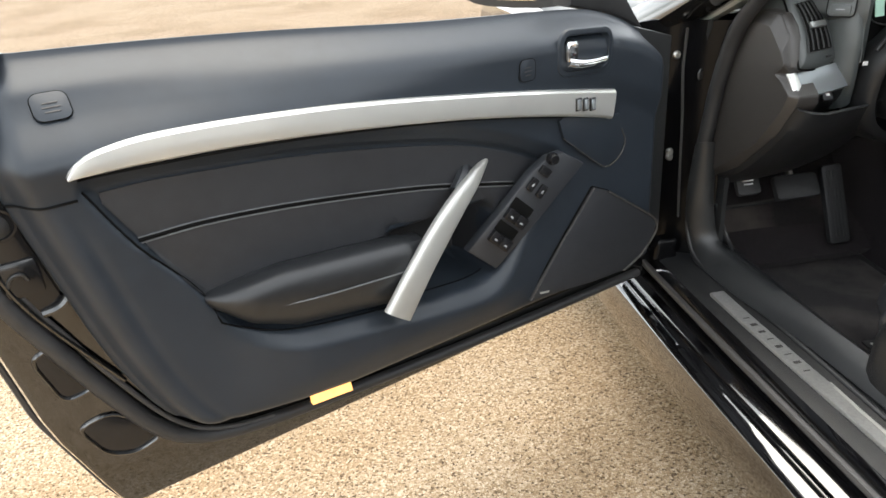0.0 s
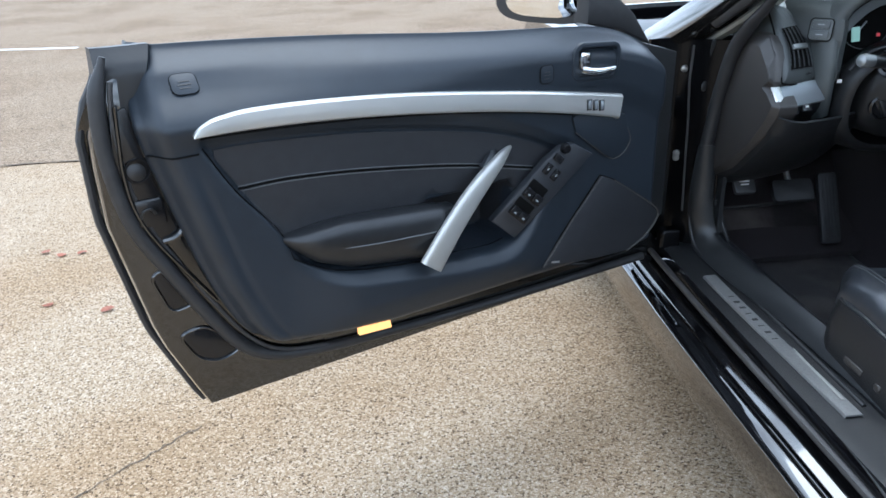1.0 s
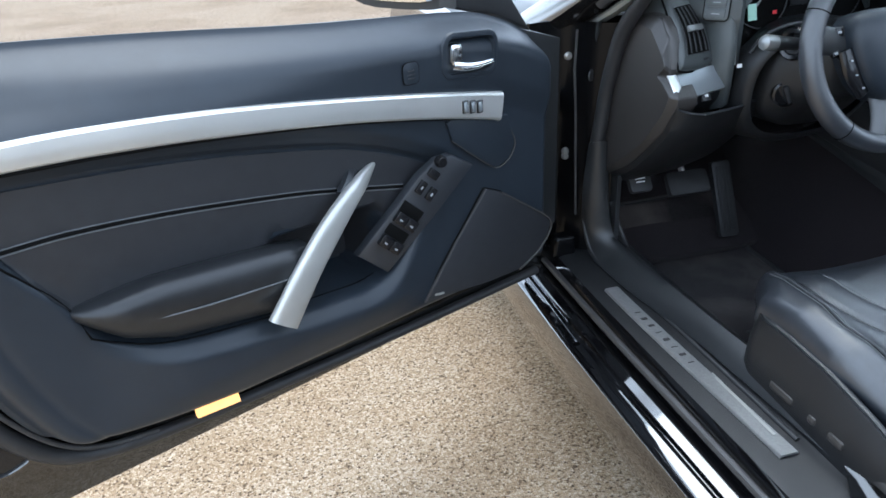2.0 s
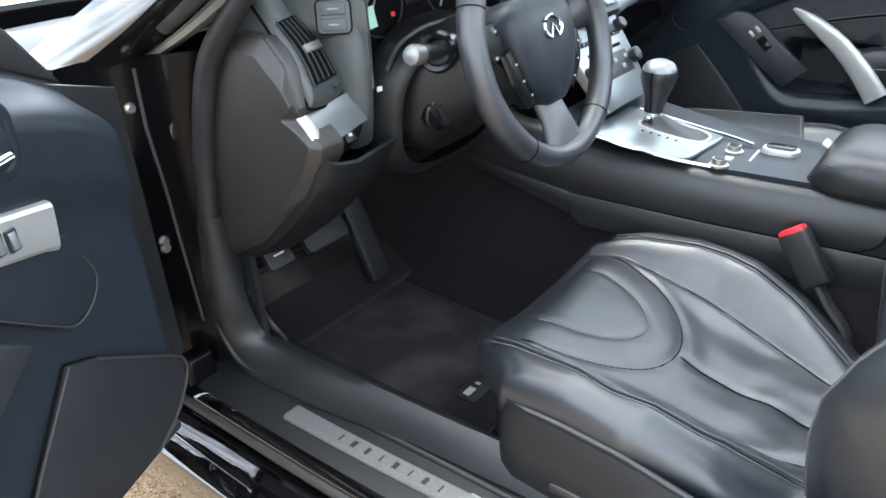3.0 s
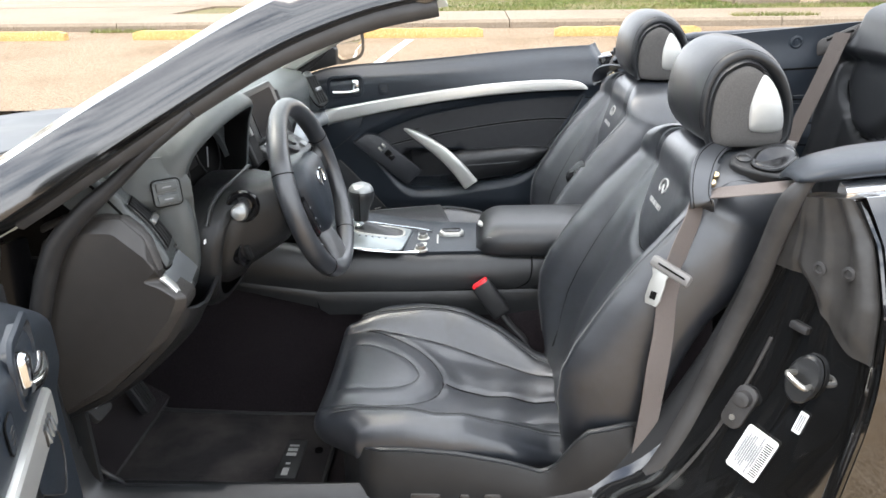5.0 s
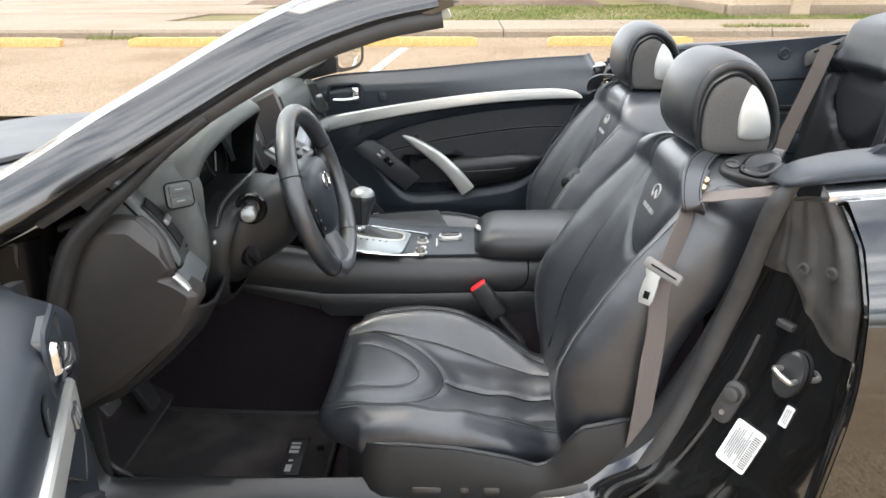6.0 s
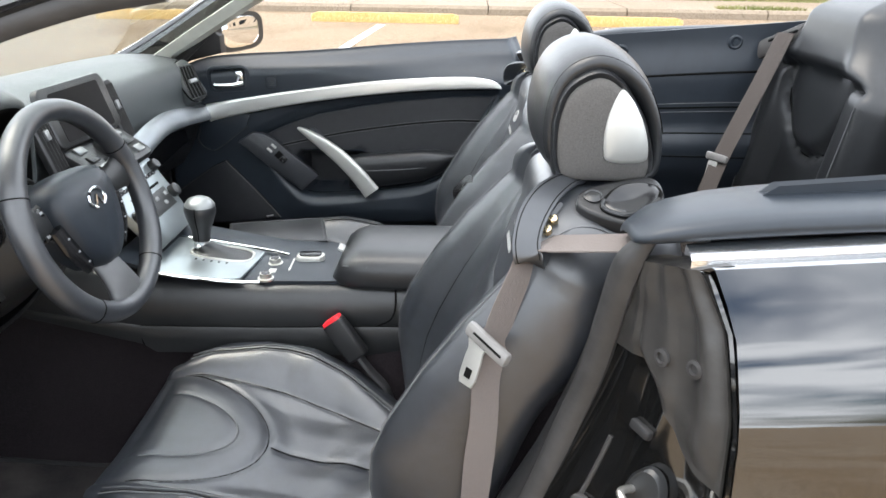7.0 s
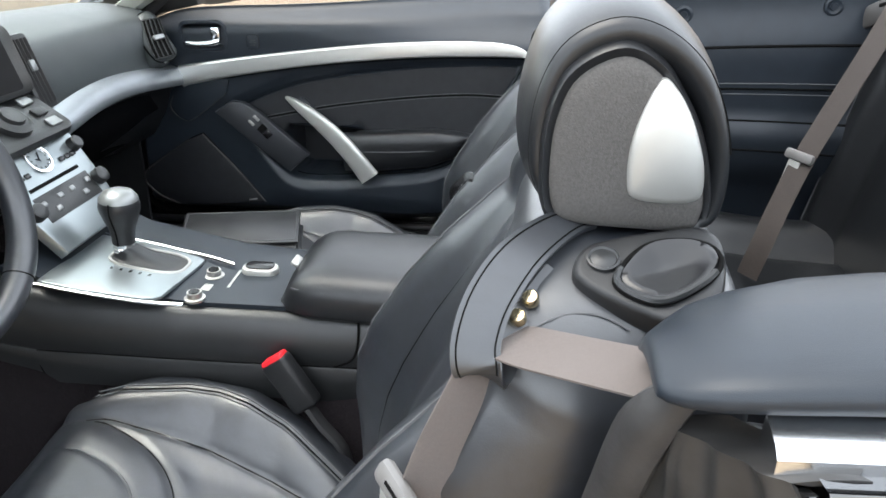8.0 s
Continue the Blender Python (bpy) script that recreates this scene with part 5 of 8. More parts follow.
    gl = [(0.098 * math.copysign(abs(math.cos(an)) ** 0.6, math.cos(an)), 0.045 * math.copysign(abs(math.sin(an)) ** 0.6, math.sin(an))) for an in np.linspace(0, 2 * math.pi, 25)[:-1]]
    part("mirror_glass", slab(gl, facing(P(0.324, 1.030, -0.025), (s * -0.287, -0.958, 0.02)), 0.002, 0.001), MIRROR, mir, "mirror glass")

    # latch, bumper stop, pressings on the rear edge and the courtesy lamp
    if driver:
        part("latch", rbox((0.046, 0.050, 0.020), frame_at(1.205, 0.778, 0.090), 0.006), GLOSSBLK, door, "black door latch")
        part("latch_claw", tube(spline([P(1.222, 0.772, 0.099), P(1.216, 0.784, 0.103), P(1.204, 0.786, 0.103), P(1.198, 0.776, 0.101)], 12), 0.0025, 6), SHIELD, door, "dark latch claw")
        part("rubber_stop", revolve([(0.016, 0), (0.015, 0.010), (0.009, 0.014), (0, 0.014)], frame_at(1.213, 0.848, 0.086), 18), RUBBER, door)
        part("stop_ring", tube([frame_at(1.210, 0.850, 0.0955) @ Vector((0.019 * math.cos(q), 0.019 * math.sin(q), 0)) for q in np.linspace(0, 2 * math.pi, 25)[:-1]], 0.0028, 6, closed=True), GLOSSBLK, door)
        # shallow pockets in the edge: dark plates stand for their shade, each with a rolled lower lip
        for line in ([(1.229, 0.663), (1.195, 0.672), (1.170, 0.625), (1.165, 0.592), (1.208, 0.585)], [(1.206, 0.538), (1.160, 0.545), (1.112, 0.500), (1.104, 0.474), (1.145, 0.463), (1.180, 0.480)]):
            well = rounded(line, 0.018, 5)
            plate(well, 0.0835, 0.0030, 0.001, GLOSSBLK, "pressing", door)
            part("pressing_lip", tube([P(a, z, 0.0865) for a, z in well], 0.0030, 8, closed=True), JAMBPAINT, door)
        low = spline([P(1.196, 0.724, 0.094), P(1.178, 0.727, 0.097), P(1.166, 0.735, 0.098), P(1.158, 0.748, 0.098)], 14)
        part("pressing_lip", tube(low, 0.006, 8), JAMBPAINT, door)
        part("edge_fold", tube(spline([P(1.222, 0.955, 0.097), P(1.228, 0.90, 0.098), P(1.232, 0.85, 0.098), P(1.228, 0.79, 0.098), P(1.210, 0.735, 0.098), P(1.175, 0.668, 0.096), P(1.130, 0.590, 0.094)], 40), 0.0035, 8), JAMBPAINT, door, "folded metal edge beside the seal")
        lamp = [(0.893, 0.491), (0.826, 0.485), (0.824, 0.462), (0.893, 0.467)]
        plate(lamp, panel_n(0.86, 0.478) - 0.002, 0.010, 0.002, AMBER, "courtesy_lamp", door, "lit amber courtesy lamp")
    if driver:
        h = Matrix.Translation((s * HINGE[0], HINGE[1], 0))
        door.matrix_basis = h @ Matrix.Rotation(radians(-65.08), 4, "Z") @ h.inverted()
    return door


build_door(-1, True)
build_door(1, False)

# ---- seats ----
HIP = Vector((0, -0.50, 0.43))
TUP = Vector((0, -0.375, 0.927))
NFW = Vector((0, 0.927, 0.375))


def cush_c(y):
    """Height of the cushion's middle line at y."""
    return lerp1((-0.54, -0.46, -0.36, -0.25, -0.15, -0.09, -0.05), (0.425, 0.428, 0.440, 0.462, 0.486, 0.497, 0.492), y)


def inner_u(y):
    """Half width of the flat middle, up to the bolsters' inner seams."""
    return lerp1((-0.52, -0.465, -0.36, -0.25, -0.10, -0.03), (0.082, 0.092, 0.128, 0.150, 0.157, 0.150), y)


def seam_u(y):
    """Half distance between the stitched crests of the bolsters."""
    return lerp1((-0.52, -0.465, -0.36, -0.25, -0.10, -0.03), (0.130, 0.142, 0.190, 0.214, 0.198, 0.186), y)


def edge_u(y):
    return lerp1((-0.52, -0.465, -0.39, -0.28, -0.15, -0.03), (0.176, 0.186, 0.220, 0.244, 0.244, 0.234), y)


def cush_top(u, y):
    """Height of the cushion: bolsters, the deep U groove and the thigh pad."""
    au = abs(u)
    si, us, uo = inner_u(y), seam_u(y), edge_u(y)
    zs = lerp1((-0.52, -0.465, -0.38, -0.30, -0.20, -0.10, -0.04), (0.428, 0.440, 0.490, 0.524, 0.537, 0.530, 0.512), y)
    zc = cush_c(y)
    g = min(1.0, max(0.0, (au - si) / (us - si)))
    z = zc + 0.008 * smooth(0.3 * si, si, au) + (zs - zc - 0.008) * (0.75 * g + 0.25 * smooth(0, 1, g)) + 0.006 * math.sin(math.pi * g)
    o = min(1.0, max(0.0, (au - us) / (uo - us)))
    z += 0.003 * math.sin(math.pi * o) - 0.008 * o * o
    z -= 0.0025 * math.exp(-((au - us) / 0.004) ** 2) + 0.0035 * math.exp(-((au - si) / 0.005) ** 2)
    if y < -0.05:
        e = math.sqrt((u / 0.150) ** 2 + ((y + 0.05) / 0.205) ** 2)
        inner = smooth(0.165, 0.13, au)
        z -= 0.0045 * math.exp(-((e - 1) * 0.19 / 0.007) ** 2) * inner
        z += 0.005 * smooth(1.0, 0.75, e)
        z -= 0.010 * smooth(0.95, 1.25, e) * smooth(0.15, 0.10, au)
        z -= 0.004 * math.exp(-(u / 0.009) ** 2) * smooth(1.0, 1.1, e)
        z += 0.0045 * math.exp(-((au - 0.055) / 0.03) ** 2) * smooth(1.0, 1.4, e)
        e2 = math.sqrt((u / 0.088) ** 2 + ((y + 0.05) / 0.153) ** 2)
        z -= 0.002 * math.exp(-((e2 - 1) * 0.12 / 0.005) ** 2)
        z += 0.0015 * smooth(1.0, 0.85, e2)
        z += 0.004 * math.sin(60 * y + 30 * u) * smooth(-0.28, -0.4, y) * smooth(0.12, 0.08, au) * math.sin(17 * u + 2)
    z += 0.003 * noise.noise(Vector((u * 7, y * 7, 3.0)))
    return z


def back_w(v):
    return lerp1((-0.02, 0.03, 0.08, 0.2, 0.34, 0.44, 0.50, 0.52), (0.20, 0.228, 0.243, 0.252, 0.251, 0.247, 0.242, 0.239), v)


def back_f(u, v):
    """How far the backrest's face stands forward."""
    w = back_w(v)
    x = abs(u) / w
    f = lerp1((0.0, 0.066, 0.12, 0.174, 0.232, 0.33, 0.41, 0.50, 0.56), (0.012, 0.050, 0.080, 0.098, 0.098, 0.082, 0.062, 0.030, 0.008), v) * (smooth(0.40, 0.82, x))
    f -= 0.045 * smooth(0.86, 1.0, x) ** 2
    f += 0.014 * math.exp(-((v - 0.20) / 0.10) ** 2) * smooth(0.6, 0.2, x)
    e = math.sqrt((u / 0.118) ** 2 + ((v - 0.56) / 0.187) ** 2)
    if v < 0.57:
        f -= 0.009 * math.exp(-((e - 1) * 0.15 / 0.011) ** 2)
        f += 0.009 * smooth(1.05, 0.8, e)
    f -= 0.012 * math.exp(-((x - 0.61) / 0.035) ** 2) * smooth(0.0, 0.1, v)
    f += 0.003 * noise.noise(Vector((u * 7, v * 5, 1.0)))
    return f


def build_seat(cx, dy, s, driver):
    """A front seat; s points to its door."""
    seat = thing("bucket_seat", (cx, -0.28 + dy, 0.25), "black leather front car seat with large side bolsters" + (", worn and creased" if driver else ""), "car seat", "front seats")

    def Q(u, y, z):
        return Vector((cx + u * (1 if s < 0 else -1), y + dy, z))

    def B(u, v, f):
        p = HIP + TUP * v + NFW * f
        return Q(u, p.y, p.z)

    # cushion
    cs = list(np.linspace(-1, 1, 105))
    rows, flat = [], []
    for t in list(np.linspace(0, 0.86, 60)) + [0.89, 0.92, 0.945, 0.97, 0.985, 1.0]:
        row, fl = [], []
        for c in cs:
            yf = -0.030 - 0.085 * smooth(0.66, 1.0, abs(c)) ** 1.6
            y = -0.52 + (yf + 0.52) * t
            dip = 0.006 * smooth(0.95, 1.0, t)
            row.append(Q(c * edge_u(y), y, cush_top(c * edge_u(y), y) - dip))
            fl.append((c * edge_u(y), y))
        rows.append(row)
        flat.append(fl)
    rim = [r[0] for r in rows] + rows[-1][1:-1] + [r[-1] for r in rows[::-1]]
    lows = [f[0][1] for f in flat] + [p[1] for p in flat[-1][1:-1]] + [f[-1][1] for f in flat[::-1]]
    n = len(rim)
    skirt = []
    for f, bulge in ((0.0, 0.0), (0.05, 0.005), (0.14, 0.010), (0.30, 0.015), (0.52, 0.018), (0.76, 0.018), (1.0, 0.012)):
        line = []
        for i, p in enumerate(rim):
            d = rim[min(n - 1, i + 3)] - rim[max(0, i - 3)]
            out = Vector((d.y, -d.x, 0)).normalized()
            if (p + out - Vector((cx, -0.28 + dy, p.z))).length < (p - out - Vector((cx, -0.28 + dy, p.z))).length:
                out = -out
            zb = lerp1((-0.52, -0.44, -0.36, -0.25, -0.03), (0.385, 0.405, 0.440, 0.452, 0.450), lows[i])
            q = p + out * bulge
            q.z = p.z + (zb - p.z) * f
            line.append(q)
        skirt.append(line)
    bm = grid(bmesh.new(), rows)
    grid(bm, skirt)
    bmesh.ops.remove_doubles(bm, verts=bm.verts, dist=0.0004)
    cushion = part("seat_cushion", bm, LEATHER, seat, "black leather seat cushion", 70)
    part("stitching", tube([p + Vector((0, 0, -0.012)) for p in skirt[2]], 0.0009, 5), LINE, cushion)

    def crv(pts, r, mat, nm, parent):
        part(nm, tube(pts, r, 5), mat, parent)

    U = lambda q, a, b: (a * math.sin(q), -0.05 - b * math.cos(q))
    crv([Q(u, y, cush_top(u, y) + 0.000) for u, y in (U(q, 0.150, 0.205) for q in np.linspace(-1.45, 1.45, 70))], 0.0014, GROOVE, "seam", cushion)
    crv([Q(u, y, cush_top(u, y) + 0.0010) for u, y in (U(q, 0.088, 0.153) for q in np.linspace(-1.45, 1.45, 70))], 0.0018, LINE, "seam", cushion)
    for sg in (-1, 1):
        crv([Q(sg * inner_u(y), y, cush_top(sg * inner_u(y), y) + 0.0006) for y in np.linspace(-0.5, -0.058, 60)], 0.0014, GROOVE, "seam", cushion)
        for off, r, m in ((0.0, 0.0014, GROOVE), (-0.006, 0.0011, LINE), (0.006, 0.0011, LINE)):
            crv([Q(sg * (seam_u(y) + off), y, cush_top(sg * (seam_u(y) + off), y) + 0.0008) for y in np.linspace(-0.5, -0.058, 60)], r, m, "seam" if off == 0 else "stitching", cushion)
    crv([Q(0, y, cush_top(0, y) + 0.0005) for y in np.linspace(-0.262, -0.50, 16)], 0.0015, GROOVE, "seam", cushion)

    # backrest
    rows = []
    for v in np.linspace(-0.02, 0.52, 46):
        w = back_w(v)
        th = curve1((-0.02, 0.1, 0.2, 0.35, 0.43, 0.52), (0.10, 0.085, 0.075, 0.075, 0.110, 0.175), v)
        row = [B(u, v, back_f(u, v)) for u in np.linspace(-w, w, 49)]
        row += [B(w * 1.014, v, -0.30 * th), B(w * 1.014, v, -0.55 * th), B(w * 1.0, v, -0.85 * th), B(w * 0.93, v, -th - 0.006)]
        row += [B(u, v, -th - 0.02) for u in np.linspace(w * 0.8, -w * 0.8, 9)]
        row += [B(-w * 0.93, v, -th - 0.006), B(-w * 1.0, v, -0.85 * th), B(-w * 1.014, v, -0.55 * th), B(-w * 1.014, v, -0.30 * th)]
        rows.append(row)
    last = rows[-1]
    for q in np.linspace(0.12, 1.5, 13):
        k, hgt = math.cos(q) ** 0.37, math.sin(q) ** 0.75
        row = []
        for p in last:
            u = (p.x - cx) * k
            zt = 0.994 - 0.22 * max(0.0, abs(u) - 0.125) - 0.028 * smooth(0.19, 0.25, abs(u))
            row.append(Vector((cx + u, -0.790 + dy + (p.y - dy + 0.790) * k, p.z + (zt - p.z) * hgt)))
        rows.append(row)
    back = part("backrest", loft(rows), LEATHER, seat, "black leather backrest", 60)
    E2 = lambda q: (0.118 * math.sin(q), 0.56 - 0.187 * math.cos(q))
    crv([B(u, v, back_f(u, v)) for u, v in (E2(q) for q in np.linspace(-1.35, 1.35, 70))], 0.0020, GROOVE, "seam", back)
    for sg in (-1, 1):
        crv([B(sg * x * back_w(v), v, back_f(sg * x * back_w(v), v) + 0.0006) for v, x in zip(np.linspace(0.04, 0.515, 70), np.linspace(0.87, 0.86, 70))], 0.0018, LINE, "stitching", back)
        crv([B(sg * x * back_w(v), v, back_f(sg * x * back_w(v), v) + 0.0004) for v, x in zip(np.linspace(0.04, 0.515, 70), np.linspace(0.61, 0.61, 70))], 0.0026, GROOVE, "seam", back)
    # embroidered emblem and word, kept as plain shapes
    def mark(u, v, w, h):
        f = facing(B(u, v, back_f(u, v) + 0.0012), NFW, TUP)
        part("embroidery", rbox((w, h, 0.0012), f, 0), DECAL, back)

    c0 = [B(0.020 * math.cos(q), 0.500 + 0.014 * math.sin(q), back_f(0, 0.50) + 0.0012) for q in np.linspace(-1.1, 4.24, 22)]
    part("embroidery", tube(c0, 0.0016, 5), DECAL, back)
    part("embroidery", tube([B(-0.010, 0.487, back_f(0, 0.487) + 0.0012), B(0, 0.502, back_f(0, 0.502) + 0.0012), B(0.010, 0.487, back_f(0, 0.487) + 0.0012)], 0.0016, 5), DECAL, back)
    for k in range(8):
        mark(-0.035 + 0.010 * k, 0.464, (0.002, 0.006, 0.006, 0.002, 0.006, 0.002, 0.006, 0.002)[k], 0.009)

    # head restraint with its speaker sides: an egg-shaped leather roll, cloth ends
    egg = spline([(0, -0.696, 1.055), (0, -0.700, 1.105), (0, -0.718, 1.140), (0, -0.752, 1.157), (0, -0.787, 1.150), (0, -0.818, 1.126), (0, -0.838, 1.090), (0, -0.848, 1.050), (0, -0.846, 1.012), (0, -0.828, 1.000), (0, -0.777, 0.998), (0, -0.728, 1.003), (0, -0.706, 1.022)], 64, True)
    cloth = spline([(0, -0.711, 1.045), (0, -0.713, 1.085), (0, -0.726, 1.117), (0, -0.757, 1.134), (0, -0.783, 1.124), (0, -0.803, 1.100), (0, -0.819, 1.072), (0, -0.830, 1.035), (0, -0.831, 1.014), (0, -0.822, 1.002), (0, -0.777, 1.000), (0, -0.730, 1.002), (0, -0.716, 1.014)], 64, True)
    mid = Vector((0, -0.778, 1.045))
    rows = []
    prof = [(0.062, 0.64, 0.0), (0.090, 0.72, 0.0), (0.104, 0.80, 0.0), (0.1105, 0.88, 0.0), (0.112, 0.94, 0.0), (0.110, 0.98, 0.0), (0.104, 0.995, 0.002), (0.094, 0.995, 0.006), (0.078, 0.995, 0.010), (0.055, 0.995, 0.013), (0.028, 0.995, 0.0145), (0.0, 0.995, 0.015)]
    for u, k, push in prof + [(-u, k, p) for u, k, p in prof[-2::-1]]:
        row = []
        for p in egg:
            d = p - mid
            w = smooth(-0.6, 0.7, (d.z * 0.75 + d.y * 0.66) / 0.11)
            c = mid + d * k + d.normalized() * (push * w)
            row.append(Q(u, c.y, c.z))
        rows.append(row)
    hr = part("head_restraint", loft(rows), MATTE, seat, "rounded black leather head restraint", 60)
    for sg in (-1, 1):
        ridge = [mid + (p - mid) * 1.002 for p in egg[60:] + egg[:34]]
        part("piping", tube([Q(sg * 0.1035, p.y, p.z) for p in ridge], 0.0016, 6), GROOVE, hr)
        ring = []
        for sc, off in ((1.10, 0.100), (1.085, 0.1105), (1.05, 0.1155), (1.01, 0.114), (0.98, 0.108)):
            ring.append([Q(sg * off, *(mid + (p - mid) * sc)[1:]) for p in cloth[56:] + cloth[:40]])
        part("side_roll", shell(ring, 0.002), MATTE, hr, "padded leather roll round the cloth", 60)
        fab = []
        for sc, off in ((1.0, 0.100), (1.0, 0.110), (0.985, 0.1155), (0.95, 0.1185), (0.85, 0.121), (0.6, 0.1235), (0.3, 0.1245), (0.05, 0.125)):
            fab.append([Q(sg * off, *(mid + (p - mid) * sc)[1:]) for p in cloth])
        pad = part("speaker_cloth", loft(fab), FABRIC, hr, "grey speaker cloth", 60)
        out = [(p.x, p.y) for p in spline([(-0.786, 1.119, 0), (-0.775, 1.098, 0), (-0.769, 1.070, 0), (-0.770, 1.043, 0), (-0.776, 1.030, 0), (-0.800, 1.027, 0), (-0.822, 1.029, 0), (-0.8275, 1.038, 0), (-0.8235, 1.062, 0), (-0.812, 1.090, 0), (-0.799, 1.110, 0)], 44, True)]
        rows = []
        for sc, h in ((1.03, -0.010), (1.0, 0.001), (0.97, 0.0028), (0.85, 0.0045), (0.5, 0.006), (0.05, 0.0065)):
            line = []
            for y, z in out:
                yy, zz = -0.797 + (y + 0.797) * sc, 1.066 + (z - 1.066) * sc
                k = math.hypot((yy + 0.778) / 0.062, (zz - 1.045) / 0.085)
                line.append(Q(sg * (0.1245 - 0.0085 * min(1.0, k) ** 3 + h), yy, zz))
            rows.append(line)
        pl = part("speaker_plate", loft(rows), SATIN, hr, "satin silver speaker plate", 60)
        for k in range(5):
            part("raised_mark", rbox((0.0010, 0.0052, 0.0036), pose(*Q(sg * 0.1238, -0.785 - 0.0068 * k, 1.0385 + 0.0003 * k)), 0), SILVER, pl)
        part("raised_mark", rbox((0.0010, 0.042, 0.0008), pose(*Q(sg * 0.1232, -0.799, 1.0350)), 0), SILVER, pl)
    for sg in (-1, 1):
        part("post", tube([Q(sg * 0.05, -0.778, 0.985), Q(sg * 0.05, -0.778, 1.01)], 0.007, 10), CHROME, seat, "steel head restraint post")

    # plastic escutcheon on the shoulder with a button and a lift lever
    def S(a, b, h):
        return Q(-0.159 - 0.936 * a - 0.352 * h, -0.756 - 0.9986 * b + 0.05 * h, 0.990 - 0.352 * a + 0.053 * b + 0.934 * h)

    def dished(outline, heights, name, mat, parent, label=""):
        mx, my = sum(p[0] for p in outline) / len(outline), sum(p[1] for p in outline) / len(outline)
        rows = [[S(mx + (x - mx) * sc, my + (y - my) * sc, h) for x, y in outline] for sc, h in heights]
        return part(name, loft(rows), mat, parent, label, 60)

    plate = [(p.x, p.y) for p in spline([(0.013, -0.021, 0), (-0.010, -0.014, 0), (-0.022, 0.010, 0), (-0.030, 0.042, 0), (-0.036, 0.072, 0), (-0.022, 0.087, 0), (0.010, 0.086, 0), (0.036, 0.077, 0), (0.057, 0.049, 0), (0.049, 0.026, 0), (0.038, 0.005, 0), (0.027, -0.011, 0)], 56, True)]
    lever_line = [(p.x, p.y) for p in spline([(0.026, 0.009, 0), (0.004, 0.018, 0), (-0.014, 0.035, 0), (-0.019, 0.060, 0), (-0.013, 0.078, 0), (0.002, 0.083, 0), (0.021, 0.072, 0), (0.041, 0.045, 0), (0.041, 0.026, 0)], 48, True)]
    sad = dished(plate, ((1.03, -0.014), (1.02, 0.0), (0.98, 0.0045), (0.90, 0.0055), (0.5, 0.0045), (0.05, 0.004)), "restraint_saddle", BLACKPL, seat, "dark plastic plate on the seat's shoulder")
    part("well", tube([S(0.012 + (x - 0.012) * 1.02, 0.050 + (y - 0.050) * 1.03, 0.006) for x, y in lever_line], 0.0022, 6, closed=True), GROOVE, sad)
    dished(lever_line, ((0.98, 0.002), (0.97, 0.008), (0.92, 0.0105), (0.75, 0.0100), (0.4, 0.0075), (0.05, 0.0065)), "lever", GLOSSBLK, sad, "dished black lift lever")
    part("lever_lip", tube([S(x, y, 0.009) for x, y in lever_line[30:] + lever_line[:4]], 0.0028, 6), SHIELD, sad)
    part("button", revolve([(0.0125, 0), (0.0125, 0.0025), (0.011, 0.003), (0.0095, 0.0015), (0.006, 0.003), (0, 0.0034)], facing(S(0.002, 0.0, 0.005), S(0, 0, 1) - S(0, 0, 0), (0, 1, 0)), 22), SHIELD, sad, "round release button")
    # double seam over the shoulder, beside the plate
    for off, m in ((0.0, GROOVE), (0.0045, LINE), (-0.0045, LINE)):
        arc = spline([(0.203 + off, -0.706, 0.9555), (0.196 + off, -0.722, 0.9625), (0.1915 + off, -0.740, 0.966), (0.193 + off, -0.758, 0.9655), (0.199 + off, -0.776, 0.960)], 24)
        part("seam" if off == 0 else "stitching", tube([Q(-p.x, p.y, p.z) for p in arc], 0.0012 if off == 0 else 0.0009, 5), m, back)
    # belt guide: leather band with press studs
    lp = spline([Q(-0.100, -0.745, 1.000), Q(-0.130, -0.722, 1.003), Q(-0.172, -0.695, 0.997), Q(-0.212, -0.676, 0.981), Q(-0.236, -0.669, 0.960), Q(-0.243, -0.672, 0.943), Q(-0.234, -0.680, 0.936), Q(-0.216, -0.692, 0.946), Q(-0.192, -0.706, 0.963), Q(-0.160, -0.724, 0.978)], 40)
    loop = part("belt_guide", strap(lp, (0.10 * (1 if s < 0 else -1), -0.92, -0.25), [0.026 + 0.009 * smooth(0, 12, k) - 0.012 * smooth(24, 32, k) for k in range(40)], 0.0045), LEATHER, seat, "black leather belt guide loop with brass studs", 60)
    for sg in (-1, 1):
        edge = []
        for k, (p, d, sd_, up_) in enumerate(frames(lp[:26])):
            w = Vector((0.10 * (1 if s < 0 else -1), -0.92, -0.25))
            w = (w - d * w.dot(d)).normalized()
            nn = w.cross(d)
            if nn.z + nn.x * s < 0:
                nn = -nn
            edge.append(p + w * (sg * (0.009 + 0.0045 * smooth(0, 12, k))) + nn * 0.0024)
        part("stitching", tube(edge, 0.0007, 5), GROOVE, loop)
    for k in range(2):
        c = Q(-0.1935 - 0.0125 * k, -0.7045 + 0.008 * k, 0.9735 - 0.009 * k)
        part("stud", revolve([(0.0062, -0.004), (0.0062, 0.002), (0.005, 0.0035), (0, 0.004)], facing(c, (0.55 * s, 0.15, 0.82)), 14), BRASS, loop, "brass press stud")

    # plastic side shields and base
    rows = []
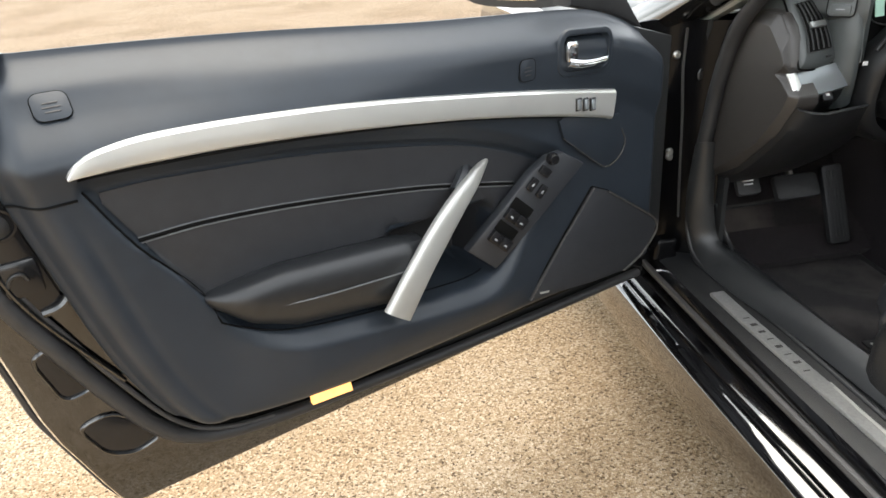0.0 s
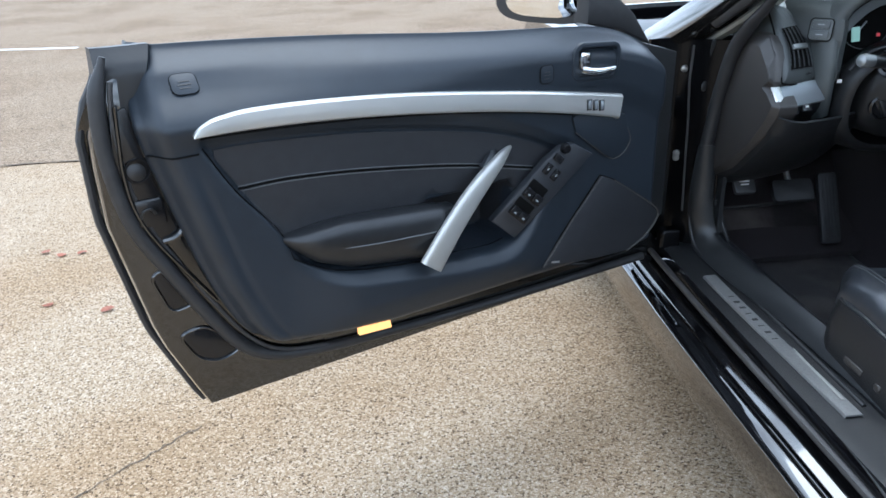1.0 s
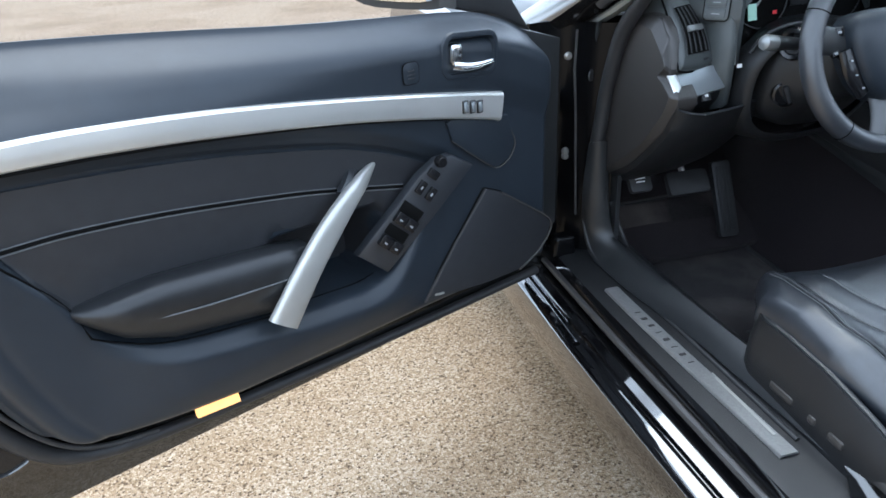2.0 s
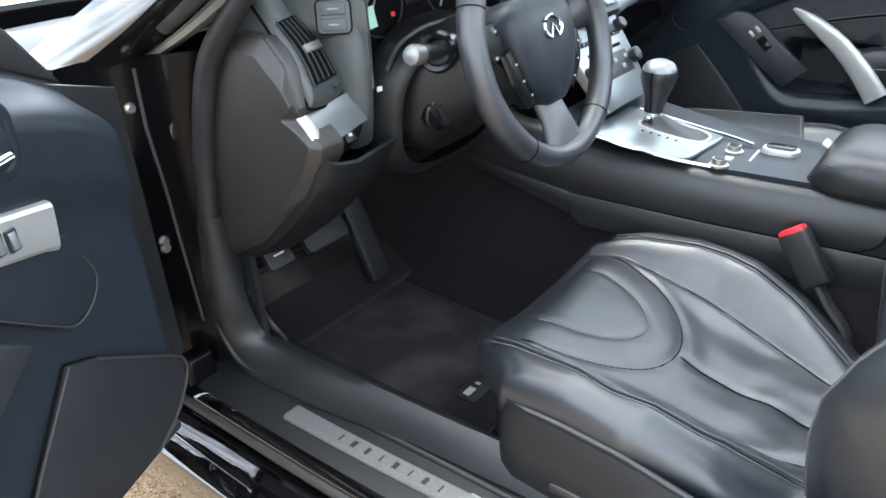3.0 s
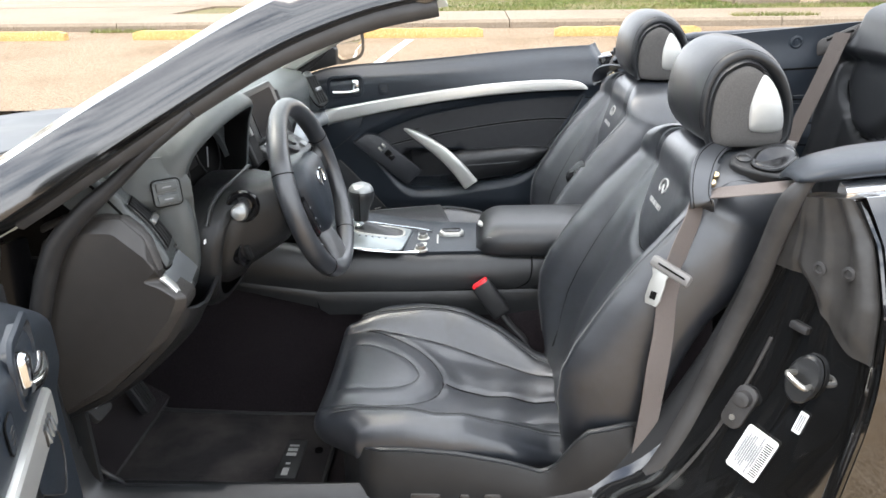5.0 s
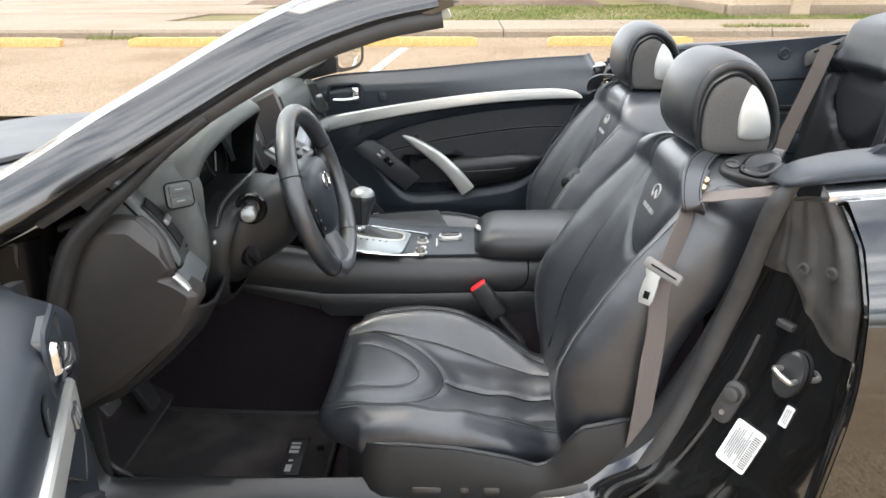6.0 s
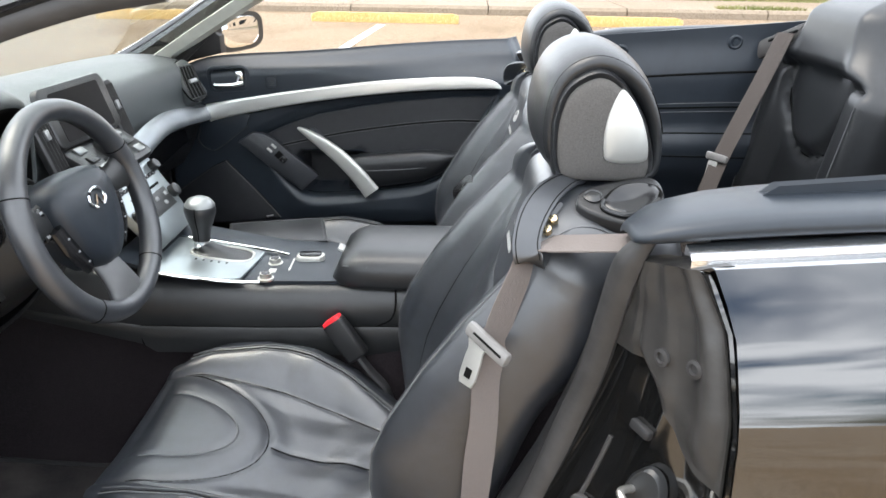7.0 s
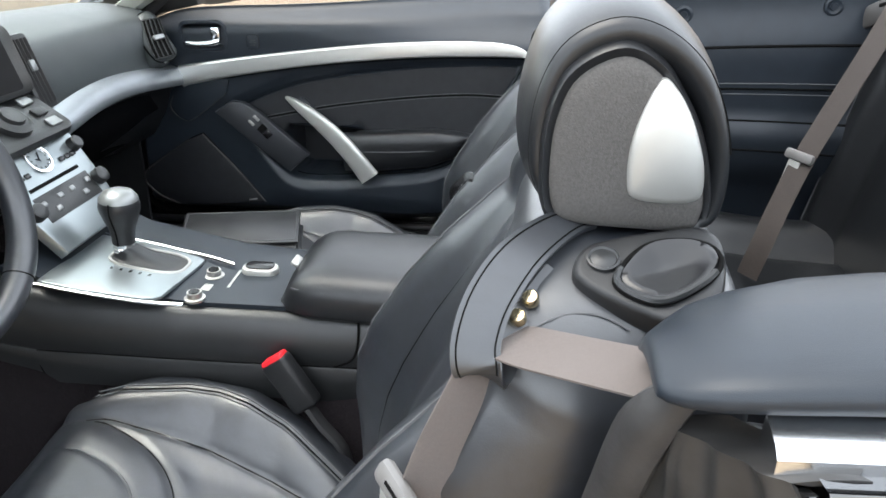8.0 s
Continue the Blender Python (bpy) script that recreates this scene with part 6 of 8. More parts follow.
    for f in np.linspace(0, 1, 34):
        y = -0.085 - 0.555 * f
        zt = lerp1((-0.64, -0.59, -0.52, -0.495, -0.477, -0.445, -0.385, -0.29, -0.20, -0.10, -0.085), (0.535, 0.542, 0.528, 0.498, 0.462, 0.440, 0.459, 0.478, 0.485, 0.484, 0.480), y)
        zb = 0.285
        rows.append([Q(-0.272 + 0.010 * (k in (0, 6)) - 0.006 * math.sin(math.pi * k / 6) + 0.070 * (1 - smooth(0, 0.14, f)) ** 2 + 0.010 * smooth(0.8, 1.0, f), y, zb + (zt - zb) * k / 6) for k in range(7)])
    sh = part("side_shield", shell(rows, 0.012), BLACKPL, seat, "dark plastic seat side shield")
    part("rim", tube([r[6] for r in rows], 0.006, 8), SHIELD, sh)
    part("recess_edge", tube(spline([Q(-0.2775, -0.150, 0.33), Q(-0.2795, -0.152, 0.40), Q(-0.279, -0.165, 0.448), Q(-0.278, -0.20, 0.462), Q(-0.278, -0.30, 0.456), Q(-0.278, -0.40, 0.432), Q(-0.278, -0.445, 0.420)], 40), 0.0035, 6), SHIELD, sh)
    for yy, w in ((-0.235, 0.055), (-0.305, 0.018), (-0.355, 0.032)):
        part("adjuster", rbox((0.016, w, 0.016), pose(*Q(-0.285, yy, 0.405)), 0.005), HARD, sh, "seat adjuster switch")
    rows = []
    for f in np.linspace(0, 1, 12):
        y = -0.10 - 0.50 * f
        rows.append([Q(u, y, z) for u, z in ((-0.215, 0.25), (-0.222, 0.40), (0.222, 0.40), (0.215, 0.25))])
    part("seat_base", loft(rows), RUBBER, seat, "black seat base")
    part("front_apron", rbox((0.42, 0.04, 0.14), pose(*Q(0, -0.115, 0.335), 8), 0.015, seg=3), RUBBER, seat)
    for u in (-0.18, 0.18):
        part("rail", rbox((0.04, 0.60, 0.03), pose(*Q(u, -0.32, 0.262)), 0.004), STEEL, seat, "steel seat rail")
    if not driver:
        fr = facing(B(0.205, 0.34, back_f(0.205, 0.34) - 0.004), NFW + Vector((-0.75, 0, 0)), TUP)
        knob = part("seat_switch", slab(rrect(0.040, 0.072, 0.017, 6), fr @ pose(0, 0, 0, 0, 0, -25), 0.007, 0.003), GLOSSBLK, seat, "oval fold switch with a pale symbol")
        part("symbol", rbox((0.010, 0.014, 0.001), fr @ pose(0, 0, 0.0065, 0, 0, -25), 0), WHITE, knob)
    return seat


build_seat(-0.388, 0.0, -1, True)
build_seat(0.350, -0.035, 1, False)


# rear bench: two bucketed places
def rear_seat():
    seat = thing("rear_seat", (0, -1.25, 0.3), "black leather rear bench seat with two sculpted places", "rear seat")
    for s in (-1, 1):
        rows = []
        for y in np.linspace(-0.98, -1.44, 20):
            rows.append([(s * (0.38 + u), y, 0.50 + 0.05 * smooth(0.12, 0.2, abs(u)) - 0.06 * smooth(0.21, 0.27, abs(u)) + 0.02 * smooth(-1.3, -0.98, y) - 0.10 * (1 - smooth(-0.98, -1.01, y)) - 0.012 * math.exp(-((abs(u) - 0.11) / 0.008) ** 2)) for u in np.linspace(-0.27, 0.27, 40)])
        part("cushion", shell(rows, 0.03), MATTE, seat, "black leather rear cushion", 60)
        # backrest: outer rolls, a U-shaped insert and a raised head pad
        rows = []
        for v in np.linspace(0, 0.77, 60):
            w = 0.272 - 0.095 * smooth(0.50, 0.68, v) - 0.09 * smooth(0.65, 0.78, v) ** 2
            row = []
            for u in np.linspace(-w, w, 58):
                x = abs(u) / w
                f = 0.045 * smooth(0.45, 0.72, x) * smooth(0.62, 0.50, v) - 0.06 * smooth(0.84, 1.0, x) ** 2
                e = math.sqrt((u / 0.162) ** 2 + (max(0.0, 0.50 - v) / 0.17) ** 2)
                f -= 0.016 * math.exp(-((e - 1) * 0.16 / 0.009) ** 2) * smooth(0.58, 0.52, v)
                f += 0.014 * smooth(1.0, 0.75, e) * smooth(0.60, 0.50, v)
                f += 0.050 * smooth(0.525, 0.58, v) * smooth(1.0, 0.70, x) - 0.10 * smooth(0.66, 0.77, v) ** 2
                f -= 0.016 * math.exp(-((v - 0.525 - 0.03 * (1 - x * x)) / 0.010) ** 2) * smooth(0.95, 0.8, x)
                row.append(Vector((s * (0.40 + u), -1.395 - 0.15 * v + 0.95 * f, 0.50 + 0.93 * v + 0.15 * f)))
            rows.append(row)
        bk = part("backrest", shell(rows, 0.05, way=(0, -1, 0)), MATTE, seat, "black leather rear backrest with a sculpted insert", 60)

        def on(u, v, lift=0.001):
            w = 0.272 - 0.095 * smooth(0.50, 0.68, v) - 0.09 * smooth(0.65, 0.78, v) ** 2
            j = (u / w + 1) / 2 * 57
            i = v / 0.77 * 59
            i0, j0 = min(58, max(0, int(i))), min(56, max(0, int(j)))
            a, b = rows[i0][j0].lerp(rows[i0][j0 + 1], j - j0), rows[i0 + 1][j0].lerp(rows[i0 + 1][j0 + 1], j - j0)
            return a.lerp(b, i - i0) + Vector((0, lift, 0.3 * lift))

        part("seam", tube(spline([on(0.162 * math.sin(q), 0.50 - 0.17 * math.cos(q), -0.001) for q in np.linspace(-1.45, 1.45, 14)], 60), 0.0026, 5), GROOVE, bk)
        for sg in (-1, 1):
            part("stitching", tube(spline([on(sg * 0.235, v, 0.002) for v in np.linspace(0.04, 0.50, 9)], 40), 0.0014, 5), LINE, bk)
    part("divider", rbox((0.10, 0.42, 0.12), pose(0, -1.2, 0.50), 0.03, seg=3), LEATHER, seat)
    return seat


rear_seat()

# ---- dashboard ----
dash = thing("dashboard", (0, 0.3, 0.6), "dark grey dashboard with silver accents and a hooded instrument cluster", "dashboard")

rows = []
for x in np.linspace(-0.665, 0.665, 60):
    g = abs(x) / 0.665
    crown = 0.018 * (1 - g * g)
    hood = math.exp(-((x + 0.385) / 0.165) ** 4)
    mid = math.exp(-((x - 0.01) / 0.15) ** 4)
    prof = [(0.70 - 0.12 * g ** 3, 0.885), (0.58 - 0.06 * g ** 3, 0.945 + crown), (0.46, 0.978 + crown), (0.33, 0.985 + crown + 0.045 * hood + 0.004 * mid), (0.25 - 0.04 * hood, 0.972 + crown + 0.072 * hood), (0.215 - 0.05 * hood, 0.952 + crown + 0.095 * hood), (0.203 - 0.01 * hood, 0.915 + 0.12 * hood), (0.205, 0.87 + 0.15 * hood), (0.200, 0.842 + 0.15 * hood)]
    cut = smooth(0.555, 0.60, -x)
    prof = [(y + 0.055 * cut * smooth(0.40, 0.22, y), z - 0.006 * cut) for y, z in prof]
    rows.append([(x, y, z) for y, z in [(p.y, p.z) for p in spline([(0, a, b) for a, b in prof], 26)]])
part("dash_top", shell(rows, 0.01), DASHTOP, dash, "grey-green grained dash top", 60)

# lower fascia across the car
rows = []
for x in np.linspace(-0.66, 0.66, 30):
    g = abs(x)
    rows.append([(x, y, z) for y, z in ((0.215, 0.885), (0.212, 0.80), (0.23, 0.74), (0.30, 0.66), (0.42, 0.60), (0.60, 0.58))])
part("lower_fascia", shell(rows, 0.01), BLACKJ, dash, "black lower fascia")

# driver's end panel of the dash
for s in (-1, 1):
    if s < 0:
        rim = rounded([(0.292, 0.931), (0.227, 0.933), (0.196, 0.899), (0.180, 0.843), (0.180, 0.830), (0.160, 0.815), (0.141, 0.800), (0.144, 0.783), (0.187, 0.720), (0.302, 0.616), (0.410, 0.556), (0.416, 0.68), (0.404, 0.80), (0.358, 0.895)], 0.007)
        flat = rounded([(0.282, 0.914), (0.237, 0.912), (0.195, 0.874), (0.179, 0.850), (0.203, 0.830), (0.178, 0.820), (0.153, 0.801), (0.170, 0.765), (0.233, 0.689), (0.322, 0.622), (0.398, 0.572), (0.404, 0.682), (0.390, 0.80), (0.345, 0.885)], 0.006)
        mid = (0.26, 0.77)
        rows = [[(s * x, (y if k < 2 else mid[0] + (y - mid[0]) * sc), (z if k < 2 else mid[1] + (z - mid[1]) * sc)) for y, z in line] for k, (x, line, sc) in enumerate(((0.640, rim, 1), (0.678, rim, 1), (0.6800, rim, 0.994), (0.6905, flat, 1.012), (0.6920, flat, 0.992)))]
        part("end_panel", loft(rows), HARD, dash, "brown-grey plastic end panel", 12)
        rows = []
        for y, z, ny, nz in ((0.360, 0.915, 0.5, 0.85), (0.325, 0.930, 0.3, 0.95), (0.290, 0.935, 0, 1), (0.250, 0.936, -0.1, 1), (0.222, 0.931, -0.55, 0.83), (0.205, 0.913, -0.8, 0.6), (0.192, 0.892, -0.9, 0.4), (0.183, 0.862, -0.97, 0.2), (0.179, 0.845, -1, 0.1)):
            rows.append([(s * x, y + ny * h, z + nz * h) for x, h in ((0.676, -0.008), (0.675, -0.004), (0.671, -0.001), (0.660, 0.0), (0.652, -0.002), (0.648, -0.014))])
        part("vent_surround", shell(rows, 0.003), HARD, dash, "dark band between end panel and vent pod", 60)
        rows = []
        edge = spline([(0, 0.412, 0.556), (0, 0.302, 0.614), (0, 0.189, 0.717), (0, 0.148, 0.781)], 20)
        for p in edge:
            rows.append([(s * x, p.y + dy, p.z + dz) for x, dy, dz in ((0.679, 0.002, 0.002), (0.674, -0.006, -0.006), (0.655, -0.013, -0.012), (0.625, -0.018, -0.016), (0.55, -0.01, -0.012), (0.48, 0.01, -0.005))])
        part("knee_panel", shell(rows, 0.006), BLACKPL, dash, "dark grey knee panel")
    # corner vent: a leaf-shaped pod with a long louvred mouth
    vm = facing((-0.633 if s < 0 else 0.604, 0.2095 if s < 0 else 0.190, 0.911 if s < 0 else 0.922), (-s * 0.22, -0.81, 0.54), (0, 0.5, 0.85))
    lobe = [(-s * p.x, p.y) for p in spline([(-0.045, 0.108, 0), (0.0, 0.102, 0), (0.018, 0.088, 0), (0.041, 0.064, 0), (0.062, 0.026, 0), (0.070, -0.013, 0), (0.060, -0.056, 0), (0.030, -0.073, 0), (-0.020, -0.077, 0), (-0.046, -0.066, 0), (-0.048, -0.041, 0), (-0.047, -0.007, 0), (-0.052, 0.023, 0), (-0.062, 0.055, 0), (-0.062, 0.092, 0)], 75, True)]
    if s < 0:
        lobe = [(max(x, -0.030), y) for x, y in lobe]
    else:
        lobe = [(0.004 + x * 0.66, -0.006 + y * 0.66) for x, y in lobe]
    lx, ly = sum(p[0] for p in lobe) / 75, sum(p[1] for p in lobe) / 75
    rows = [[vm @ Vector((lx + (x - lx) * sc, ly + (y - ly) * sc, h - 1.0 * (y * sc) ** 2)) for x, y in lobe] for sc, h in ((1.04, -0.060), (1.005, -0.012), (0.985, -0.004), (0.93, 0.001), (0.70, 0.004), (0.35, 0.005), (0.03, 0.005))]
    vent = part("side_vent", loft(rows), DASHMID if s < 0 else DASHTOP, dash, "grey corner air vent pod", 60)
    part("crease", tube([vm @ Vector((lx + (x - lx) * 1.01, ly + (y - ly) * 1.01, -0.010 - y * y)) for x, y in lobe], 0.0022, 6, closed=True), GROOVE, vent)

    def mouth(f, g):
        """f down the mouth, g across it."""
        xl, xr = (-0.026 + 0.008 * f, 0.014 + 0.021 * f) if s < 0 else (-0.043 + 0.028 * f, 0.010 + 0.040 * f)
        x = (xl + xr) / 2 + (xr - xl) / 2 * g + 0.006 * math.sin(math.pi * f)
        y = (0.042 + 0.004 * g) - 0.091 * f
        return vm @ Vector((-s * x, y, 0.0062 - 1.0 * y * y))

    nrm = vm.to_3x3() @ Vector((0, 0, 1))
    # near-black sheet over the pod paints the shade inside the vent
    part("duct", shell([[mouth(f, g) for g in (-1, 0, 1)] for f in np.linspace(0, 1, 14)], 0.002), GROOVE, vent)
    for g in (-0.72, -0.24, 0.24, 0.72):
        part("slat", strap([mouth(f, g) + nrm * 0.003 for f in np.linspace(0.02, 0.98, 12)], nrm * 0.5 + vm.to_3x3() @ Vector((1.6, 0, 0)), 0.0026, 0.0014), BLACKPL, vent)
    part("mouth_rim", tube([mouth(f, -1.05) for f in np.linspace(0, 1, 12)] + [mouth(f, 1.05) for f in np.linspace(1, 0, 12)], 0.0016, 6, closed=True), SHIELD, vent)
    part("tab", rbox((0.036 if s < 0 else 0.034, 0.011, 0.007), facing(mouth(0.50, 0) + nrm * 0.006, nrm, (0, 0, 1)), 0.002), ACCENT, vent, "silver vent tab")
    part("wheel_dial", rbox((0.012, 0.005, 0.004), facing(vm @ Vector((-s * 0.028, -0.060, 0.002)), nrm, (0, 0, 1)), 0.0015), SHIELD, vent)

# silver accents left of the wheel and along the passenger side
q4 = [Vector((-0.678, 0.178, 0.832)), Vector((-0.572, 0.187, 0.845)), Vector((-0.569, 0.164, 0.804)), Vector((-0.672, 0.150, 0.793))]
an = Vector((-0.24, -0.81, 0.54)).normalized()
rows = []
for f in np.linspace(0, 1, 12):
    t0, b0 = q4[0].lerp(q4[1], f), q4[3].lerp(q4[2], f)
    rows.append([t0 - an * 0.014] + [t0.lerp(b0, g) + an * (0.0022 * math.sin(math.pi * g) + 0.002) for g in np.linspace(0, 1, 9)] + [b0 - an * 0.016])
# face in the shaded silver, end below in the bright one: light painted in
part("accent_strip", shell(rows, 0.003), DARKSILVER, dash, "brushed silver accent left of the wheel")
low = [[q4[3].lerp(q4[2], f) + Vector((-0.002 + 0.004 * g, 0.006 + 0.055 * g - 0.010 * math.sin(math.pi * g), -0.002 - 0.062 * g)) for g in np.linspace(0, 1, 7)] for f in np.linspace(0, 1.25, 10)]
part("switch_panel", shell(low, 0.006), BLACKPL, dash, "black switch panel under the silver accent")
rows = [[p + Vector((dx, 0.4 * abs(dx), 0)) for p in rows[0][1:-1]] for dx in (0.010, 0.0, -0.005, -0.007)]
part("accent_end", shell(rows, 0.004), SILVER, dash, "end of the silver accent in a lit tone")
rows = []
for f in np.linspace(0, 1, 30):
    x = 0.685 - 0.585 * f
    y = 0.174 - 0.042 * smooth(0.40, 1.0, f)
    zt, zb = curve1((0, 0.4, 0.75, 1), (0.838, 0.866, 0.876, 0.868), f), curve1((0, 0.4, 0.75, 1), (0.794, 0.824, 0.835, 0.826), f)
    rows.append([(x, y + 0.016, zb - 0.004), (x, y - 0.003, zb + 0.001), (x, y - 0.007, zb + 0.008), (x, y - 0.005, (zt + zb) / 2), (x, y + 0.006, zt - 0.003), (x, y + 0.026, zt + 0.004)])
part("accent_strip", shell(rows, 0.008), BRUSHED, dash, "brushed silver accent along the passenger side")
rows = [[(x, 0.185 + dy, z + 0.03 * math.sin(math.pi * (0.68 - x) / 0.6)) for dy, z in ((0.0, 0.800), (0.03, 0.775), (0.05, 0.72), (0.09, 0.66), (0.20, 0.60))] for x in np.linspace(0.10, 0.695, 12)]
part("glovebox", shell(rows, 0.01), BLACKPL, dash, "black glovebox lid in shadow")

# instrument cluster: rim, deep dark opening, dials
rimline = spline([(-0.545, 0.176, 0.770), (-0.556, 0.158, 0.82), (-0.558, 0.155, 0.88), (-0.555, 0.165, 0.945), (-0.535, 0.150, 0.995), (-0.475, 0.118, 1.032), (-0.385, 0.104, 1.044), (-0.30, 0.118, 1.032), (-0.245, 0.145, 0.995), (-0.228, 0.160, 0.935), (-0.235, 0.168, 0.86), (-0.25, 0.172, 0.80)], 60)
rows, deep = [], []
for i, p in enumerate(rimline):
    c = Vector((-0.388, 0.0, 0.90))
    out = Vector((p.x - c.x, 0, p.z - c.z)).normalized()
    k = 0.5 + 0.5 * smooth(0.86, 1.0, p.z)
    rows.append([p + out * a + Vector((0, b, 0)) for a, b in ((0.034, 0.055 + 0.05 * k), (0.028, 0.022), (0.016, 0.004), (0.006, 0.0), (0.001, 0.003))])
    deep.append([p + out * a + Vector((0, b, 0)) for a, b in ((0.003, 0.0025), (-0.004, 0.008), (-0.008, 0.030), (-0.014, 0.095))])
binn = part("binnacle", shell(rows, 0.003), DASHMID, dash, "grey hooded instrument binnacle", 60)
# lining and dial face in near-black: the hood's inner shade is painted
part("hood_lining", shell(deep, 0.003), GROOVE, binn, "lining inside the hood, blackened for its shade", 60)
cl = facing((-0.388, 0.225, 0.945), (0, -0.97, 0.22))
part("dial_face", slab(rrect(0.32, 0.185, 0.05, 5), cl @ pose(0, 0, -0.004), 0.003), GROOVE, binn)
for dx in (-0.085, 0.085):
    part("dial_ring", tube([cl @ Vector((dx + 0.058 * math.cos(a), 0.008 + 0.058 * math.sin(a), 0.006)) for a in np.linspace(0, 2 * math.pi, 37)[:-1]], 0.0014, 6, closed=True), SHIELD, binn, "dial ring")
    part("needle", rbox((0.003, 0.045, 0.002), cl @ pose(dx - 0.012, -0.01, 0.006, 0, 0, -40), 0), PRINT, binn)
part("warning_lamp", rbox((0.008, 0.007, 0.002), cl @ pose(-0.055, -0.022, 0.006), 0), RED, binn, "red warning lamp")
part("display", rbox((0.040, 0.045, 0.002), cl @ pose(0, 0.01, 0.004), 0), SCREEN, binn)
part("display", rbox((0.022, 0.030, 0.002), facing((-0.500, 0.205, 0.930), (0.25, -0.95, 0.2)), 0), LCD, binn, "pale green trip display")
# cheek between binnacle and corner vent, with the trip buttons
rows = []
for z in np.linspace(0.846, 1.0, 34):
    zs = (0.785, 0.853, 0.889, 0.912, 0.928, 0.957, 0.98, 1.0)
    e = Vector((curve1(zs, (-0.582, -0.578, -0.570, -0.574, -0.602, -0.606, -0.606, -0.605), z), lerp1(zs, (0.176, 0.196, 0.222, 0.232, 0.222, 0.232, 0.248, 0.275), z), z))
    o = 0.03 * smooth(0.955, 1.0, z)
    r = Vector((-0.558, 0.162 + o, z))
    rows.append([r + Vector((0.010, 0.010, 0)), r, r.lerp(e, 0.33) + Vector((-0.003, -0.002, 0)), r.lerp(e, 0.66) + Vector((-0.003, -0.002, 0)), e, e + Vector((-0.01, 0.03, 0))])
part("cheek", shell(rows, 0.006), DASHMID, dash, "grey panel beside the cluster", 60)
bt = facing((-0.5895, 0.1875, 0.947), (-0.76, -0.63, 0.16))
bp = part("button_panel", slab(rrect(0.046, 0.044, 0.008, 4), bt, 0.004, 0.002), DASHTOP, dash)
part("rim", tube([bt @ Vector((x, y, 0.003)) for x, y in rrect(0.046, 0.044, 0.008, 4)], 0.0013, 5, closed=True), GROOVE, bp)
for k in (-1, 1):
    part("button", rbox((0.034, 0.016, 0.004), bt @ pose(0, 0.010 * k, 0.005), 0.002), DASHTOP, bp)
    part("symbol", rbox((0.014, 0.002, 0.0005), bt @ pose(0, 0.010 * k, 0.0072), 0), PRINT, bp)
part("symbol", rbox((0.010, 0.001, 0.007), pose(-0.553, 0.150, 0.846), 0), WHITE, dash)
for k in range(3):
    part("fascia_button", rbox((0.020, 0.008, 0.020), pose(-0.660 + 0.027 * k, 0.173 - 0.003 * k, 0.778 + 0.006 * k, -38), 0.002), SHIELD, dash)
    part("symbol", rbox((0.007, 0.001, 0.005), pose(-0.660 + 0.027 * k, 0.1697 - 0.003 * k, 0.7805 + 0.006 * k, -38), 0), WHITE, dash)

# centre: screen, vents, controller, radio panel
cs = facing((0.0, 0.196, 0.965), (-0.04, -0.95, 0.30))
sc1 = part("screen_housing", slab(rrect(0.235, 0.120, 0.02, 5), cs, 0.014, 0.006), SHIELD, dash, "dark screen housing")
part("screen", slab(rrect(0.175, 0.095, 0.006, 3), cs @ pose(0, -0.002, 0.0142), 0.001), SCREEN, sc1, "dark navigation screen")
for s2 in (-1, 1):
    vmm = facing((s2 * 0.142, 0.192, 0.935), (0, -0.95, 0.30))
    cv = part("centre_vent", slab(rrect(0.052, 0.135, 0.012, 4), vmm, 0.012, 0.005), SHIELD, dash, "tall centre air vent")
    for k in range(4):
        part("slat", rbox((0.0035, 0.115, 0.006), vmm @ pose(-0.015 + 0.010 * k, 0, 0.0135, 0, 25, 0), 0), RUBBER, cv)
    part("tab", rbox((0.014, 0.020, 0.006), vmm @ pose(0, 0.01, 0.016), 0.002), ACCENT, cv)
ct = facing((0.0, 0.148, 0.872), (0, -0.55, 0.83))
ctl = part("controller_shelf", slab(rrect(0.230, 0.100, 0.02, 5), ct, 0.016, 0.008), SHIELD, dash, "shelf of navigation controls")
part("control_dial", revolve([(0.034, 0), (0.034, 0.010), (0.026, 0.014), (0.020, 0.014), (0.018, 0.020), (0, 0.020)], ct @ pose(0, 0, 0.016), 24), SHIELD, ctl, "silver round control dial")
for k in range(3):
    for sg in (-1, 1):
        part("button", rbox((0.030, 0.018, 0.006), ct @ pose(sg * 0.075, -0.028 + 0.028 * k, 0.018), 0.003), ACCENT if k != 1 else SHIELD, ctl)
rd = facing((0.0, 0.094, 0.780), (0, -0.81, 0.585))
radio = part("radio_panel", slab([(-0.112, 0.075), (0.112, 0.075), (0.104, -0.02), (0.090, -0.105), (-0.090, -0.105), (-0.104, -0.02)], rd, 0.02, 0.006), PLATE, dash, "silver radio and climate panel")
part("clock", revolve([(0.026, 0), (0.026, 0.004), (0.023, 0.004), (0.022, 0.002), (0, 0.002)], rd @ pose(0, 0.045, 0.020), 28), CHROME, radio, "small round analogue clock")
part("clock_face", revolve([(0.0205, 0), (0, 0)], rd @ pose(0, 0.045, 0.0225), 24), PLATE, radio)
part("clock_hand", rbox((0.0018, 0.014, 0.0008), rd @ pose(0.003, 0.049, 0.0232, 0, 0, -30), 0), GROOVE, radio)
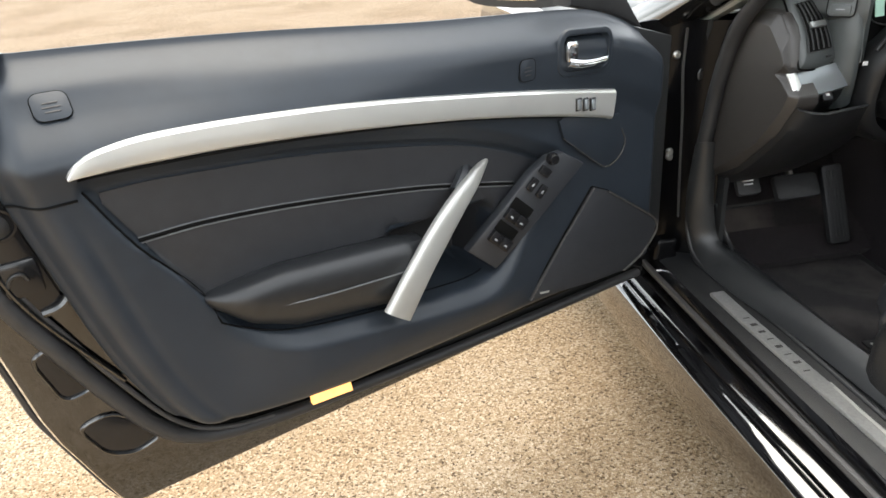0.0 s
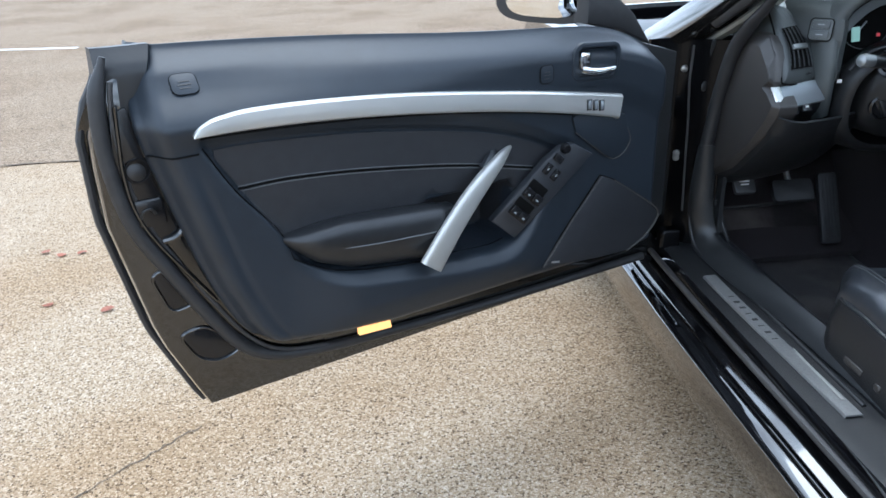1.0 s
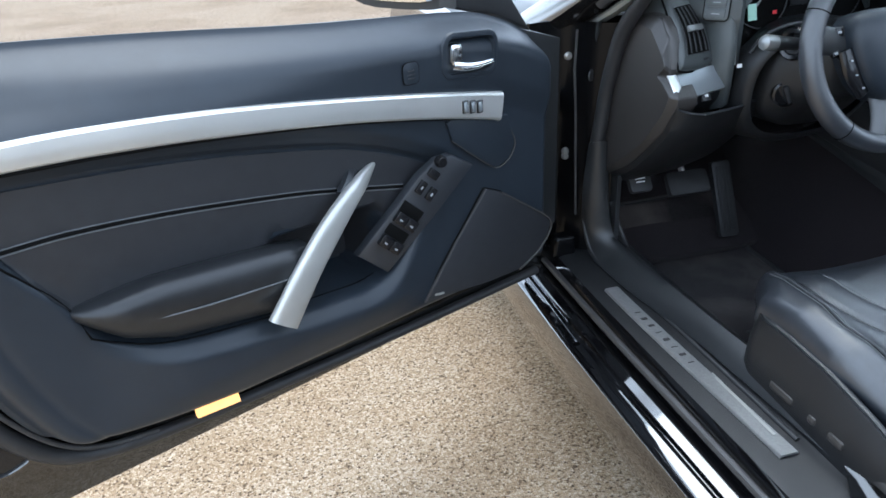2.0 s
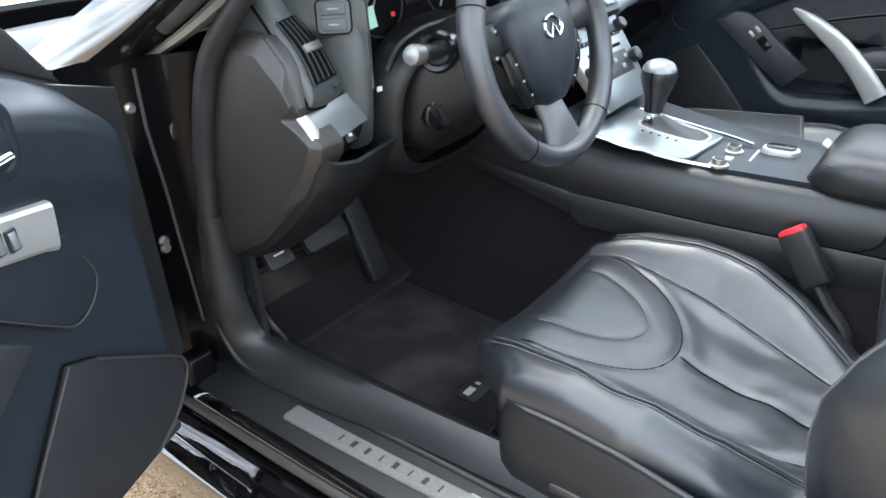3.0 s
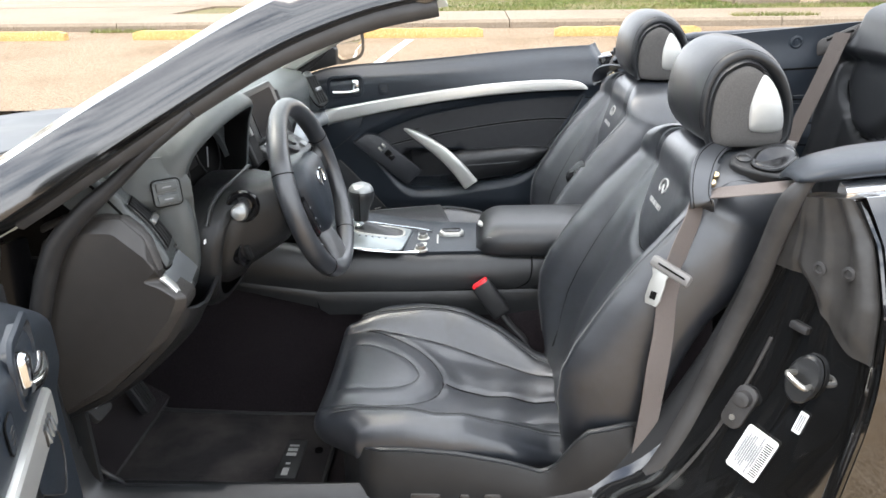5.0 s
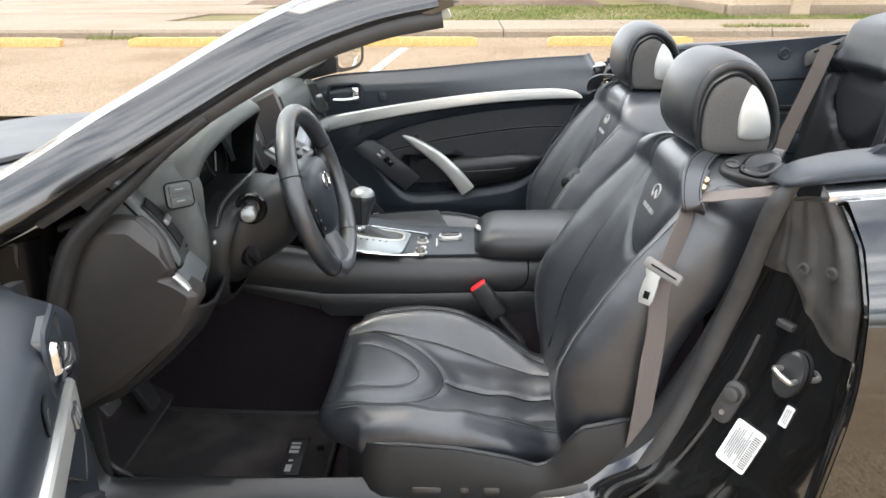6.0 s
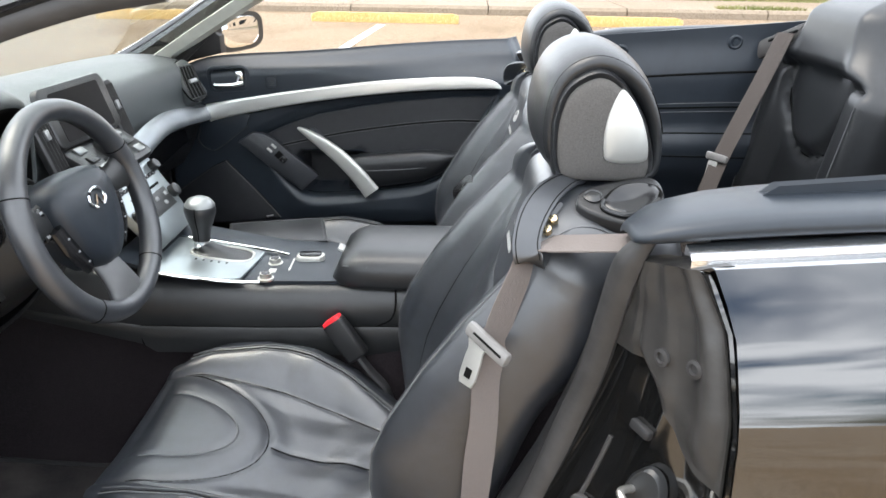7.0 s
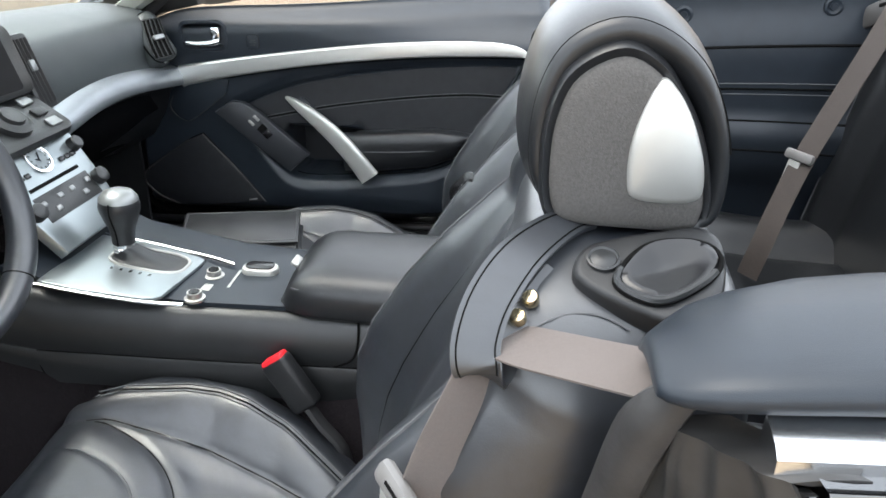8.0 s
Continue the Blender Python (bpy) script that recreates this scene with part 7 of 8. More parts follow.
part("clock_hand", rbox((0.0018, 0.009, 0.0008), rd @ pose(-0.003, 0.043, 0.0232, 0, 0, 60), 0), GROOVE, radio)
for k in range(12):
    a_ = 2 * math.pi * k / 12
    part("clock_mark", rbox((0.0014, 0.0034, 0.0006), rd @ pose(0.0175 * math.sin(a_), 0.045 + 0.0175 * math.cos(a_), 0.0230, 0, 0, -30 * k), 0), GROOVE, radio)
part("slot", rbox((0.13, 0.006, 0.002), rd @ pose(0, 0.005, 0.0205), 0), GROOVE, radio)
for sg in (-1, 1):
    part("knob", revolve([(0.013, 0), (0.012, 0.014), (0.010, 0.016), (0, 0.016)], rd @ pose(sg * 0.092, 0.040, 0.02), 18), SHIELD, radio)
    part("knob", revolve([(0.015, 0), (0.014, 0.014), (0.011, 0.016), (0, 0.016)], rd @ pose(sg * 0.088, -0.028, 0.02), 18), SHIELD, radio)
    for k in range(3):
        part("button", rbox((0.012, 0.009, 0.004), rd @ pose(sg * (0.045 + 0.016 * k), 0.028, 0.021), 0.002), GLOSSBLK, radio)
        part("button", rbox((0.013, 0.009, 0.004), rd @ pose(sg * (0.016 + 0.022 * k), -0.022 - 0.016 * (k % 2), 0.021), 0.002), ACCENT, radio)
part("button_band", rbox((0.145, 0.046, 0.002), rd @ pose(0, -0.030, 0.0198), 0.0005), SHIELD, radio)

# ---- steering column and wheel ----
WC = Vector((-0.380, 0.007, 0.887))
WN = Vector((0, -0.96, 0.2815)).normalized()
wf = facing(WC, WN)
col = thing("steering_column", (-0.388, 0.12, 0.80), "black steering column shroud with stalks", "steering column")
rows = []
for y, w, hh, cz in ((0.028, 0.052, 0.052, 0.868), (0.045, 0.066, 0.064, 0.858), (0.07, 0.078, 0.072, 0.848), (0.10, 0.098, 0.086, 0.832), (0.118, 0.112, 0.098, 0.822), (0.135, 0.118, 0.104, 0.818), (0.22, 0.122, 0.104, 0.815)):
    rows.append([(-0.388 + w * math.copysign(abs(math.cos(a)) ** 0.75, math.cos(a)), y + 0.25 * (0.82 - cz) * 0 - 0.02 * math.sin(a) * (y > 0.09), cz + hh * math.copysign(abs(math.sin(a)) ** 0.8, math.sin(a))) for a in np.linspace(0, 2 * math.pi, 37)[:-1]])
part("shroud", loft(rows), BLACKPL, col, "dark column shroud", 60)
rows = []
for y, w, hh, cz in ((0.132, 0.140, 0.118, 0.812), (0.136, 0.150, 0.128, 0.810), (0.150, 0.156, 0.134, 0.808), (0.20, 0.160, 0.138, 0.806)):
    rows.append([(-0.388 + w * math.copysign(abs(math.cos(a)) ** 0.75, math.cos(a)), y - 0.03 * math.sin(a), cz + hh * math.copysign(abs(math.sin(a)) ** 0.8, math.sin(a)) * (0.80 if math.sin(a) > 0 else 1.0)) for a in np.linspace(0, 2 * math.pi, 37)[:-1]])
part("column_surround", grid(bmesh.new(), rows, loop=True), BLACKPL, col, "dark panel round the column", 60)
part("lip", tube(spline([(-0.535, 0.150, 0.868), (-0.512, 0.146, 0.898), (-0.47, 0.140, 0.914), (-0.42, 0.134, 0.918), (-0.36, 0.134, 0.918), (-0.30, 0.140, 0.914), (-0.26, 0.150, 0.895)], 30), 0.004, 8), SHIELD, col, "rounded lip over the column")
part("stalk_boot", revolve([(0.030, -0.02), (0.030, 0.0), (0.026, 0.004), (0.020, 0.002), (0.016, -0.01), (0, -0.01)], facing((-0.487, 0.098, 0.889), (-0.95, -0.28, 0.12)), 22), GLOSSBLK, col)
sp = spline([(-0.46, 0.105, 0.885), (-0.51, 0.092, 0.893), (-0.555, 0.082, 0.900)], 14)
stk = part("stalk", tube(sp, [0.010 + 0.004 * (k / 13) for k in range(14)], 12), SHIELD, col, "light stalk")
d = (sp[-1] - sp[-2]).normalized()
part("stalk_end", tube([sp[-1] - d * 0.018, sp[-1], sp[-1] + d * 0.008, sp[-1] + d * 0.012], [0.0135, 0.0145, 0.012, 0.005], 14), ACCENT, stk, "silver twist end")
sp = spline([(-0.31, 0.105, 0.885), (-0.26, 0.092, 0.893), (-0.215, 0.082, 0.900)], 12)
part("stalk", tube(sp, 0.012, 12), SHIELD, col, "wiper stalk")
kn = facing((-0.476, 0.108, 0.796), (-0.25, -0.95, -0.05))
part("ignition_collar", revolve([(0.026, -0.01), (0.026, 0.002), (0.022, 0.004), (0.020, 0.0), (0, 0.0)], kn, 24), GLOSSBLK, col)
part("dial", rbox((0.010, 0.036, 0.014), kn @ pose(0, 0, 0.006, 0, 0, 25), 0.003), SHIELD, col)

wheel = thing("steering_wheel", WC, "black leather three-spoke steering wheel with a round emblem", "steering wheel")
R0 = 0.161
ringpts, radii = [], []
for k in range(72):
    a = 2 * math.pi * k / 72
    ringpts.append(wf @ Vector((R0 * math.cos(a), R0 * math.sin(a), 0.018)))
    radii.append(0.0165 + 0.0025 * (math.exp(-((math.cos(a) + 0.75) / 0.35) ** 2) + math.exp(-((math.cos(a) - 0.75) / 0.35) ** 2)))
part("rim", tube(ringpts, radii, 16, closed=True, up=WN), LEATHER, wheel, "black leather rim", 60)
for a in (25, 155, -52, -128):
    c = Vector((R0 * math.cos(radians(a)), R0 * math.sin(radians(a)), 0))
    er = Vector((math.cos(radians(a)), math.sin(radians(a)), 0))
    part("rim_seam", tube([wf @ (c + er * (0.0185 * math.cos(q)) + Vector((0, 0, 0.018 + 0.0185 * math.sin(q)))) for q in np.linspace(0, 2 * math.pi, 17)[:-1]], 0.0012, 5, closed=True), GROOVE, wheel)
hub = spline([(0, 0.066, 0), (0.055, 0.062, 0), (0.078, 0.040, 0), (0.078, 0.0, 0), (0.058, -0.050, 0), (0.026, -0.082, 0), (0, -0.086, 0), (-0.026, -0.082, 0), (-0.058, -0.050, 0), (-0.078, 0.0, 0), (-0.078, 0.040, 0), (-0.055, 0.062, 0)], 48, True)
rows = []
for sc, h in ((1.0, -0.030), (1.02, 0.005), (0.97, 0.022), (0.85, 0.031), (0.5, 0.0360), (0.05, 0.038)):
    rows.append([wf @ Vector((p.x * sc, p.y * sc, h)) for p in hub])
pad = part("horn_pad", loft(rows), SOFT, wheel, "smooth black horn pad", 60)
em = wf @ pose(0, 0.018, 0.0375)
part("emblem", tube([em @ Vector((0.022 * math.cos(q), 0.015 * math.sin(q), 0.001)) for q in np.linspace(-1.15, 4.29, 26)], 0.0026, 6), CHROME, pad, "chrome emblem")
part("emblem", tube([em @ Vector((-0.010, -0.013, 0.001)), em @ Vector((0.0, 0.004, 0.001)), em @ Vector((0.010, -0.013, 0.001))], 0.0024, 6), CHROME, pad)
for k in (0, 1):
    part("embossed_mark", rbox((0.018, 0.0016, 0.0008), wf @ pose(0, -0.048 - 0.005 * k, 0.0335), 0), HARD, pad)
for sg in (-1, 1):
    rows = []
    for f in np.linspace(0, 1, 10):
        x = sg * (0.070 + 0.086 * f)
        hh = 0.034 - 0.012 * math.sin(math.pi * f) + 0.004 * f
        y = 0.012 + 0.020 * f
        rows.append([wf @ Vector((x, y + hh * math.sin(a), -0.006 + 0.010 * math.cos(a) + 0.020 * f)) for a in np.linspace(0, 2 * math.pi, 17)[:-1]])
    spk = part("spoke", loft(rows), SHIELD, wheel, "side spoke with buttons")
    for k in range(3):
        part("button", rbox((0.016, 0.014, 0.006), wf @ pose(sg * (0.095 + 0.004 * k), 0.034 - 0.017 * k, 0.006), 0.003), GLOSSBLK, spk)
        part("symbol", rbox((0.007, 0.004, 0.0006), wf @ pose(sg * (0.095 + 0.004 * k), 0.034 - 0.017 * k, 0.0092), 0), PRINT, spk)
    arm = [wf @ Vector((sg * x, y, z)) for x, y, z in ((0.090, 0.004, 0.014), (0.077, -0.036, 0.014), (0.052, -0.072, 0.010))]
    cp = part("control_panel", tube(spline(arm, 14), [0.016 - 0.003 * abs(k - 6) / 7 for k in range(14)], 10, flat=0.5, up=WN), GLOSSBLK, wheel, "gloss black control panel")
    for k in range(3):
        p = spline(arm, 14)[3 + 4 * k] + WN * 0.009
        part("symbol", rbox((0.005, 0.003, 0.0006), facing(p, WN), 0), PRINT, cp)
rows = []
for f in np.linspace(0, 1, 12):
    y = -0.074 - 0.090 * f
    w = 0.030 + 0.026 * f ** 2
    rows.append([wf @ Vector((w * math.copysign(abs(math.cos(a)) ** 0.6, math.cos(a)), y - 0.006 * f * math.cos(2 * a), -0.002 + 0.012 * math.sin(a) + 0.006 * math.sin(math.pi * f) + 0.016 * f)) for a in np.linspace(0, 2 * math.pi, 21)[:-1]])
part("lower_spoke", loft(rows), SPOKE, wheel, "satin grey lower spoke")

# ---- centre console ----
cons = thing("centre_console", (0, -0.3, 0.27), "dark grey centre console with armrest and shifter", "console")
for s in (-1, 1):
    def console_row(y):
        xt = lerp1((-0.9, -0.46, -0.2, 0.0, 0.22, 0.40), (0.105, 0.108, 0.128, 0.150, 0.175, 0.18), y)
        zt = lerp1((-0.9, -0.46, -0.2, 0.0, 0.22, 0.40), (0.630, 0.638, 0.640, 0.655, 0.70, 0.74), y)
        zs = lerp1((-0.9, -0.46, -0.2, 0.05, 0.22, 0.40), (0.56, 0.560, 0.560, 0.570, 0.60, 0.63), y)
        zl = lerp1((-0.9, -0.46, 0.03, 0.055, 0.22, 0.40), (0.48, 0.485, 0.505, 0.525, 0.575, 0.615), y)
        return [(s * x, y, z) for x, z in ((xt - 0.03, zt + 0.002), (xt - 0.010, zt), (xt, zt - 0.012), (xt + 0.010, (zt + zs) / 2 + 0.004), (xt + 0.014, zs + 0.004), (xt + 0.010, zs - 0.001), (xt + 0.013, zs - 0.005), (xt + 0.012, (zs + zl) / 2), (xt + 0.008, zl))]
    rows = [console_row(y) for y in [0.40, 0.34, 0.28, 0.22, 0.16, 0.10, 0.06, 0.052] + list(np.linspace(0.03, -0.90, 34))]
    sd = part("console_side", shell(rows, 0.006), SHIELD, cons, "dark grey console side", 50)
    part("seam", tube([r[5] for r in rows[7:]], 0.002, 6), GROOVE, sd)
    part("seam", tube(spline([rows[7][5], (s * 0.166, 0.055, 0.55), rows[7][8]], 10), 0.0018, 6), GROOVE, sd)
    part("seam", tube(spline([(s * 0.110, -0.458, 0.640), (s * 0.121, -0.458, 0.60), (s * 0.1235, -0.447, 0.575), (s * 0.123, -0.42, 0.561)], 12), 0.0018, 6), GROOVE, sd)
    rows = [[(s * x, y, z) for x, z in ((0.085, 0.60), (0.112, 0.52), (0.140, 0.42), (0.175, 0.31), (0.23, 0.25))] for y in np.linspace(0.86, -0.9, 20)]
    part("tunnel_carpet", shell(rows, 0.006), CARPET, cons, "dark carpet along the tunnel")
rows = []
for y in np.linspace(0.10, -0.36, 20):
    xt = lerp1((-0.46, -0.2, 0.0, 0.22), (0.09, 0.108, 0.130, 0.16), y)
    z = lerp1((-0.36, -0.19, 0.0, 0.10), (0.645, 0.645, 0.668, 0.70), y)
    rows.append([(x * xt, y, z - 0.004 * abs(x) ** 4) for x in np.linspace(-1, 1, 9)])
part("console_top", shell(rows, 0.008), SOFT, cons, "dark console top")
# silver shift plate
tilt = axes((0, 0, 0.6765), (1, 0, 0), (0, 0.993, 0.118), (0, -0.118, 0.993))
outl = [(p.x, p.y) for p in spline([(-0.150, 0.040, 0), (-0.150, -0.02, 0), (-0.146, -0.08, 0), (-0.139, -0.132, 0), (-0.128, -0.148, 0), (-0.105, -0.152, 0), (-0.05, -0.158, 0), (0.000, -0.162, 0), (0.012, -0.154, 0), (0.019, -0.12, 0), (0.025, -0.06, 0), (0.028, 0.04, 0)], 60)]
sp = part("shift_plate", slab(outl, tilt, 0.006, 0.003), PLATE, cons, "silver shifter surround")
for ends in (((-0.156, 0.04), (-0.156, -0.02), (-0.153, -0.08), (-0.148, -0.135), (-0.138, -0.190)), ((0.034, 0.04), (0.031, -0.06), (0.026, -0.12), (0.020, -0.165), (0.008, -0.215))):
    part("plate_rim", tube([tilt @ Vector((p.x, p.y, 0.003 + 0.030 * smooth(-0.10, -0.22, p.y) * 0.12)) for p in spline([(x, y, 0) for x, y in ends], 30)], 0.0032, 8), CHROME, sp, "bright rim")
slot = [(0.034 * math.copysign(abs(math.cos(a)) ** 0.6, math.cos(a)), -0.082 + 0.064 * math.copysign(abs(math.sin(a)) ** 0.7, math.sin(a))) for a in np.linspace(0, 2 * math.pi, 33)[:-1]]
sm = tilt
part("gate_rim", tube([sm @ Vector((x - 0.028, y, 0.006)) for x, y in slot], 0.003, 6, closed=True), SATIN, sp)
part("gate", slab([(x * 0.95 - 0.028, -0.082 + (y + 0.082) * 0.95) for x, y in slot], sm @ pose(0, 0, 0.0035), 0.003), RUBBER, sp)
for k in range(5):
    part("gate_mark", rbox((0.006, 0.004, 0.0008), sm @ pose(-0.074, -0.04 - 0.016 * k, 0.0062), 0), GLOSSBLK, sp)
shaft = Vector((-0.024, -0.038, 0.0))
rows = []
for f in np.linspace(0, 1, 9):
    g = f ** 0.55
    cx, cy = -0.028 + 0.004 * g, -0.082 + 0.044 * g
    ring = []
    for x, y in slot:
        a = math.atan2(y + 0.082, x)
        fold = 1 + 0.05 * math.sin(5 * a) * math.sin(math.pi * f)
        px_, py_ = x * 0.90, (y + 0.082) * 0.90
        ring.append((cx + fold * (px_ + (0.0165 * math.cos(a) - px_) * g), cy + fold * (py_ + (0.0165 * math.sin(a) - py_) * g), 0.682 + 0.018 * f + 0.118 * (cy + fold * py_ * (1 - g))))
    rows.append(ring)
part("boot", loft(rows), MATTE, cons, "black leather shifter boot", 60)
part("shift_collar", revolve([(0.015, 0.0), (0.0185, 0.001), (0.0185, 0.007), (0.0172, 0.008), (0.0178, 0.015), (0.014, 0.016)], pose(shaft.x, shaft.y, 0.686), 24), CHROME, cons, "chrome shifter collar")
kp = [(0.0165, 0.0), (0.0168, 0.012), (0.0190, 0.027), (0.0250, 0.045), (0.0290, 0.060), (0.0295, 0.068), (0.0275, 0.079), (0.0215, 0.088)]
kb = pose(shaft.x, shaft.y, 0.701, 3, 0, 0) @ Matrix.Diagonal((1.10, 1.10, 1.0, 1))
part("shift_knob", revolve(kp, kb, 26), MATTE, cons, "black leather shift knob", 60)
part("knob_seam", tube([kb @ Vector((-0.0005 - r, 0, h)) for r, h in kp[:7]], 0.0012, 5), GROOVE, cons)
part("knob_cap", revolve([(0.0282, 0.0770), (0.0272, 0.0812), (0.0215, 0.0895), (0.0115, 0.0945), (0.0, 0.0955)], kb, 26), ACCENT, cons, "bright knob cap", 60)
# heater dials behind the shifter
for x in (-0.103, -0.027):
    kn2 = part("seat_heater_dial", revolve([(0.0165, 0), (0.0165, 0.004), (0.012, 0.005), (0.0115, 0.014), (0, 0.014)], pose(x, -0.192, 0.650), 20), STEEL, cons, "chrome-ringed heater dial")
    part("dial_cap", revolve([(0.009, 0.0), (0.0085, 0.002), (0, 0.002)], pose(x, -0.192, 0.6635), 16), GLOSSBLK, kn2)
part("mode_switch", rbox((0.020, 0.016, 0.008), pose(-0.066, -0.196, 0.650), 0.002), SATIN, cons)
part("bright_mark", rbox((0.004, 0.060, 0.002), pose(-0.032, -0.229, 0.6525, 0, 0, -88), 0), SATIN, cons)
# armrest
rows = []
for i in range(30):
    f = i / 29
    y = -0.325 - 0.42 * f
    e = math.sqrt(max(0.0, 1 - (1 - min(1, f / 0.16)) ** 2))
    w = 0.112 + 0.006 * math.sin(math.pi * f)
    zt = 0.652 + 0.055 * e + 0.006 * f
    row = []
    for k in range(24):
        a = 2 * math.pi * k / 24
        ca, sa = math.cos(a), math.sin(a)
        z = 0.648 + (zt - 0.648) * (math.copysign(abs(sa) ** 0.6, sa) if sa > 0 else 0.35 * sa)
        row.append((w * (0.75 + 0.25 * e) * math.copysign(abs(ca) ** 0.45, ca), y, z))
    rows.append(row)
ar = part("armrest", loft(rows), MATTE, cons, "padded black leather armrest", 60)
for sg in (-1, 1):
    part("stitching", tube([(sg * 0.108 * (1 - 0.1 * (1 - smooth(-0.33, -0.40, y))), y, 0.683 + 0.004 * math.sin(9 * y)) for y in np.linspace(-0.35, -0.73, 24)], 0.0013, 5), LINE, ar)
part("latch_tab", rbox((0.030, 0.014, 0.007), pose(-0.02, -0.335, 0.690, 30), 0.003), SATIN, ar, "silver latch tab")

# ---- loose things and small parts ----
fob = thing("key_fob", (0.02, -0.225, 0.650), "black and silver car key fob on the console", "key")
part("shell", slab(rrect(0.034, 0.062, 0.015, 6), pose(0.000, -0.263, 0.652, 0, 0, 4), 0.012, 0.005), SATIN, fob, "silver fob shell")
part("face", slab(rrect(0.026, 0.048, 0.011, 6), pose(0.000, -0.263, 0.6645, 0, 0, 4), 0.002, 0.001), GLOSSBLK, fob)

wallet = thing("manual_wallet", (0.27, -0.12, 0.56), "black leather document wallet lying on the passenger seat", "wallet")
wm = axes((0.262, -0.120, 0.606), (0.26, -0.965, 0.0), (0.963, 0.26, 0.07), (-0.067, -0.018, 1))
part("cover", rbox((0.240, 0.142, 0.008), wm, 0.004), MATTE, wallet, "black leather flap")
part("stitching", tube([wm @ Vector((x, y, 0.0045)) for x, y in rrect(0.226, 0.128, 0.008, 4)], 0.0008, 5, closed=True), LINE, wallet)
part("pages", rbox((0.232, 0.150, 0.030), wm @ pose(0, -0.006, -0.020), 0.003), RUBBER, wallet)
part("cover", rbox((0.246, 0.160, 0.006), wm @ pose(0, -0.006, -0.038), 0.003), MATTE, wallet)

mat = thing("floor_mat", (-0.42, 0.25, 0.252), "dusty dark carpet floor mat with an embroidered patch", "floor mat")
rows = []
for y in np.linspace(0.60, 0.0, 22):
    rows.append([(x, y, 0.262 + 0.30 * smooth(0.42, 0.78, y) ** 1.3 + 0.004 * math.sin(13 * x + 8 * y)) for x in np.linspace(-0.62, -0.22, 20)])
part("carpet_sheet", shell(rows, 0.008, way=(0, 0, -1)), MAT, mat)
border = [r[0] for r in rows] + rows[-1][1:-1] + [r[-1] for r in rows[::-1]] + rows[0][1:-1][::-1]
part("binding", tube(border, 0.006, 6, closed=True), RUBBER, mat)
pm2 = pose(-0.405, 0.085, 0.268, 0, 0, 0)
patch = part("patch", rbox((0.135, 0.045, 0.003), pm2, 0.001), RUBBER, mat, "black woven patch with pale marks")
for dx, w, h in ((0.045, 0.006, 0.022), (0.030, 0.010, 0.022), (0.014, 0.010, 0.022), (-0.045, 0.024, 0.014), (-0.018, 0.006, 0.010)):
    part("woven_mark", rbox((w, h, 0.001), pm2 @ pose(dx, 0.004, 0.002), 0), DECAL, patch)
part("mat_clip", revolve([(0.010, 0), (0.009, 0.004), (0, 0.005)], pose(-0.375, 0.03, 0.268), 14), GLOSSBLK, mat)

pedals = thing("pedal_set", (-0.4, 0.55, 0.3), "black rubber foot pedals under the dash", "pedals")
ac = axes((-0.285, 0.50, 0.40), (1, 0, 0), (0, 0.42, 0.90), (0, -0.90, 0.42))
acc = part("accelerator", slab(rrect(0.055, 0.20, 0.010, 3), ac, 0.016, 0.004), RUBBER, pedals, "long ribbed accelerator pedal")
for k in range(5):
    part("rib", rbox((0.003, 0.17, 0.003), ac @ pose(-0.018 + 0.009 * k, 0, 0.017), 0.001), RUBBER, acc)
bk = axes((-0.40, 0.50, 0.46), (1, 0, 0), (0, 0.6, 0.8), (0, -0.8, 0.6))
part("brake", slab(rrect(0.115, 0.062, 0.012, 4), bk, 0.016, 0.004), RUBBER, pedals, "wide brake pedal")
part("arm", tube([(-0.40, 0.51, 0.47), (-0.41, 0.58, 0.58), (-0.41, 0.62, 0.70)], 0.008, 8), STEEL, pedals, "steel pedal arm")
pk = axes((-0.605, 0.385, 0.535), (1, 0, 0), (0, 0.6, 0.8), (0, -0.8, 0.6))
part("parking_brake", slab(rrect(0.055, 0.050, 0.008, 3), pk, 0.012, 0.003), RUBBER, pedals, "foot parking brake with pale print")
for k in (0, 1):
    part("symbol", rbox((0.026 - 0.004 * k, 0.003, 0.0006), pk @ pose(0, 0.006 - 0.008 * k, 0.0125), 0), WHITE, pedals)
part("foot_rest", slab(rrect(0.075, 0.26, 0.02, 4), axes((-0.60, 0.58, 0.40), (0.96, 0.2, 0), (-0.1, 0.55, 0.83), (0.1, -0.83, 0.55)), 0.02, 0.006), RUBBER, pedals)

# driver's belt
belt = thing("seat_belt", (-0.66, -0.60, 0.4), "taupe seat belt hanging beside the driver seat with a silver tongue", "seat belt", "seat belts")
run = spline([(-0.698, -0.800, 0.992), (-0.686, -0.784, 0.988), (-0.660, -0.752, 0.976), (-0.630, -0.716, 0.962), (-0.606, -0.688, 0.951), (-0.598, -0.674, 0.940)], 24)
part("webbing", strap(run, (0.79, -0.61, 0.16), [0.046 - 0.012 * smooth(14, 23, k) for k in range(24)], 0.0016), WEB, belt, "taupe webbing")
down = spline([(-0.604, -0.672, 0.945), (-0.624, -0.664, 0.918), (-0.637, -0.646, 0.87), (-0.641, -0.636, 0.83), (-0.655, -0.628, 0.79), (-0.661, -0.627, 0.73), (-0.666, -0.622, 0.66), (-0.667, -0.617, 0.57), (-0.668, -0.607, 0.44), (-0.668, -0.598, 0.36)], 40)
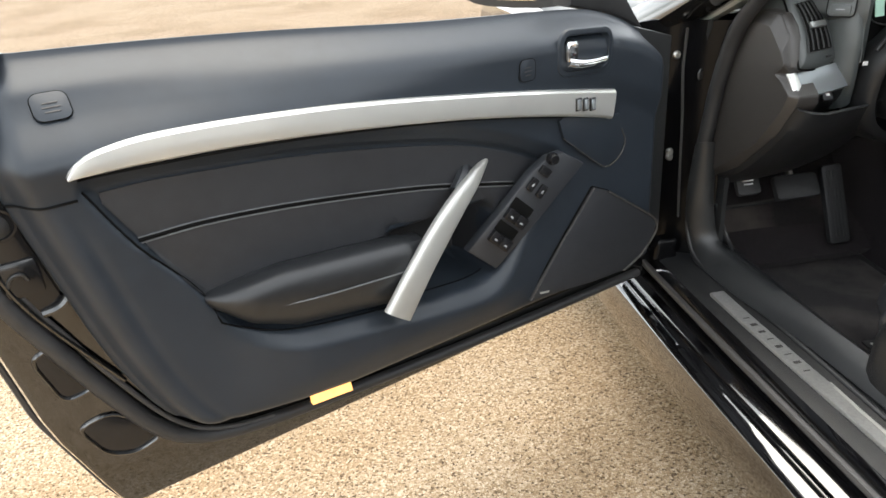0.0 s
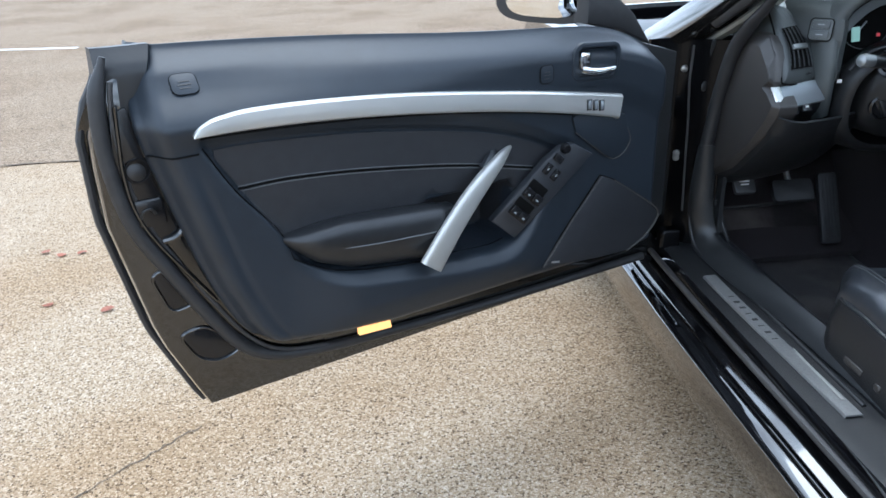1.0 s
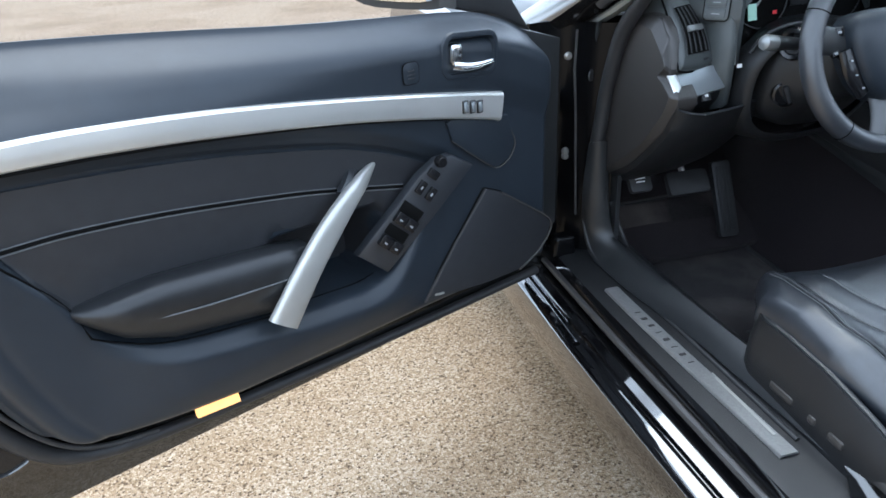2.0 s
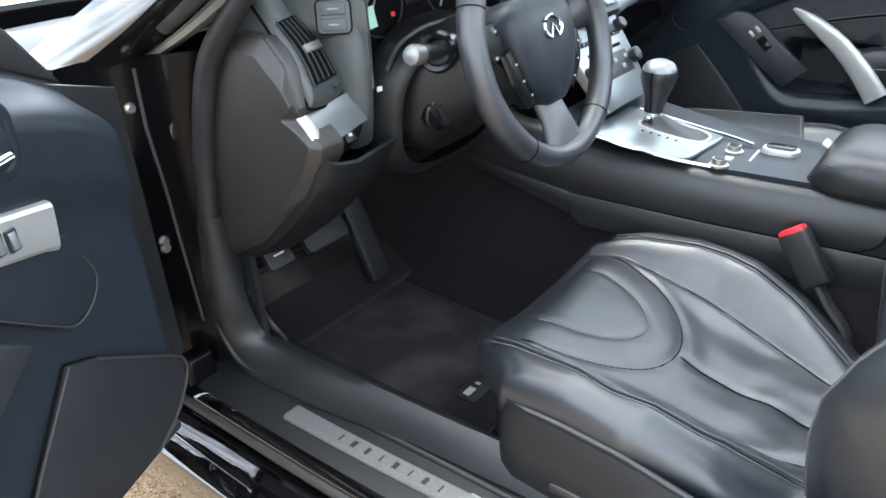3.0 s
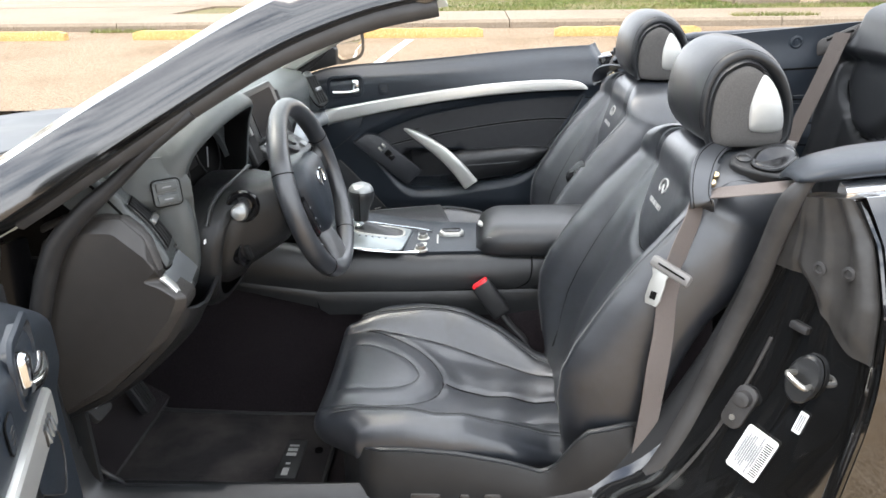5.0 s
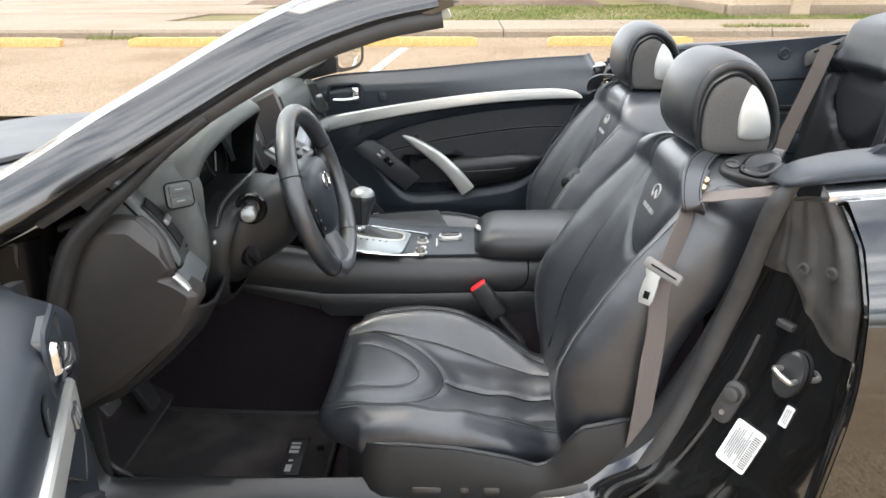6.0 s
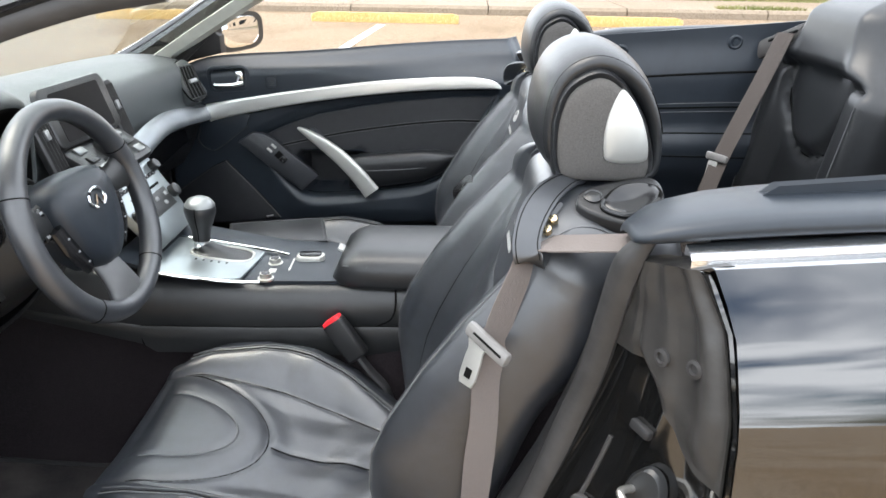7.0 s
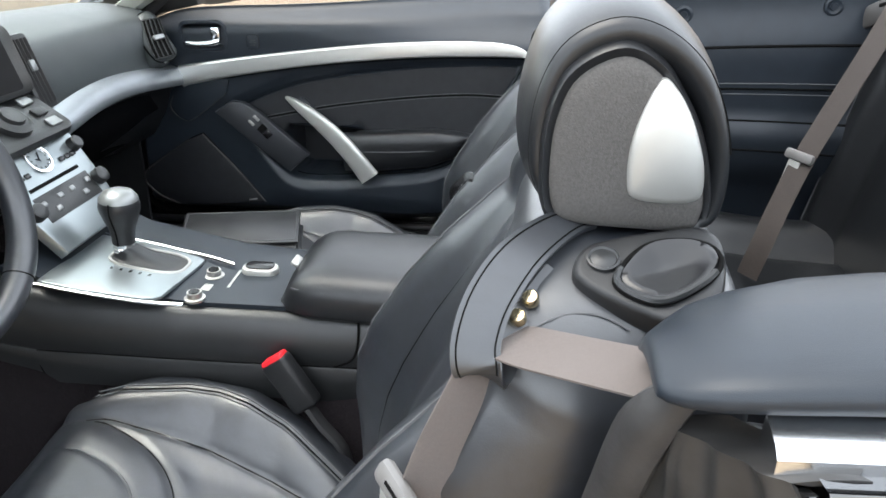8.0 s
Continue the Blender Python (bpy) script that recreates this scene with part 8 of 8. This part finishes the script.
part("webbing", strap(down, [Vector((0.55 - 0.45 * k / 39, -0.85, 0.1)) for k in range(40)], [0.024 + 0.017 * smooth(0, 7, k) - 0.004 * abs(math.sin(0.25 * k)) for k in range(40)], 0.0016), WEB, belt, "taupe webbing")
gl, gr, tip = Vector((-0.622, -0.612, 0.846)), Vector((-0.680, -0.662, 0.828)), Vector((-0.655, -0.606, 0.770))
gx = (gr - gl).normalized()
root = gl.lerp(gr, 0.30)
gy = (root - tip)
gn = gx.cross(gy).normalized()
if gn.x > 0:
    gn = -gn
gl, gr, root = gl + gn * 0.014, gr + gn * 0.014, root + gn * 0.012
tm = axes(gl.lerp(gr, 0.5), gx, gn.cross(gx), gn)
tng = part("tongue_cover", rbox((0.074, 0.020, 0.013), tm, 0.006), GREYPL, belt, "grey plastic tongue grip")
part("slot", rbox((0.050, 0.003, 0.001), tm @ pose(0.004, 0.001, 0.0066), 0), GROOVE, tng)
ty = (root - tip - gn * 0.010).normalized()
t2 = axes(root, gn.cross(ty) * -1, ty, (gn.cross(ty) * -1).cross(ty))
part("tongue", slab([(-0.016, 0.006), (-0.016, -0.010), (-0.012, -0.020), (-0.0135, -0.030), (-0.0135, -0.056), (-0.010, -0.066), (0.010, -0.066), (0.0135, -0.056), (0.0135, -0.030), (0.012, -0.020), (0.016, -0.010), (0.016, 0.006)], t2 @ pose(0, 0, -0.0015), 0.003, 0.001), SATIN, belt, "bright steel tongue")
# near-black block paints the shade of the hole
part("hole", rbox((0.011, 0.013, 0.0045), t2 @ pose(0, -0.050, 0.0), 0.001), GROOVE, belt)

# buckle beside the console
bk = thing("belt_buckle", (-0.165, -0.36, 0.45), "black seat belt buckle with a red release button", "belt buckle")
b0, b1 = Vector((-0.166, -0.388, 0.514)), Vector((-0.153, -0.336, 0.584))
zz = (b1 - b0).normalized()
xx = Vector((1, 0, 0)) - zz * zz.x
fr = axes((b0 + b1) / 2, xx, zz.cross(xx), zz)
part("housing", rbox((0.030, 0.046, 0.094), fr, 0.007, seg=3), BLACKPL, bk, "dark plastic housing")
part("release_button", rbox((0.025, 0.040, 0.018), fr @ pose(0, 0, 0.043), 0.004), RED, bk, "red release button")
part("stalk", tube(spline([b0 - zz * -0.01, b0 - zz * 0.035, Vector((-0.178, -0.45, 0.43)), Vector((-0.18, -0.46, 0.30))], 14), 0.012, 8, flat=0.6), RUBBER, bk)
ob2 = thing("belt_buckle", (0.15, -0.36, 0.45), "black seat belt buckle with an orange release button", "belt buckle")
part("housing", rbox((0.030, 0.042, 0.10), pose(0.150, -0.40, 0.535, -18), 0.006), HARD, ob2)
part("release_button", rbox((0.020, 0.036, 0.014), pose(0.150, -0.384, 0.588, -18), 0.003), ORANGE, ob2, "orange release button")
part("stalk", tube([(0.150, -0.41, 0.50), (0.155, -0.43, 0.38), (0.155, -0.43, 0.27)], 0.010, 8), RUBBER, ob2)

# rear belt on the passenger side
rb = thing("seat_belt", (0.45, -1.3, 0.55), "brown rear seat belt, darkened as if in shade, with a silver tongue", "seat belt", "seat belts")
run = spline([(0.574, -1.420, 1.085), (0.508, -1.348, 0.955), (0.436, -1.264, 0.805), (0.385, -1.218, 0.715), (0.335, -1.18, 0.63), (0.32, -1.16, 0.56)], 24)
part("webbing", strap(run, (0.78, 0.62, 0.09), 0.046, 0.0018), WEBDARK, rb, "brown webbing")
tm2 = facing((0.428, -1.246, 0.785), (-0.6, 0.75, 0.2), (0.3, 0.2, 0.9))
part("tongue_cover", rbox((0.062, 0.020, 0.014), tm2 @ pose(0, 0, 0.004, 0, 0, -25), 0.005), GREYPL, rb)
part("tongue", slab([(-0.013, 0), (0.013, 0), (0.013, -0.05), (-0.013, -0.05)], tm2 @ pose(-0.008, -0.008, 0.006, 0, 0, -25), 0.003, 0.001), SATIN, rb, "bright steel tongue")
guide = thing("belt_guide_panel", (0.52, -1.40, 1.0), "dark grey belt outlet panel beside the rear seat", "belt guide")
gm = facing((0.5885, -1.417, 1.066), (-0.6, 0.8, 0.1))
part("panel", slab([(p.x, p.y) for p in spline([(-0.060, -0.022, 0), (-0.052, -0.006, 0), (0.0, 0.020, 0), (0.050, 0.046, 0), (0.060, 0.044, 0), (0.060, 0.022, 0), (0.053, 0.006, 0), (0.0, -0.024, 0), (-0.042, -0.052, 0), (-0.054, -0.050, 0)], 40, True)], gm @ pose(0, 0, -0.008), 0.014, 0.004), HARD, guide)
part("slot", rbox((0.082, 0.008, 0.004), gm @ pose(0.005, 0.010, 0.0055, 0, 0, 24), 0.002), GROOVE, guide)
for x, y, z in ((0.658, -1.322, 1.050), (0.672, -1.017, 1.017)):
    part("coat_button", revolve([(0.020, 0), (0.020, 0.004), (0.015, 0.006), (0.009, 0.004), (0.008, 0.007), (0, 0.007)], facing((x, y, z), (-1, 0, 0)), 22), SOFT, car, "round dark coat button")
# striker, stickers and stops on the jamb
st = thing("door_striker", (-0.77, -0.80, 0.70), "zinc door striker loop on a black plastic backing", "door striker")
sm_ = jamb_frame(0.39, 0.42, 0.008)
part("backing", revolve([(0.038, -0.006), (0.038, 0.004), (0.034, 0.008), (0, 0.008)], sm_ @ Matrix.Diagonal((0.62, 1.0, 1.0, 1)), 28), SHIELD, st, "round black backing")
part("loop", tube(spline([sm_ @ Vector((-0.012, 0.006, 0.004)), sm_ @ Vector((-0.014, 0.006, 0.030)), sm_ @ Vector((0.012, -0.002, 0.032)), sm_ @ Vector((0.014, -0.004, 0.004))], 16), 0.0045, 8), STEEL, st, "zinc striker loop")
bs = thing("door_bumper", (-0.70, -0.77, 0.63), "grey rubber door bumper stop on the jamb", "bumper stop")
bm2 = jamb_frame(0.485, 0.66, 0.004)
part("plate", slab(rrect(0.034, 0.075, 0.014, 5), bm2, 0.006, 0.002), SEALR, bs)
part("stop", revolve([(0.014, 0), (0.012, 0.012), (0.006, 0.014), (0, 0.013)], bm2 @ pose(0, 0.016, 0.006), 16), SEALR, bs)
part("screw", revolve([(0.005, 0), (0.004, 0.003), (0, 0.003)], bm2 @ pose(0, -0.020, 0.006), 12), STEEL, bs)
lb = thing("jamb_label", (-0.77, -0.77, 0.60), "white printed information label stuck on the door jamb", "label")
lm = jamb_frame(0.562, 0.46, 0.001)
part("paper", slab(rrect(0.050, 0.078, 0.004, 2), lm @ pose(0, 0, 0.004), 0.0008), LABEL, lb)
rl = random.Random(3)
for k in range(9):
    part("print_line", rbox((0.0022, 0.030 + 0.045 * rl.random(), 0.0004), lm @ pose(-0.018 + 0.0032 * k, 0.0, 0.0051), 0), PRINT, lb)
for k in range(16):
    part("bar", rbox((0.012, 0.0016, 0.0004), lm @ pose(0.016, -0.030 + 0.0038 * k, 0.0051), 0), GLOSSBLK, lb)
lb2 = thing("jamb_label", (-0.79, -0.80, 0.66), "small white label stuck on the door jamb", "label")
l2 = jamb_frame(0.475, 0.35, 0.0)
part("paper", slab(rrect(0.013, 0.036, 0.002, 2), l2 @ pose(0, 0, 0.004), 0.0008), LABEL, lb2)
for k in range(3):
    part("print_line", rbox((0.0015, 0.026, 0.0004), l2 @ pose(-0.003 + 0.003 * k, 0, 0.0051), 0), PRINT, lb2)
lb3 = thing("jamb_label", (-0.78, -0.70, 0.46), "white and yellow tyre label stuck low on the jamb", "label")
l3 = jamb_frame(0.86, 0.45, 0.0)
part("paper", slab(rrect(0.040, 0.080, 0.003, 2), l3 @ pose(0, 0, 0.006), 0.0008), LABEL, lb3)
part("band", rbox((0.036, 0.014, 0.0004), l3 @ pose(0, 0.028, 0.0071), 0), YELLOWTAG, lb3)
for k in range(4):
    part("print_line", rbox((0.030, 0.002, 0.0004), l3 @ pose(0, 0.012 - 0.012 * k, 0.0071), 0), PRINT, lb3)
